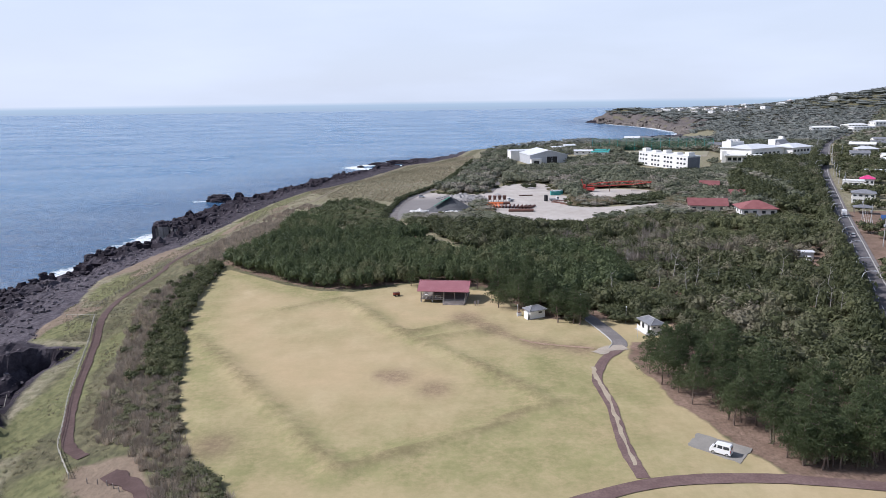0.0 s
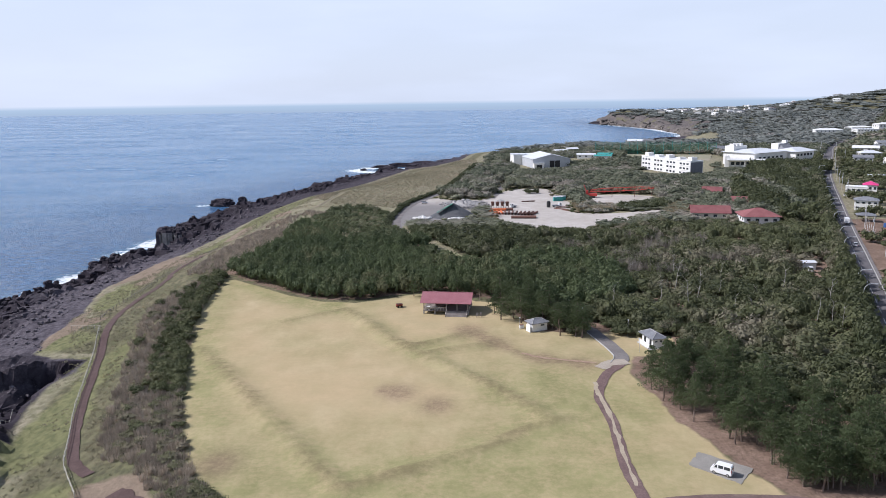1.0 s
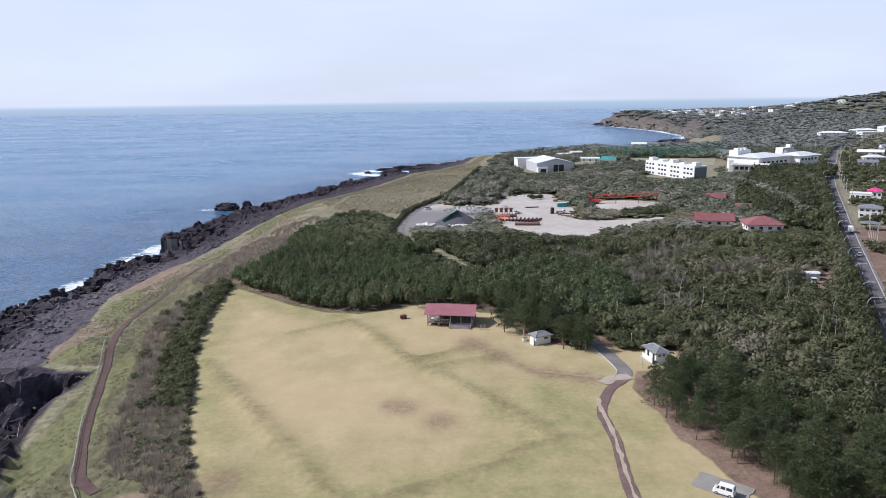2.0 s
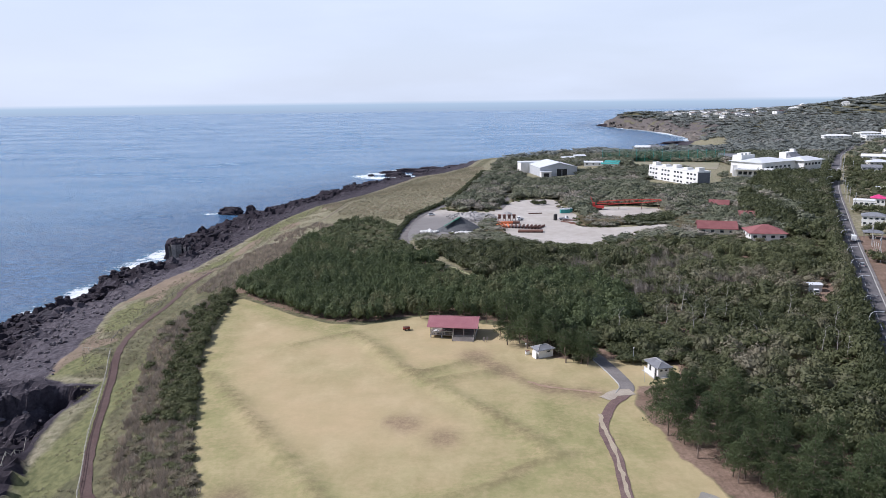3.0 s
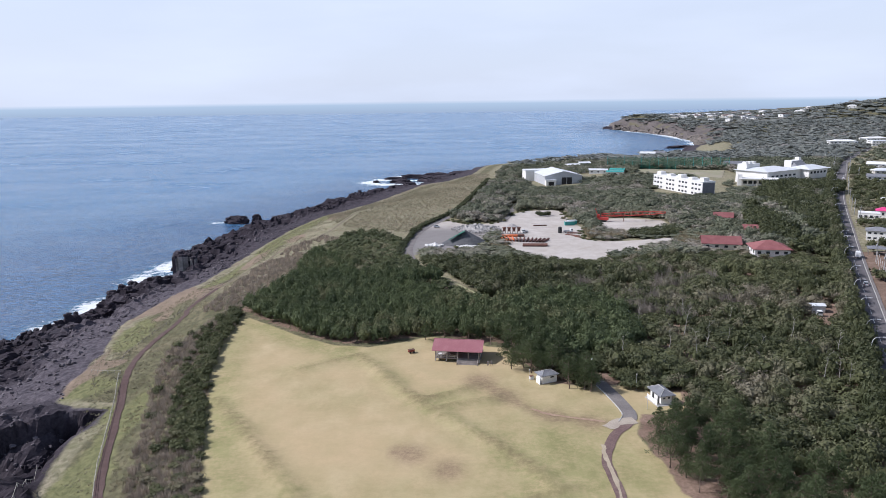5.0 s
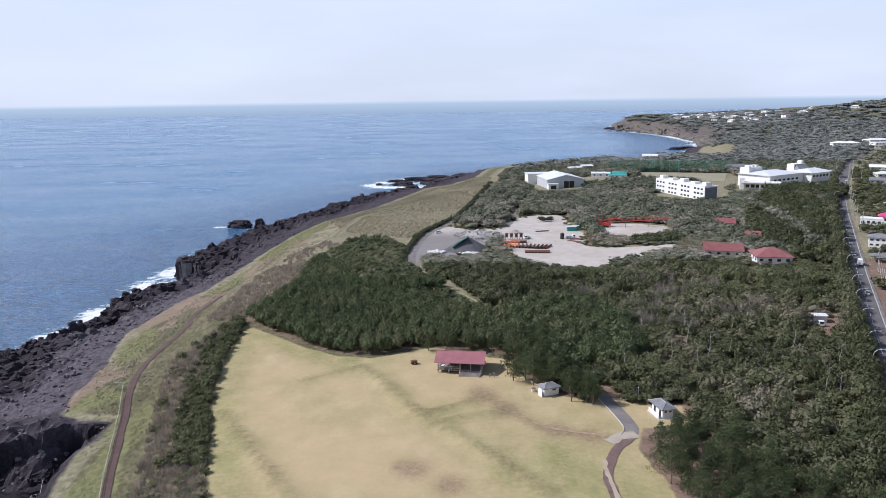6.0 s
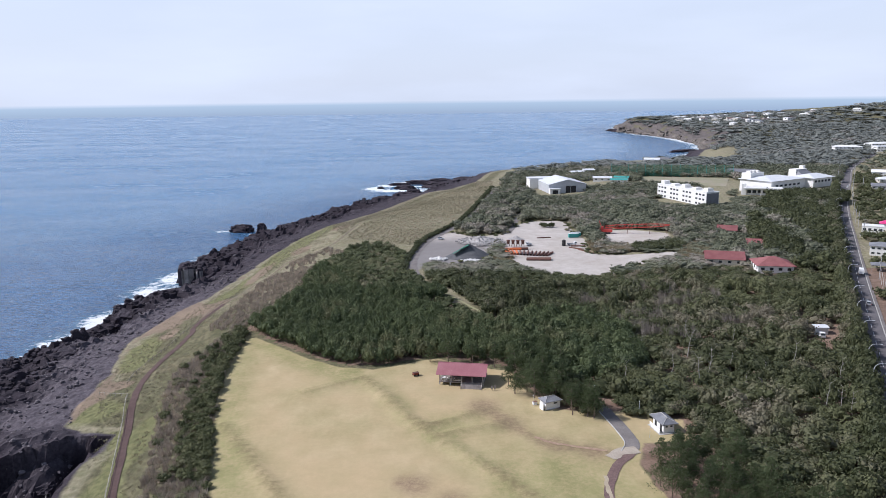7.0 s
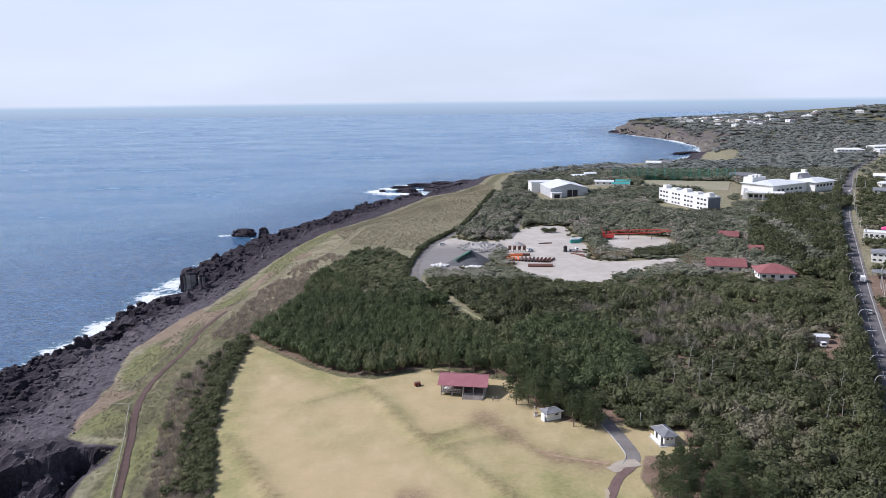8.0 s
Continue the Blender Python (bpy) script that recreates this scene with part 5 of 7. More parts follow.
# ---- pine trees with bare trunks ----
def pine_tree(seed, tall, clear, wide, label):
    r = np.random.default_rng(seed)
    t = thing("pine_tree", 0, 0, 0, 0, label, "tree", "pine trees round the lawn")
    bm = bmesh.new()
    lean = r.normal(0, 0.05, 2)
    pts = [Vector((lean[0] * z + 0.12 * math.sin(z + seed), lean[1] * z + 0.1 * math.cos(1.3 * z + seed), z)) for z in np.linspace(-0.4, tall * 0.93, 8)]
    for i in range(7):
        rod(bm, pts[i], pts[i + 1], 0.17 - 0.021 * i, 0.17 - 0.021 * (i + 1), 7)
    for i in range(9):
        z = clear * 0.8 + (tall * 0.9 - clear) * i / 9
        c = pts[0].lerp(pts[-1], (z + 0.4) / (tall * 0.93 + 0.4))
        a = i * 2.4 + r.uniform(-0.3, 0.3)
        L = wide * (0.5 - 0.036 * i)
        rod(bm, c, c + Vector((math.cos(a) * L, math.sin(a) * L, 0.28 * L)), 0.06, 0.02, 5)
    part("trunk", bm, M_BARK, t)
    kv, kf = pine_crown(seed + 60, 2300, 0.03, 8, False, 0.52, 0.40, 0.2, 0.45)
    kv = kv * np.array([wide, wide, tall - clear]) + np.array([lean[0] * tall * 0.7, lean[1] * tall * 0.7, clear])
    me = raw_mesh("crown", kv, kf)
    set_attr(me, "tint", np.full(len(kv), r.uniform(0.0, 0.8)))
    me.materials.append(M_PINE)
    c = new("crown", me)
    c.parent = t
    return t


pines = [pine_tree(s, *p, "tall pine with bare lower trunk and dark green needles") for s, p in enumerate([(8.5, 2.6, 5.2), (9.5, 3.4, 5.4), (7.6, 2.0, 5.0), (6.2, 1.2, 4.4), (9.0, 2.6, 5.8), (8.0, 3.4, 4.2)])]
STRIP = [(43.5, 158), (43.5, 151), (45, 140), (47.5, 132), (51, 122.5), (53.5, 117), (57, 111), (60, 107), (67, 103), (98, 97), (104, 104), (84, 122), (76, 134), (68, 146), (64, 158), (58, 164)]
GROVE = [(20, 206), (22, 197), (29, 192), (35, 192), (35, 206), (31, 222), (24, 236), (18, 222)]
rng = np.random.default_rng(23)
spots = []
for poly, gap in ((STRIP, 4.0), (GROVE, 3.9)):
    px, py = scatter(rng, poly, gap, lambda x, y: free(x, y))
    spots += list(zip(px, py))
spots += [(58, 107.6), (60.5, 106.2), (63, 105.2), (66, 106.4), (62, 109), (65.2, 104.0), (69, 104.2), (72, 102.8), (76, 103), (29.5, 190.5), (33, 188.6), (35.2, 187.2), (30.5, 187.9), (-10, 226), (-4, 225), (4, 224), (11, 220), (17, 213), (14.5, 205), (16, 199.5), (19.5, 200.5), (18.5, 206), (15.5, 210), (21.5, 196), (36, 182.5), (36.6, 186), (34.4, 183.6), (30.5, 184.6), (34.6, 190.5), (26.8, 192.6), (23.5, 193), (73, 106), (77, 107), (81, 105), (84, 101.5), (80, 100.5), (88, 102), (70, 108), (66.6, 110)]
spots += [(58 + 3.1 * i + 1.1 * math.sin(3 * i + j), 106.5 + 3.2 * j - 0.45 * i + math.cos(2 * j + i)) for i in range(8) for j in range(3)]
spots += [(56.5, 110), (58.5, 107.8), (60, 111.5), (62.5, 107.2), (65, 109.4), (68, 107), (71.5, 109), (61.5, 109.6), (66.5, 112)]
spots = [q for q in spots if math.hypot(q[0] - 50, q[1] - 112) > 6.5 and not (q[0] > 50 and q[1] < 106.2 - 0.05 * (q[0] - 56))]
for i, (px, py) in enumerate(spots):
    t = pines[i % 6]
    m = pose(px, py, ground_z(px, py), 0, 0, rng.uniform(0, 360))
    if i < 6:
        t.matrix_world = m
        t.scale = [rng.uniform(0.9, 1.12)] * 3
    else:
        o = copy_thing(t, m)
        o.scale = [rng.uniform(0.74, 1.22)] * 3


def dead_tree(seed):
    r = np.random.default_rng(seed)
    t = thing("dead_tree", 0, 0, 0, 0, "bleached leafless dead tree in the scrub", "tree", "dead trees in the scrub")
    bm = bmesh.new()
    p = Vector((0, 0, 0))
    tops = []
    for i in range(5):
        q = p + Vector((r.normal(0, 0.25), r.normal(0, 0.25), 2.1))
        rod(bm, p, q, 0.17 - 0.028 * i, 0.17 - 0.028 * (i + 1), 6)
        p = q
        if i > 1:
            tops.append(q)
    part("trunk", bm, M_DEAD, t)
    for q in tops:
        for k in range(2):
            a = r.uniform(0, 6.28)
            bm = bmesh.new()
            e = q + Vector((math.cos(a) * 1.3, math.sin(a) * 1.3, r.uniform(0.4, 1.5)))
            rod(bm, q, e, 0.06, 0.025, 5)
            rod(bm, e, e + Vector((r.normal(0, 0.4), r.normal(0, 0.4), 0.7)), 0.025, 0.012, 5)
            part("branch", bm, M_DEAD, t)
    return t


dead = [dead_tree(s) for s in range(3)]
SNAGS = [(73, 224), (70, 201), (75, 206), (82, 198), (101, 182), (92, 235), (98, 184), (103, 180), (65, 212), (90, 205), (110, 200), (84, 215), (78, 240), (60, 232), (104, 215), (48, 200)]
for i, (px, py) in enumerate(SNAGS):
    m = pose(px, py, ground_z(px, py), rng.uniform(-6, 6), rng.uniform(-6, 6), rng.uniform(0, 360))
    if i < 3:
        dead[i].matrix_world = m
    else:
        copy_thing(dead[i % 3], m).scale = [rng.uniform(0.6, 0.9)] * 3
bm = bmesh.new()
rod(bm, (0, 0, 0), (2.6, 1.6, 3.4), 0.28, 0.16, 8)
rod(bm, (2.6, 1.6, 3.4), (4.2, 2.2, 4.4), 0.16, 0.06, 7)
t = thing("dead_tree", 86, 195, ground_z(86, 195) + 3.4, 200, "pale leaning dead trunk above the scrub", "tree", "dead trees in the scrub")
part("trunk", bm, M_DEAD, t)


# ---- pavilion ----
def pavilion():
    t = thing("pavilion", 0.9, 209.6, ground_z(0.9, 206) - 0.05, -8, "open timber pavilion with faded red gable roof on raised deck", "pavilion")
    W, D, deck, eave, ridge = 6.9, 4.3, 1.15, 3.75, 5.7
    part("deck", a_box(-W, W, -D, D, deck - 0.22, deck, bevel=0.02), M_OLD_WOOD, t)
    for i in range(5):
        for k in (-1, 1):
            part("pier", a_box(-6.7 + 3.3 * i - 0.16, -6.7 + 3.3 * i + 0.16, k * (D - 0.35) - 0.16, k * (D - 0.35) + 0.16, -0.5, deck - 0.22), M_CONCRETE, t)
    for i in range(5):
        for k in (-1, 1):
            px = (-6.65, -3.1, 0.1, 3.2, 6.4)[i]
            part("post", a_box(px - 0.13, px + 0.13, k * (D - 0.2) - 0.13, k * (D - 0.2) + 0.13, deck, eave + 0.1, bevel=0.02), M_OLD_WOOD, t)
    for k in (-1, 1):
        part("beam", a_box(-W - 0.5, W + 0.4, k * (D - 0.2) - 0.1, k * (D - 0.2) + 0.1, eave - 0.22, eave + 0.08), M_OLD_WOOD, t)
    for i in range(5):
        px = (-6.65, -3.1, 0.1, 3.2, 6.4)[i]
        part("tie_beam", a_box(px - 0.08, px + 0.08, -D, D, eave - 0.1, eave + 0.1), M_OLD_WOOD, t)
    # two roof slopes with standing seams
    run, over = D + 0.95, 0.12
    for k in (-1, 1):
        lo, hi = eave - 0.08, ridge
        bm = bmesh.new()
        a, b = (-W - 0.75, W + 0.6)
        solid(bm, [(a, k * run, lo), (b, k * run, lo), (b, 0, hi), (a, 0, hi), (a, k * run, lo - over), (b, k * run, lo - over), (b, 0, hi - over), (a, 0, hi - over)],
              [(0, 1, 2, 3), (7, 6, 5, 4), (0, 4, 5, 1), (1, 5, 6, 2), (3, 7, 4, 0)])
        roof = part("roof_slope", bm, M_RED_ROOF, t, "faded red metal roofing")
        for i in range(31):
            sx_ = a + (b - a) * i / 30
            bm = bmesh.new()
            solid(bm, [(sx_ - 0.025, k * run, lo), (sx_ + 0.025, k * run, lo), (sx_ + 0.025, 0, hi), (sx_ - 0.025, 0, hi),
                       (sx_ - 0.025, k * run, lo + 0.028), (sx_ + 0.025, k * run, lo + 0.028), (sx_ + 0.025, 0, hi + 0.028), (sx_ - 0.025, 0, hi + 0.028)],
                  [(4, 5, 6, 7), (0, 4, 7, 3), (1, 2, 6, 5), (0, 1, 5, 4)])
            part("seam", bm, M_RED_ROOF, roof)
    part("ridge_cap", a_box(-W - 0.8, W + 0.65, -0.16, 0.16, ridge - 0.04, ridge + 0.07, bevel=0.02), M_RED_ROOF, t)
    # gable boards and rear wall
    for px in (-W + 0.2, W - 0.3):
        bm = bmesh.new()
        solid(bm, [(px, -D, eave), (px, D, eave), (px, 0, ridge - 0.3), (px + 0.08, -D, eave), (px + 0.08, D, eave), (px + 0.08, 0, ridge - 0.3)], [(0, 1, 2), (5, 4, 3), (0, 3, 4, 1), (1, 4, 5, 2), (2, 5, 3, 0)])
        part("gable_board", bm, M_OLD_WOOD, t)
    for i in range(12):
        a = -6.5 + 13.0 * i / 12
        part("wall_board", a_box(a, a + 1.06, D - 0.42, D - 0.36, deck, eave - 0.1), M_OLD_WOOD, t, "dark timber rear wall board")
    # railings
    def rail(x0, y0, x1, y1):
        L = math.hypot(x1 - x0, y1 - y0)
        ang = math.atan2(y1 - y0, x1 - x0)
        r = new("railing")
        r.parent = t
        r.matrix_local = Matrix.Translation((x0, y0, deck)) @ Matrix.Rotation(ang, 4, "Z")
        for z in (0.95, 0.5):
            part("rail", a_box(0, L, -0.05, 0.05, z - 0.06, z + 0.05), M_PALE_WOOD, r)
        nb = max(2, int(L / 0.8))
        for i in range(nb + 1):
            part("baluster", a_box(L * i / nb - 0.04, L * i / nb + 0.04, -0.04, 0.04, 0, 0.95), M_PALE_WOOD, r)
    rail(-6.6, -4.15, -0.1, -4.15)
    rail(-6.7, -4.1, -6.7, 4.1)
    rail(6.7, -4.1, 6.7, 4.1)
    # wide stair
    for i in range(7):
        z = deck - 0.165 * (i + 1)
        part("step", a_box(0.25, 6.2, -4.32 - 0.36 * (i + 1), -4.30 - 0.36 * i, z - 0.12, z, bevel=0.015), M_OLD_WOOD, t)
        part("riser", a_box(0.3, 6.15, -4.30 - 0.36 * i - 0.05, -4.30 - 0.36 * i - 0.02, z, z + 0.16), M_OLD_WOOD, t)
    for px in (0.15, 6.3):
        bm = bmesh.new()
        solid(bm, [(px - 0.07, -4.3, deck), (px + 0.07, -4.3, deck), (px + 0.07, -7.0, -0.1), (px - 0.07, -7.0, -0.1), (px - 0.07, -4.3, -0.3), (px + 0.07, -4.3, -0.3), (px + 0.07, -7.0, -0.3), (px - 0.07, -7.0, -0.3)],
              [(0, 1, 2, 3), (4, 7, 6, 5), (0, 3, 7, 4), (1, 5, 6, 2), (2, 6, 7, 3), (0, 4, 5, 1)])
        part("stair_string", bm, M_OLD_WOOD, t)
        bm = bmesh.new()
        rod(bm, (px, -4.3, deck + 0.95), (px, -6.9, 0.9), 0.05, 0.05, 6)
        part("handrail", bm, M_PALE_WOOD, t)
        part("newel", a_box(px - 0.08, px + 0.08, -7.0, -6.84, -0.2, 0.95), M_OLD_WOOD, t)
    return t


pavilion()
PZ = ground_z(0.9, 206) - 0.05 + 1.15


def picnic_table(x, y, yaw):
    t = thing("picnic_table", x, y, PZ, yaw, "white folding table on the pavilion deck", "table", "tables on the deck")
    part("tabletop", a_box(-0.9, 0.9, -0.4, 0.4, 0.7, 0.74, bevel=0.01), M_WHITE, t)
    for a in (-0.75, 0.75):
        for b in (-0.3, 0.3):
            part("leg", rod(bmesh.new(), (a, b, 0), (a, b, 0.7), 0.025), M_STEEL, t)
    for b in (-0.75, 0.75):
        part("bench_seat", a_box(-0.9, 0.9, b - 0.14, b + 0.14, 0.42, 0.46), M_WHITE, t)
        for a in (-0.75, 0.75):
            part("bench_leg", rod(bmesh.new(), (a, b, 0), (a, b, 0.42), 0.02), M_STEEL, t)


picnic_table(-4.9, 207.6, 78)
picnic_table(-2.6, 207.6, 75)
for sx_, sh in ((9.3, 1.5), (10.3, 1.6)):
    t = thing("notice_board", sx_, 201.6 + 0.3 * (sx_ - 9), ground_z(sx_, 202), -8, "dark timber notice board beside the pavilion", "sign", "boards beside the pavilion")
    part("board", a_box(-0.28, 0.28, -0.04, 0.04, 0.5, sh, bevel=0.01), M_OLD_WOOD, t)
    for a in (-0.22, 0.22):
        part("post", a_box(a - 0.05, a + 0.05, 0.05, 0.13, -0.2, sh), M_OLD_WOOD, t)
t = thing("handcart", -14.0, 213.6, ground_z(-14, 213.6), 25, "dark red-brown wooden cart on the grass", "cart")
part("box", a_box(-0.9, 0.9, -0.6, 0.6, 0.45, 1.05, bevel=0.03), surface("dark_red_paint", (0.20, 0.045, 0.03), (0.26, 0.065, 0.045), 1.2, 0.7, 8), t)
part("lid", a_box(-0.95, 0.95, -0.65, 0.65, 1.05, 1.13, bevel=0.02), M_RUST, t)
for a in (-0.6, 0.6):
    for b in (-0.62, 0.62):
        w = part("wheel", rod(bmesh.new(), (a, b - 0.06, 0.3), (a, b + 0.06, 0.3), 0.3, sides=14), M_TYRE, t)


# ---- small white huts ----
def hip_roof(bm, hx, hy, z, rise, ridge):
    """A hipped slab over a box of half sizes hx, hy; ridge along x of half length ridge."""
    th = 0.14
    v = [(-hx, -hy, z), (hx, -hy, z), (hx, hy, z), (-hx, hy, z), (-ridge, 0, z + rise), (ridge, 0, z + rise), (-hx, -hy, z - th), (hx, -hy, z - th), (hx, hy, z - th), (-hx, hy, z - th)]
    return solid(bm, v, [(0, 1, 5, 4), (1, 2, 5), (2, 3, 4, 5), (3, 0, 4), (0, 6, 7, 1), (1, 7, 8, 2), (2, 8, 9, 3), (3, 9, 6, 0), (9, 8, 7, 6)])


def hut(x, y, yaw, hx, hy, wall, rise, ridge, over, label):
    t = thing("toilet_hut", x, y, ground_z(x, y), yaw, label, "hut", "park huts")
    part("plinth", a_box(-hx - 0.12, hx + 0.12, -hy - 0.12, hy + 0.12, -0.5, 0.16), M_CONCRETE, t)
    w = part("wall", a_box(-hx, hx, -hy, hy, 0.14, wall + 0.05), M_WALL, t)
    r = part("roof", hip_roof(bmesh.new(), hx + over, hy + over, wall + 0.12, rise, ridge), M_GREY_ROOF, t, "grey hipped roof")
    part("ridge_cap", a_box(-ridge - 0.1, ridge + 0.1, -0.1, 0.1, wall + 0.1 + rise, wall + 0.2 + rise, bevel=0.02), M_CONCRETE, r)
    for sx_ in (-1, 1):
        for sy_ in (-1, 1):
            part("hip_cap", rod(bmesh.new(), (sx_ * (hx + over), sy_ * (hy + over), wall + 0.15), (sx_ * ridge, 0, wall + 0.15 + rise), 0.07, 0.07, 6), M_CONCRETE, r)
    return t


h1 = hut(25.1, 190.0, 24, 2.3, 1.5, 2.3, 0.95, 1.0, 0.5, "small white rendered toilet hut with grey hipped roof")
for wx in (0.2,):
    f = part("window", a_box(wx, wx + 1.2, -1.55, -1.5, 1.45, 1.95), M_GREY_WALL, h1, "high dark louvred window")
    part("pane", a_box(wx + 0.06, wx + 1.14, -1.57, -1.545, 1.5, 1.9), M_GLASS, f)
d = part("door", a_box(-2.35, -2.3, -0.9, -0.1, 0.16, 2.1), M_GREY_WALL, h1, "grey door in shade")
part("handle", a_box(-2.39, -2.35, -0.3, -0.2, 1.0, 1.06), M_STEEL, d)
part("screen_wall", a_box(-3.1, -2.95, -1.5, 0.5, 0, 1.9), M_WALL, h1)
h2 = hut(52.9, 176.4, 104, 2.7, 1.5, 2.6, 1.1, 1.5, 0.75, "white rendered toilet block with grey hipped roof and concrete apron")
part("apron", a_box(-3.4, 3.2, -1.8, 2.8, -0.3, 0.12, bevel=0.02), M_CONCRETE, h2)
part("screen_wall", a_box(-2.6, 2.6, 2.4, 2.55, 0.1, 1.25, bevel=0.01), M_WALL, h2, "low white screen wall")
for wx in (-1.9, 0.8):
    # dark panels on the wall stand for the shade inside
    part("doorway", a_box(wx, wx + 0.9, 1.5, 1.54, 0.16, 2.1), M_DARK, h2, "flat dark panel painting the shade of an open doorway")
for wy in (-1.0, 0.3):
    f = part("window", a_box(-2.75, -2.7, wy, wy + 0.7, 1.6, 2.1), M_GREY_WALL, h2)
    part("pane", a_box(-2.77, -2.745, wy + 0.05, wy + 0.65, 1.65, 2.05), M_GLASS, f)
t = thing("storage_box", 21.0, 191.6, ground_z(21, 191.6), 20, "white and rust-red storage box under the pines", "box")
part("body", a_box(-0.55, 0.55, -0.4, 0.4, 0, 0.9, bevel=0.02), M_WHITE, t)
part("lid", a_box(-0.6, 0.6, -0.45, 0.45, 0.9, 0.98, bevel=0.02), M_RUST, t)
for px, py, ph in ((48.3, 183.6, 4.2), (48.0, 171, 3.4), (20.4, 190.2, 3.2), (37.5, 190.5, 6.0)):
    t = thing("park_lamp", px, py, ground_z(px, py), 0, "slim grey park lamp post beside the driveway", "lamp post", "park lamps")
    part("pole", rod(bmesh.new(), (0, 0, -0.2), (0, 0, ph), 0.06, 0.04), M_STEEL, t)
    part("lantern", rod(bmesh.new(), (0, 0, ph), (0, 0, ph + 0.32), 0.1, 0.16), M_LENS, t)

# gravel pad for the van
pad = [(45.0, 119.2), (52.2, 113.2), (48.2, 108.2), (41.6, 114.8)]
bm = bmesh.new()
ring = []
for (ax, ay), (bx, by) in zip(pad, pad[1:] + pad[:1]):
    for k in range(8):
        u = k / 8
        ring.append((ax + (bx - ax) * u + 0.35 * noise.noise((ax + u * 9, by, 0)), ay + (by - ay) * u + 0.35 * noise.noise((ay + u * 9, bx, 5))))
zp = max(ground_z(*p) for p in pad) + 0.08
polygon_prism(bm, ring, zp - 0.6, zp)
tagged(part("gravel_pad", bm, M_PAD), "grey gravel parking pad on the lawn", "parking", kind="structure")


# ---- vehicles: x forward ----
def wheel_at(t, x, y, r, w):
    k = part("wheel", rod(bmesh.new(), (x, y - w / 2, r), (x, y + w / 2, r), r, sides=18), M_TYRE, t)
    s = math.copysign(1, y)
    part("rim", rod(bmesh.new(), (x, y + s * w / 2, r), (x, y + s * (w / 2 + 0.012), r), r * 0.62, sides=14), M_RIM, k)


def profile_body(name, prof, half, material, t, inset=0.0, label=""):
    """A body from its side view, narrowed towards the top."""
    bm = bmesh.new()
    zs = [p[1] for p in prof]
    z0, z1 = min(zs), max(zs)
    sides = []
    for s in (-1, 1):
        sides.append([bm.verts.new((x, s * (half - inset * max(0, (z - z0) / (z1 - z0) - 0.45) / 0.55), z)) for x, z in prof])
    bm.faces.new(sides[0])
    bm.faces.new(sides[1][::-1])
    n = len(prof)
    for i in range(n):
        j = (i + 1) % n
        bm.faces.new((sides[0][i], sides[1][i], sides[1][j], sides[0][j]))
    bmesh.ops.recalc_face_normals(bm, faces=bm.faces[:])
    es = [e for e in bm.edges if e.calc_face_angle(0) > 0.5]
    bmesh.ops.bevel(bm, geom=es, offset=0.06, segments=2, affect="EDGES", profile=0.6)
    return part(name, bm, material, t, label, shade=False)


def quad_panel(t, name, pts, depth, material):
    """A thin proud panel over four places."""
    n = (Vector(pts[1]) - Vector(pts[0])).cross(Vector(pts[3]) - Vector(pts[0])).normalized() * depth
    lo, hi = [Vector(p) - n for p in pts], [Vector(p) + n for p in pts]
    return part(name, solid(bmesh.new(), lo + hi, [(4, 5, 6, 7), (3, 2, 1, 0), (0, 1, 5, 4), (1, 2, 6, 5), (2, 3, 7, 6), (3, 0, 4, 7)]), material, t)


def van(x, y, z, yaw, label, paint=None):
    paint = paint or M_CAR_WHITE
    t = thing("van", x, y, z, yaw, label, "van")
    prof = [(1.66, 0.32), (1.70, 0.62), (1.62, 0.98), (1.30, 1.20), (0.86, 1.80), (0.70, 1.87), (-1.55, 1.89), (-1.68, 1.75), (-1.70, 0.36), (-1.55, 0.26), (1.5, 0.26)]
    profile_body("body", prof, 0.735, paint, t, 0.09)
    for s in (-1, 1):
        for x0, x1 in ((0.62, 1.05), (-0.35, 0.42), (-1.45, -0.5)):
            top = 1.68
            xa = x1 if x1 < 1 else 0.84
            quad_panel(t, "side_window", [(x0, s * 0.715, 1.18), (x1, s * 0.715, 1.18), (xa, s * 0.665, top), (x0, s * 0.665, top)], 0.012, M_GLASS)
        h = part("headlight", a_box(1.60, 1.69, s * 0.55 - 0.14, s * 0.55 + 0.14, 0.66, 0.88, bevel=0.02), M_LENS, t)
        part("tail_light", a_box(-1.715, -1.66, s * 0.64 - 0.07, s * 0.64 + 0.07, 0.75, 1.25, bevel=0.01), M_TAIL, t)
        wheel_at(t, 1.08, s * 0.66, 0.28, 0.17)
        wheel_at(t, -1.15, s * 0.66, 0.28, 0.17)
        part("mirror", a_box(1.05, 1.17, s * 0.80 - 0.07, s * 0.80 + 0.07, 1.18, 1.38, bevel=0.02), paint, t)
    quad_panel(t, "windscreen", [(1.285, -0.6, 1.24), (1.285, 0.6, 1.24), (0.90, 0.56, 1.77), (0.90, -0.56, 1.77)], 0.02, M_GLASS)
    quad_panel(t, "rear_window", [(-1.705, 0.58, 1.2), (-1.705, -0.58, 1.2), (-1.69, -0.54, 1.68), (-1.69, 0.54, 1.68)], 0.014, M_GLASS)
    part("bumper", a_box(1.62, 1.74, -0.7, 0.7, 0.28, 0.52, bevel=0.03), paint, t)
    part("bumper", a_box(-1.76, -1.66, -0.7, 0.7, 0.28, 0.5, bevel=0.03), paint, t)
    part("number_plate", a_box(-1.775, -1.758, -0.17, 0.17, 0.55, 0.70), M_WHITE, t)
    return t


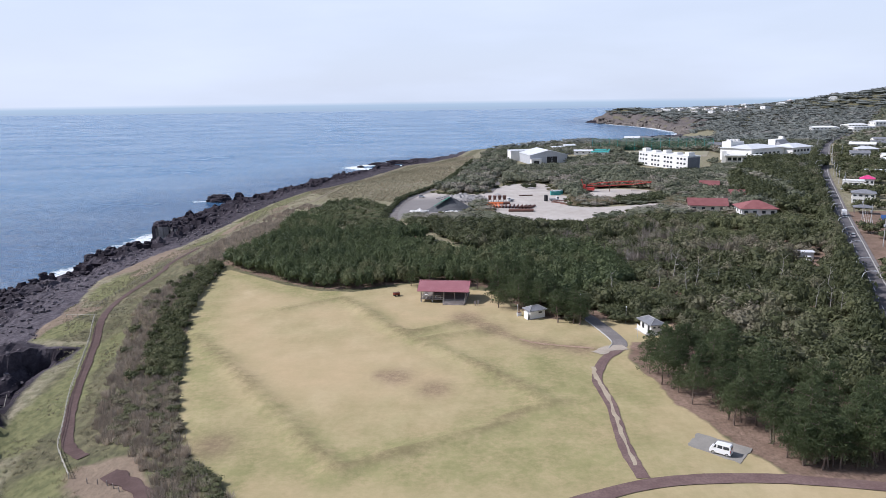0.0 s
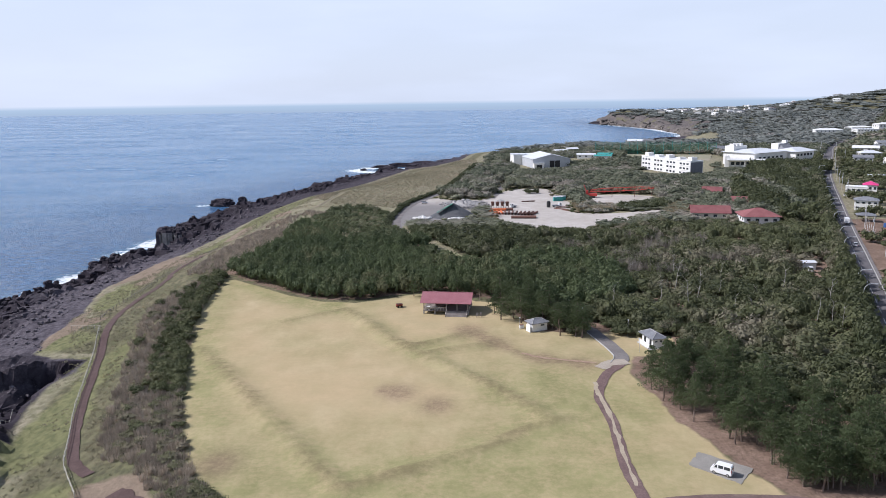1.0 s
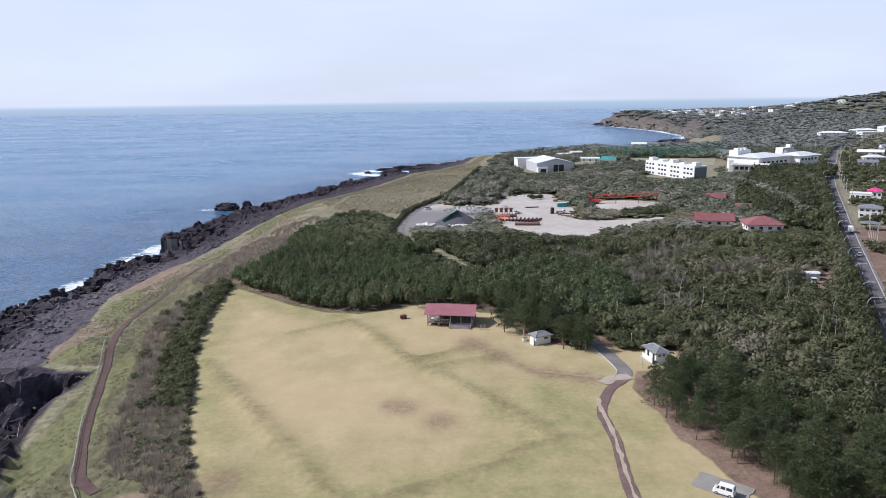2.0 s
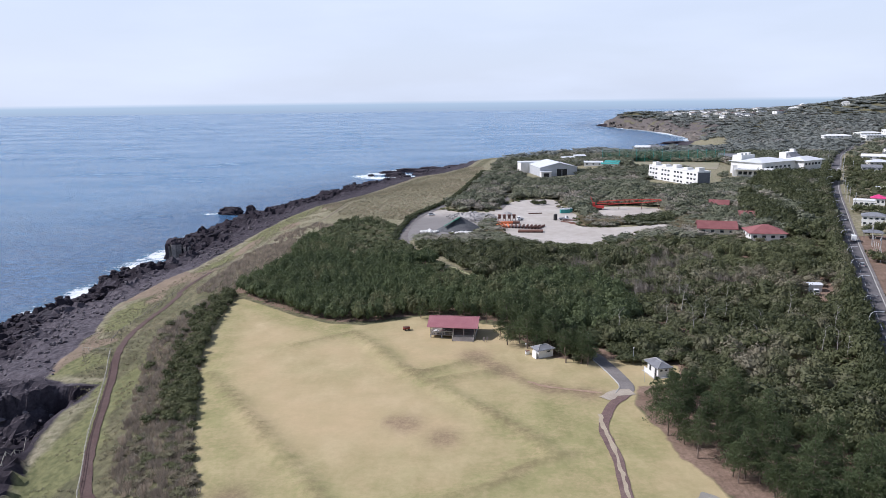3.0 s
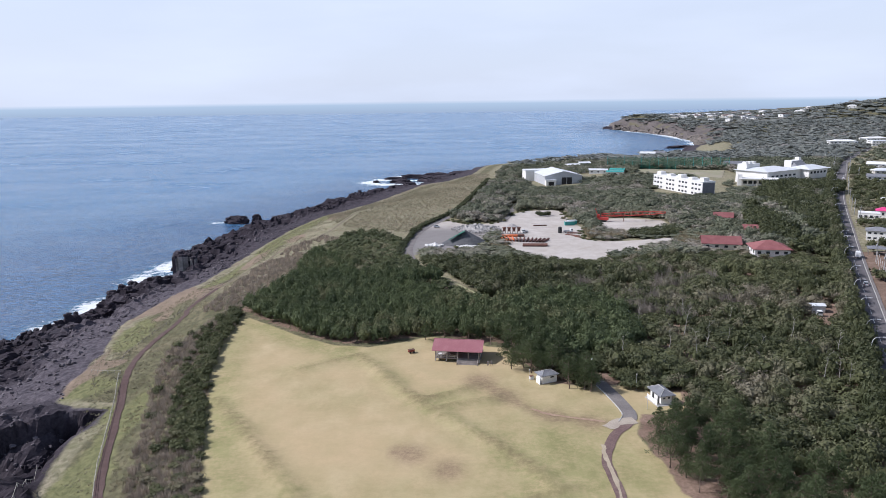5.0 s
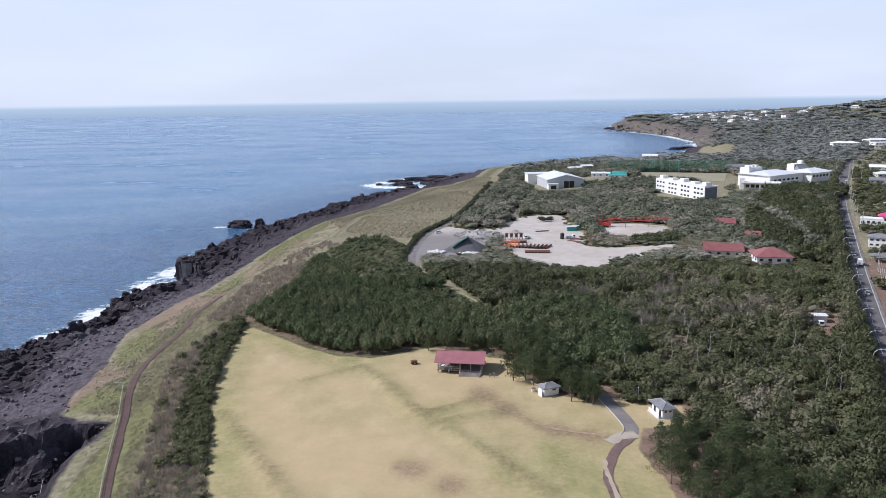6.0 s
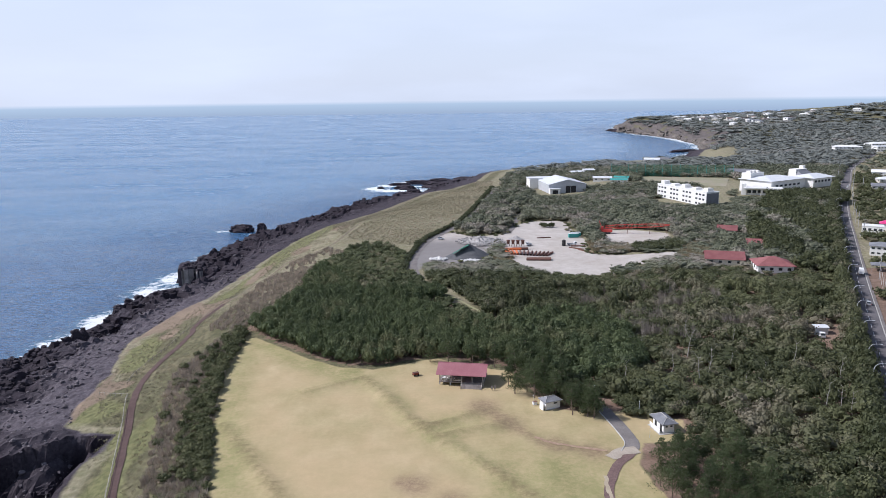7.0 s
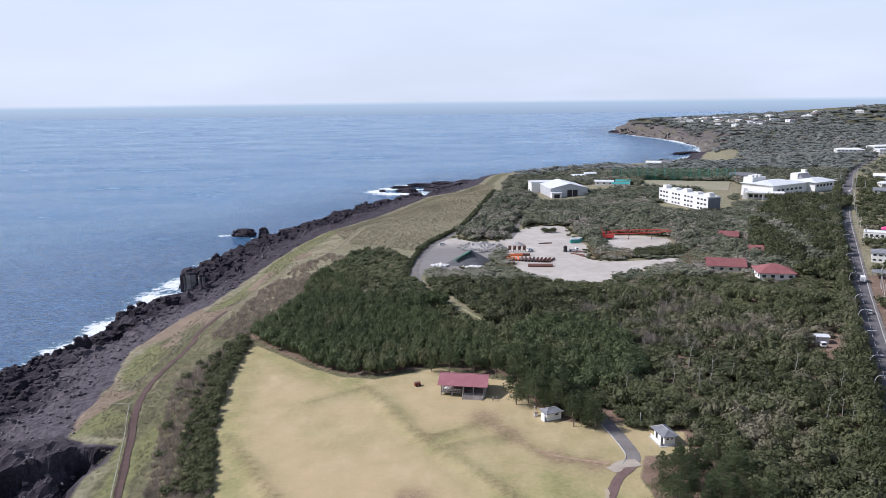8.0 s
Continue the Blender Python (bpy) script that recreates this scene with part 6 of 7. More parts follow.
van(46.2, 111.6, zp, 143, "white compact van parked on the gravel pad")


def car(x, y, yaw, label, paint, group="parked cars"):
    t = thing("car", x, y, ground_z(x, y) + 0.17, yaw, label, "car", group)
    profile_body("body", [(2.0, 0.3), (2.05, 0.62), (1.1, 0.86), (-1.9, 0.90), (-2.0, 0.35), (-1.8, 0.22), (1.8, 0.22)], 0.82, paint, t, 0.03)
    profile_body("cabin", [(1.15, 0.84), (0.45, 1.42), (-1.1, 1.45), (-1.75, 0.88)], 0.74, M_GLASS, t, 0.12)
    part("roof", a_box(-1.1, 0.42, -0.6, 0.6, 1.42, 1.47, bevel=0.02), paint, t)
    for s in (-1, 1):
        wheel_at(t, 1.25, s * 0.74, 0.3, 0.18)
        wheel_at(t, -1.25, s * 0.74, 0.3, 0.18)
        part("headlight", a_box(1.92, 2.05, s * 0.6 - 0.15, s * 0.6 + 0.15, 0.58, 0.72), M_LENS, t)
        part("tail_light", a_box(-2.02, -1.93, s * 0.62 - 0.12, s * 0.62 + 0.12, 0.62, 0.8), M_TAIL, t)
    return t


def truck(x, y, yaw, length, label, box_mat=None, box_high=2.3, lift=0.17, group="trucks"):
    t = thing("truck", x, y, ground_z(x, y) + lift, yaw, label, "truck", group)
    h = length / 2
    profile_body("cab", [(h, 0.45), (h + 0.05, 1.1), (h - 0.22, 2.05), (h - 1.5, 2.15), (h - 1.55, 0.45)], 0.9, M_CAR_WHITE, t, 0.08)
    quad_panel(t, "windscreen", [(h + 0.02, -0.75, 1.22), (h + 0.02, 0.75, 1.22), (h - 0.18, 0.7, 1.92), (h - 0.18, -0.7, 1.92)], 0.02, M_GLASS)
    for s in (-1, 1):
        quad_panel(t, "side_window", [(h - 1.2, s * 0.9, 1.25), (h - 0.15, s * 0.9, 1.25), (h - 0.3, s * 0.85, 1.9), (h - 1.2, s * 0.85, 1.9)], 0.012, M_GLASS)
        for wx in (h - 0.85, -h + 0.9):
            wheel_at(t, wx, s * 0.78, 0.36, 0.22)
    part("chassis", a_box(-h, h - 0.2, -0.4, 0.4, 0.45, 0.62), M_DARK, t)
    if box_mat:
        part("cargo_box", a_box(-h - 0.05, h - 1.65, -0.95, 0.95, 0.65, 0.65 + box_high, bevel=0.03), box_mat, t)
    else:
        part("flat_bed", a_box(-h - 0.05, h - 1.65, -0.9, 0.9, 0.62, 0.74), M_CAR_GREY, t)
        for s in (-1, 1):
            part("side_board", a_box(-h - 0.05, h - 1.65, s * 0.9 - 0.03, s * 0.9 + 0.03, 0.74, 1.1), M_CAR_GREY, t)
        part("tail_board", a_box(-h - 0.08, -h - 0.02, -0.9, 0.9, 0.74, 1.1), M_CAR_GREY, t)
    return t


# ---- coast fence ----
def fence(pts, gap, high, rails, material, label, group):
    c = curve_points(pts, gap)
    x0, y0 = c[0]
    t = thing("fence", x0, y0, ground_z(x0, y0), 0, label, "fence", group)
    z0 = ground_z(x0, y0)
    r = np.random.default_rng(3)
    prev = None
    for x, y in c:
        z = ground_z(x, y) - z0
        p = Vector((x - x0, y - y0, z))
        top = p + Vector((r.normal(0, 0.04), r.normal(0, 0.04), high))
        part("post", rod(bmesh.new(), p - Vector((0, 0, 0.4)), top, 0.085, 0.075, 7), material, t)
        if prev is not None:
            for k in rails:
                part("rail", rod(bmesh.new(), prev[0].lerp(prev[1], k), p.lerp(top, k), 0.055, 0.055, 6), material, t)
        prev = (p, top)
    return t


fence([(-62, 110), (-67.5, 118), (-70, 122), (-74.5, 133), (-79.5, 145), (-85, 160), (-89.8, 173), (-94.5, 186), (-100.2, 201)], 2.0, 1.15, (0.92, 0.5), M_PALE_WOOD, "pale weathered timber fence beside the coast path", "coast fences")
fence([(-100.5, 202.5), (-105, 204), (-111, 206)], 2.0, 1.0, (0.9,), M_PALE_WOOD, "pale timber fence across the grass", "coast fences")
fence([(-106, 214), (-107.5, 224), (-107.4, 240), (-107, 262), (-106, 288), (-104, 325)], 2.4, 1.0, (0.9,), M_OLD_WOOD, "dark timber post fence along the coast path", "coast fences")
fence([(-58, 108), (-54, 106.5), (-51, 104)], 1.7, 0.9, (), M_OLD_WOOD, "short dark timber posts beside the path", "coast fences")
fence([(-96, 150), (-92, 138), (-88, 126)], 3.0, 1.0, (0.9,), M_PALE_WOOD, "thin pale fence on the grass slope", "coast fences")

# reed and grass tufts on the coast slope
rng = np.random.default_rng(31)
tuft = [twig_bush(s + 20, 18, 0.016) for s in range(4)]
SLOPE = [(-60, 100), (-72, 128), (-98, 196), (-104, 230), (-103, 290), (-98, 360), (-84, 413), (-78, 464), (-57, 555), (-10, 680), (20, 760), (28, 690), (0, 520), (-26, 430), (-40, 420), (-65, 428), (-84, 395), (-92, 350), (-93, 300), (-90, 262),
         (-94, 217), (-86, 184), (-74, 150), (-62, 118)]
x, y = scatter(rng, SLOPE, 1.75, lambda x, y: (line_distance(x, y, COAST_PATH) > 2.4) & (line_distance(x, y, TRACK) > 4) & (vnoise(x / 16, y / 16, 95) > -0.3))
n = len(x)
plant_mesh("dry_grass", rng, tuft, x, y, rng.uniform(1.2, 2.2, n), rng.uniform(0.3, 0.75, n), M_REED, rng.uniform(0, 1, n), "dry straw-coloured grass tufts on the slope", "grass")
GRASSY = [(-124, 300), (-62, 110), (-74, 100), (-84, 126), (-100, 160), (-97, 186), (-116, 192), (-122, 215)]
x, y = scatter(rng, GRASSY, 1.25, lambda x, y: (signed(x, y, EDGE) > 1) & (line_distance(x, y, COAST_PATH) > 2.0) & (vnoise(x / 12, y / 12, 96) > -0.4))
n = len(x)
M_GREEN = foliage("rough_grass", (0.13, 0.145, 0.07), (0.22, 0.205, 0.115), (0.26, 0.22, 0.14), 0.8)
plant_mesh("rough_grass", rng, tuft, x, y, rng.uniform(1.0, 1.8, n), rng.uniform(0.15, 0.4, n), M_GREEN, rng.uniform(0, 1, n), "rough green grass on the cliff top", "grass")
# hedge along the track and reed patch in the lot
hx = curve_points([(-29, 352), (-29, 374), (-22, 436), (0, 506), (21, 638), (31, 699)], 2.2)
plant_mesh("track_hedge", rng, bush, hx[:, 0] + rng.normal(0, 0.5, len(hx)), hx[:, 1], rng.uniform(3, 4.4, len(hx)), rng.uniform(1.8, 3.0, len(hx)), M_SCRUB, rng.uniform(0, 0.3, len(hx)), "dark hedge along the service track", "hedge")
x, y = scatter(rng, [(76, 428), (84, 424), (90, 413), (98, 409), (98, 396), (84, 393), (75, 396), (74, 410)], 1.8)
n = len(x)
plant_mesh("reed_patch", rng, [twig_bush(s + 40, 90, 0.032) for s in range(3)], x, y, rng.uniform(2, 3.4, n), rng.uniform(2.2, 3.6, n), M_REED, rng.uniform(0, 1, n), "tall dry reeds at the edge of the yard", "reeds")
x, y = scatter(rng, [(114, 376), (123, 392), (128, 416), (132, 432), (146, 420), (134, 372), (118, 366)], 2.0)
n = len(x)
plant_mesh("reed_patch", rng, [twig_bush(s + 44, 90, 0.032) for s in range(3)], x, y, rng.uniform(2, 3.4, n), rng.uniform(1.8, 3.0, n), M_REED, rng.uniform(0, 1, n), "tall dry reeds beside the yard", "reeds")
x, y = scatter(rng, [(11, 368), (30, 362), (27, 380), (24, 410), (23, 430), (20.5, 428), (18.5, 404), (14, 380)], 1.7)
n = len(x)
plant_mesh("reed_patch", rng, [twig_bush(s + 48, 70, 0.03) for s in range(3)], x, y, rng.uniform(1.6, 2.6, n), rng.uniform(0.8, 1.8, n), M_REED, rng.uniform(0, 1, n), "dry weeds on the bank between the yard halves", "reeds")
x, y = scatter(rng, [(97, 392), (118, 392), (124, 400), (126, 414), (112, 411), (98, 406)], 2.8)
x, y = np.append(x, [55, 58, 61, 77, 81, 80, 84, 78, 84, 88]), np.append(y, [478, 476, 478, 446, 455, 464, 438, 474, 448, 462])
n = len(x)
plant_mesh("yard_bushes", rng, bush, x, y, rng.uniform(4, 6, n), rng.uniform(3, 4.6, n), M_SCRUB, rng.uniform(0, 0.4, n), "dark bushes standing in the yard", "shrubs")


x, y = scatter(rng, [(50, 250), (100, 236), (108, 300), (70, 312), (46, 285)], 3.6, lambda x, y: vnoise(x / 11, y / 11, 98) > -0.1)
n = len(x)
o = plant_mesh("bare_scrub", rng, [twig_bush(s + 52, 120, 0.014) for s in range(4)], x, y, rng.uniform(3.5, 5.5, n), rng.uniform(4.0, 7.2, n), M_GREYTWIG, rng.uniform(0, 1, n), "leafless grey-brown trees among the scrub", "trees")
edge = curve_points([tuple(q) for q in LOT] + [LOT[0]], 3.0)
edge = edge[(vnoise(edge[:, 0] / 11, edge[:, 1] / 11, 99) > -0.25) & (edge[:, 0] > -10)]
n = len(edge)
plant_mesh("border_weeds", rng, bush, edge[:, 0] + rng.normal(0, 1.6, n), edge[:, 1] + rng.normal(0, 1.6, n), rng.uniform(1.8, 4, n), rng.uniform(0.7, 2.0, n), M_BELT, rng.uniform(0, 1, n), "weedy bushes along the edge of the yard", "shrubs")

# ---- storage yard ----
def lattice(a, b, w0, w1, name, label):
    """A four-chord lattice boom from a to b."""
    a, b = Vector(a), Vector(b)
    d = (b - a).normalized()
    s = d.cross(Vector((0, 0, 1))).normalized()
    u = s.cross(d)
    t = thing(name, *a, 0, label, "crane boom")
    N = 18
    ring = []
    for i in range(N + 1):
        k = i / N
        w = (w0 + (w1 - w0) * k) * min(1, 0.35 + 3 * k, 0.35 + 3 * (1 - k)) / 2
        c = (b - a) * k
        ring.append([c + s * (sx_ * w) + u * (sz * w) for sx_, sz in ((-1, -1), (1, -1), (1, 1), (-1, 1))])
    for q in range(4):
        bm = bmesh.new()
        for i in range(N):
            rod(bm, ring[i][q], ring[i + 1][q], 0.1, 0.1, 6)
        part("chord", bm, M_CRANE, t)
    for i in range(N):
        for q in range(4):
            bm = bmesh.new()
            rod(bm, ring[i][q], ring[i + 1][(q + 1) % 4], 0.05, 0.05, 5)
            part("brace", bm, M_CRANE, t)
    return t


lattice((91, 451.5, 4.6), (128, 440.5, 7.4), 2.4, 1.7, "crane_boom", "long red lattice crane boom laid on supports")
t = thing("crawler_crane", 91, 452, ground_z(91, 452), -15, "red crawler crane standing at the foot of the boom", "crane")
part("deck", a_box(-3.2, 4.5, -1.6, 1.6, 1.2, 2.9, bevel=0.06), M_CRANE, t)
part("cab", a_box(-2.6, -0.9, -1.7, -0.3, 2.9, 4.8, bevel=0.06), M_CRANE, t)
part("counterweight", a_box(-4.4, -3.2, -1.5, 1.5, 1.4, 3.6, bevel=0.05), M_CRANE, t)
for k in (-1, 1):
    part("mast", rod(bmesh.new(), (-1.8, k * 1.0, 2.8), (-3.8, k * 0.4, 8.2), 0.16, 0.12), M_CRANE, t)
    part("track", a_box(-3.4, 3.4, k * 1.5 - 0.4, k * 1.5 + 0.4, 0, 1.1, bevel=0.12), M_DARK, t)
for u in (0.35, 0.7, 0.96):
    bx, by = 91 + 37 * u, 451.5 - 11 * u
    t = thing("boom_trestle", bx, by, ground_z(bx, by), -16, "steel trestle under the crane boom", "trestle", "trestles under the boom")
    zt = 4.6 + 2.8 * u - 1.0 - ground_z(bx, by)
    part("top", a_box(-0.3, 0.3, -1.3, 1.3, zt - 0.25, zt), M_RUST, t)
    for k in (-1, 1):
        part("leg", rod(bmesh.new(), (0, k * 1.3, 0), (0, k * 0.9, zt - 0.2), 0.12), M_RUST, t)


def pipe(x, y, yaw, L, r, material, label, group, z=0.0):
    t = thing("steel_pipe", x, y, ground_z(x, y) + z, yaw, label, "pipe", group)
    bm = bmesh.new()
    n = 14
    for k, rr in ((0, r), (1, r * 0.88)):
        for e in (-L / 2, L / 2):
            for i in range(n):
                a = 6.283 * i / n
                bm.verts.new((e, rr * math.cos(a), r + rr * math.sin(a)))
    bm.verts.ensure_lookup_table()
    V = bm.verts
    for i in range(n):
        j = (i + 1) % n
        bm.faces.new((V[i], V[j], V[n + j], V[n + i]))
        bm.faces.new((V[2 * n + j], V[2 * n + i], V[3 * n + i], V[3 * n + j]))
        bm.faces.new((V[j], V[i], V[2 * n + i], V[2 * n + j]))
        bm.faces.new((V[n + i], V[n + j], V[3 * n + j], V[3 * n + i]))
    part("tube", bm, material, t)
    return t


for i in range(13):
    u = i / 12
    px, py = 25.5 + 23.5 * u, 396 - 5 * u
    m = M_ORANGE if i < 4 else M_RUST
    pipe(px, py, 100 - 3 * i, 9.5, 0.56, m, "orange painted steel pipe on the yard" if i < 4 else "rust-brown steel pipe on the yard", "pipes in the yard")
for i in range(3):
    pipe(41.5 + 0.2 * i, 376.5 + 1.3 * i, -2, 13, 0.6, M_RUST, "long rusty steel pile lying in the yard", "piles in the yard")
for i, (px, py) in enumerate([(27, 404), (31, 405)]):
    pipe(px + 3, py, 0, 9, 0.7, M_RUST if i else M_ORANGE, "rusty steel pipe behind the row", "pipes in the yard")


def silo(x, y):
    t = thing("concrete_mixer", x, y, ground_z(x, y), 0, "dark rusty hopper standing in the yard", "hopper", "hoppers in the yard")
    part("hopper", rod(bmesh.new(), (0, 0, 1.2), (0, 0, 3.3), 0.4, 1.05, 12), M_RUST, t)
    part("rim", rod(bmesh.new(), (0, 0, 3.3), (0, 0, 3.7), 1.05, 1.05, 12), M_RUST, t)
    for a in range(4):
        c, s = math.cos(a * 1.571 + 0.78), math.sin(a * 1.571 + 0.78)
        part("leg", rod(bmesh.new(), (c * 1.1, s * 1.1, 0), (c * 0.9, s * 0.9, 3.3), 0.09), M_RUST, t)


for i in range(4):
    silo(27.8 + 2.8 * i, 416 - 0.2 * i)


def heap(name, x, y, rx, ry, h, material, label, seed, lumps=0.0, n=26):
    """A tipped heap with an uneven skirt."""
    V, F = [], []
    for i in range(n + 1):
        u = i / n
        for k in range(36):
            a = 6.283 * k / 36
            w = 1 + 0.16 * noise.noise((math.cos(a) * 1.3, math.sin(a) * 1.3, seed))
            px, py = rx * u * w * math.cos(a), ry * u * w * math.sin(a)
            z = h * max(0.0, 1 - u) ** 1.05 + (lumps * noise.noise((px * 0.7, py * 0.7, seed)) + 0.12 * noise.noise((px * 2, py * 2, seed))) * min(1, 4 * (1 - u))
            V.append((px, py, z - 0.4 * u))
    for i in range(n):
        for k in range(36):
            j = (k + 1) % 36
            F.append((i * 36 + k, (i + 1) * 36 + k, (i + 1) * 36 + j, i * 36 + j))
    me = raw_mesh(name, V, F, not lumps)
    me.materials.append(material)
    ob = new(name, me)
    ob.matrix_world = pose(x, y, ground_z(x, y), 0, 0, 0)
    return tagged(ob, label, "heap", "heaps in the yard")


heap("stone_mound", 5, 388, 14, 11, 7.2, M_CHIP, "dark grey conical heap of crushed stone", 1)
bm = bmesh.new()
rows = []
for i in range(9):
    u = i / 8
    rows.append([bm.verts.new((-0.6 - 8.6 * u + 0.2 * noise.noise((i, k, 0)), -3.0 - 2.2 * u + (k / 6) * (4.2 - 1.5 * u) - 1.2, 7.1 - 4.35 * u - 0.35 * abs(k / 6 - 0.45) * 2 + 0.25 * noise.noise((i * 0.8, k * 0.8, 2)) + 0.35)) for k in range(7)])
for i in range(8):
    for k in range(6):
        bm.faces.new((rows[i][k], rows[i + 1][k], rows[i + 1][k + 1], rows[i][k + 1]))
bmesh.ops.solidify(bm, geom=bm.faces[:], thickness=0.06)
t = part("tarpaulin", bm, M_TARP, None, shade=True)
t.matrix_world = pose(5, 388, ground_z(5, 388), 0, 0, 0)
tagged(t, "green tarpaulin draped over the stone heap", "tarpaulin")
heap("rubble_mound", 12, 428, 15, 12, 3.6, M_RUBBLE, "broad heap of grey broken concrete", 2, 1.5)
heap("rubble_mound", -12, 381, 4.6, 3.0, 1.9, M_RUBBLE_W, "small heap of white rubble", 3, 0.9)
heap("rubble_mound", 5.5, 376.5, 6.0, 2.0, 1.5, M_RUBBLE_W, "low heap of pale rubble", 4, 0.9)
heap("gravel_mound", 33.5, 436, 6, 5, 2.4, M_RUBBLE, "pale gravel heap at the back of the yard", 5, 0.3)
rng = np.random.default_rng(41)
for nm, cx, cy, rx, ry, cnt, mt in (("rubble_lumps", 12, 426, 15, 12, 320, M_RUBBLE), ("rubble_lumps", -12, 380.5, 5, 3.4, 130, M_RUBBLE_W), ("rubble_lumps", 5.5, 376, 7, 2.4, 120, M_RUBBLE_W)):
    a, r = rng.uniform(0, 6.28, cnt), np.sqrt(rng.uniform(0, 1, cnt))
    x, y = cx + rx * r * np.cos(a), cy + ry * r * np.sin(a)
    sz = rng.uniform(0.5, 1.5, cnt)
    o = plant_mesh(nm, rng, stone_kinds, x, y, sz, sz, mt, 0 * x, "broken lumps on the rubble heap" if mt == M_RUBBLE else "white broken lumps on the heap", "rubble", -0.9 if mt == M_RUBBLE else -0.3)
for i, (px, py, yaw) in enumerate([(69.5, 441, 5), (71.5, 444.5, 5)]):
    t = thing("container", px, py, ground_z(px, py), yaw, "teal painted steel container in the yard", "container", "containers in the yard")
    part("body", a_box(-3.0, 3.0, -1.1, 1.1, 0.1, 2.5, bevel=0.04), M_TEAL, t)
    for k in range(11):
        part("rib", a_box(-2.8 + 0.56 * k - 0.06, -2.8 + 0.56 * k + 0.06, -1.15, -1.1, 0.25, 2.4), M_TEAL, t)
    part("roof", a_box(-3.05, 3.05, -1.15, 1.15, 2.5, 2.56), M_PALE_ROOF, t)
t = thing("water_tank", 60, 415, ground_z(60, 415), 0, "black upright tank in the yard", "tank")
part("body", rod(bmesh.new(), (0, 0, 0), (0, 0, 3.2), 1.1, 1.1, 20), M_DARK, t)
part("lid", rod(bmesh.new(), (0, 0, 3.2), (0, 0, 3.6), 1.1, 0.5, 20), M_DARK, t)
truck(65, 416.5, 10, 5.4, "white flat-bed truck parked in the yard", None, lift=0.0)
truck(40, 417.5, 200, 3.6, "small white flat-bed truck parked in the yard", None, lift=0.0)
car(-12.4, 437, 25, "white car parked beside the service track", M_CAR_WHITE)
for i, (px, py, yaw, L) in enumerate([(66, 407, -40, 9), (69, 401, -55, 8), (72, 396, -50, 7), (68, 413, 0, 8), (50, 440, 15, 6), (53, 441, 5, 5)]):
    t = thing("steel_beam", px, py, ground_z(px, py), yaw, "rust-red steel beams stacked on the ground", "beam", "beams in the yard")
    for k in range(2):
        part("beam", a_box(-L / 2, L / 2, -0.5 + 0.55 * k, -0.1 + 0.55 * k, 0.0, 0.55, bevel=0.02), M_RUST, t)


# ---- houses ----
def house(name, x, y, yaw, hx, hy, wall, rise, wall_m, roof_m, label, kind="gable", over=0.5, windows=3, group="", storeys=1, category="house", flat=0.35):
    t = thing(name, x, y, ground_z(x, y), yaw, label, category, group)
    part("wall", a_box(-hx, hx, -hy, hy, -1.0, wall), wall_m, t)
    if kind == "hip":
        part("roof", hip_roof(bmesh.new(), hx + over, hy + over, wall + 0.1, rise, max(0.1, hx - hy)), roof_m, t)
    elif kind == "gable":
        v = [(-hx - over, -hy - over, wall), (hx + over, -hy - over, wall), (hx + over, 0, wall + rise), (-hx - over, 0, wall + rise), (-hx - over, hy + over, wall), (hx + over, hy + over, wall)]
        lowv = [(a, b, c - 0.2) for a, b, c in v]
        part("roof", solid(bmesh.new(), v + lowv, [(0, 1, 2, 3), (3, 2, 5, 4), (6, 9, 8, 7), (9, 10, 11, 8), (0, 6, 7, 1), (4, 5, 11, 10), (0, 3, 9, 6), (3, 4, 10, 9), (1, 7, 8, 2), (2, 8, 11, 5)]), roof_m, t)
        for s in (-1, 1):
            part("gable", solid(bmesh.new(), [(s * hx, -hy, wall - 0.05), (s * hx, hy, wall - 0.05), (s * hx, 0, wall + rise * 0.86), (s * (hx - 0.2), -hy, wall - 0.05), (s * (hx - 0.2), hy, wall - 0.05), (s * (hx - 0.2), 0, wall + rise * 0.86)],
                                [(0, 1, 2), (5, 4, 3), (0, 3, 4, 1), (1, 4, 5, 2), (2, 5, 3, 0)]), wall_m, t)
    else:
        part("roof", a_box(-hx - 0.15, hx + 0.15, -hy - 0.15, hy + 0.15, wall, wall + flat), roof_m, t)
    fl = wall / storeys
    for s in range(storeys):
        z0 = s * fl + fl * 0.34
        for face in (0, 1):
            L = hx if face == 0 else hy
            n = windows if face == 0 else max(1, int(windows * hy / hx))
            for k in range(n):
                c = -L + 2 * L * (k + 0.5) / n
                w = min(0.9, 0.62 * L / n)
                if face == 0:
                    f = part("window", a_box(c - w, c + w, -hy - 0.05, -hy, z0, z0 + fl * 0.42), M_WHITE, t)
                    part("pane", a_box(c - w + 0.08, c + w - 0.08, -hy - 0.075, -hy - 0.045, z0 + 0.08, z0 + fl * 0.42 - 0.08), M_GLASS, f)
                else:
                    f = part("window", a_box(-hx - 0.05, -hx, c - w, c + w, z0, z0 + fl * 0.42), M_WHITE, t)
                    part("pane", a_box(-hx - 0.075, -hx - 0.045, c - w + 0.08, c + w - 0.08, z0 + 0.08, z0 + fl * 0.42 - 0.08), M_GLASS, f)
    return t


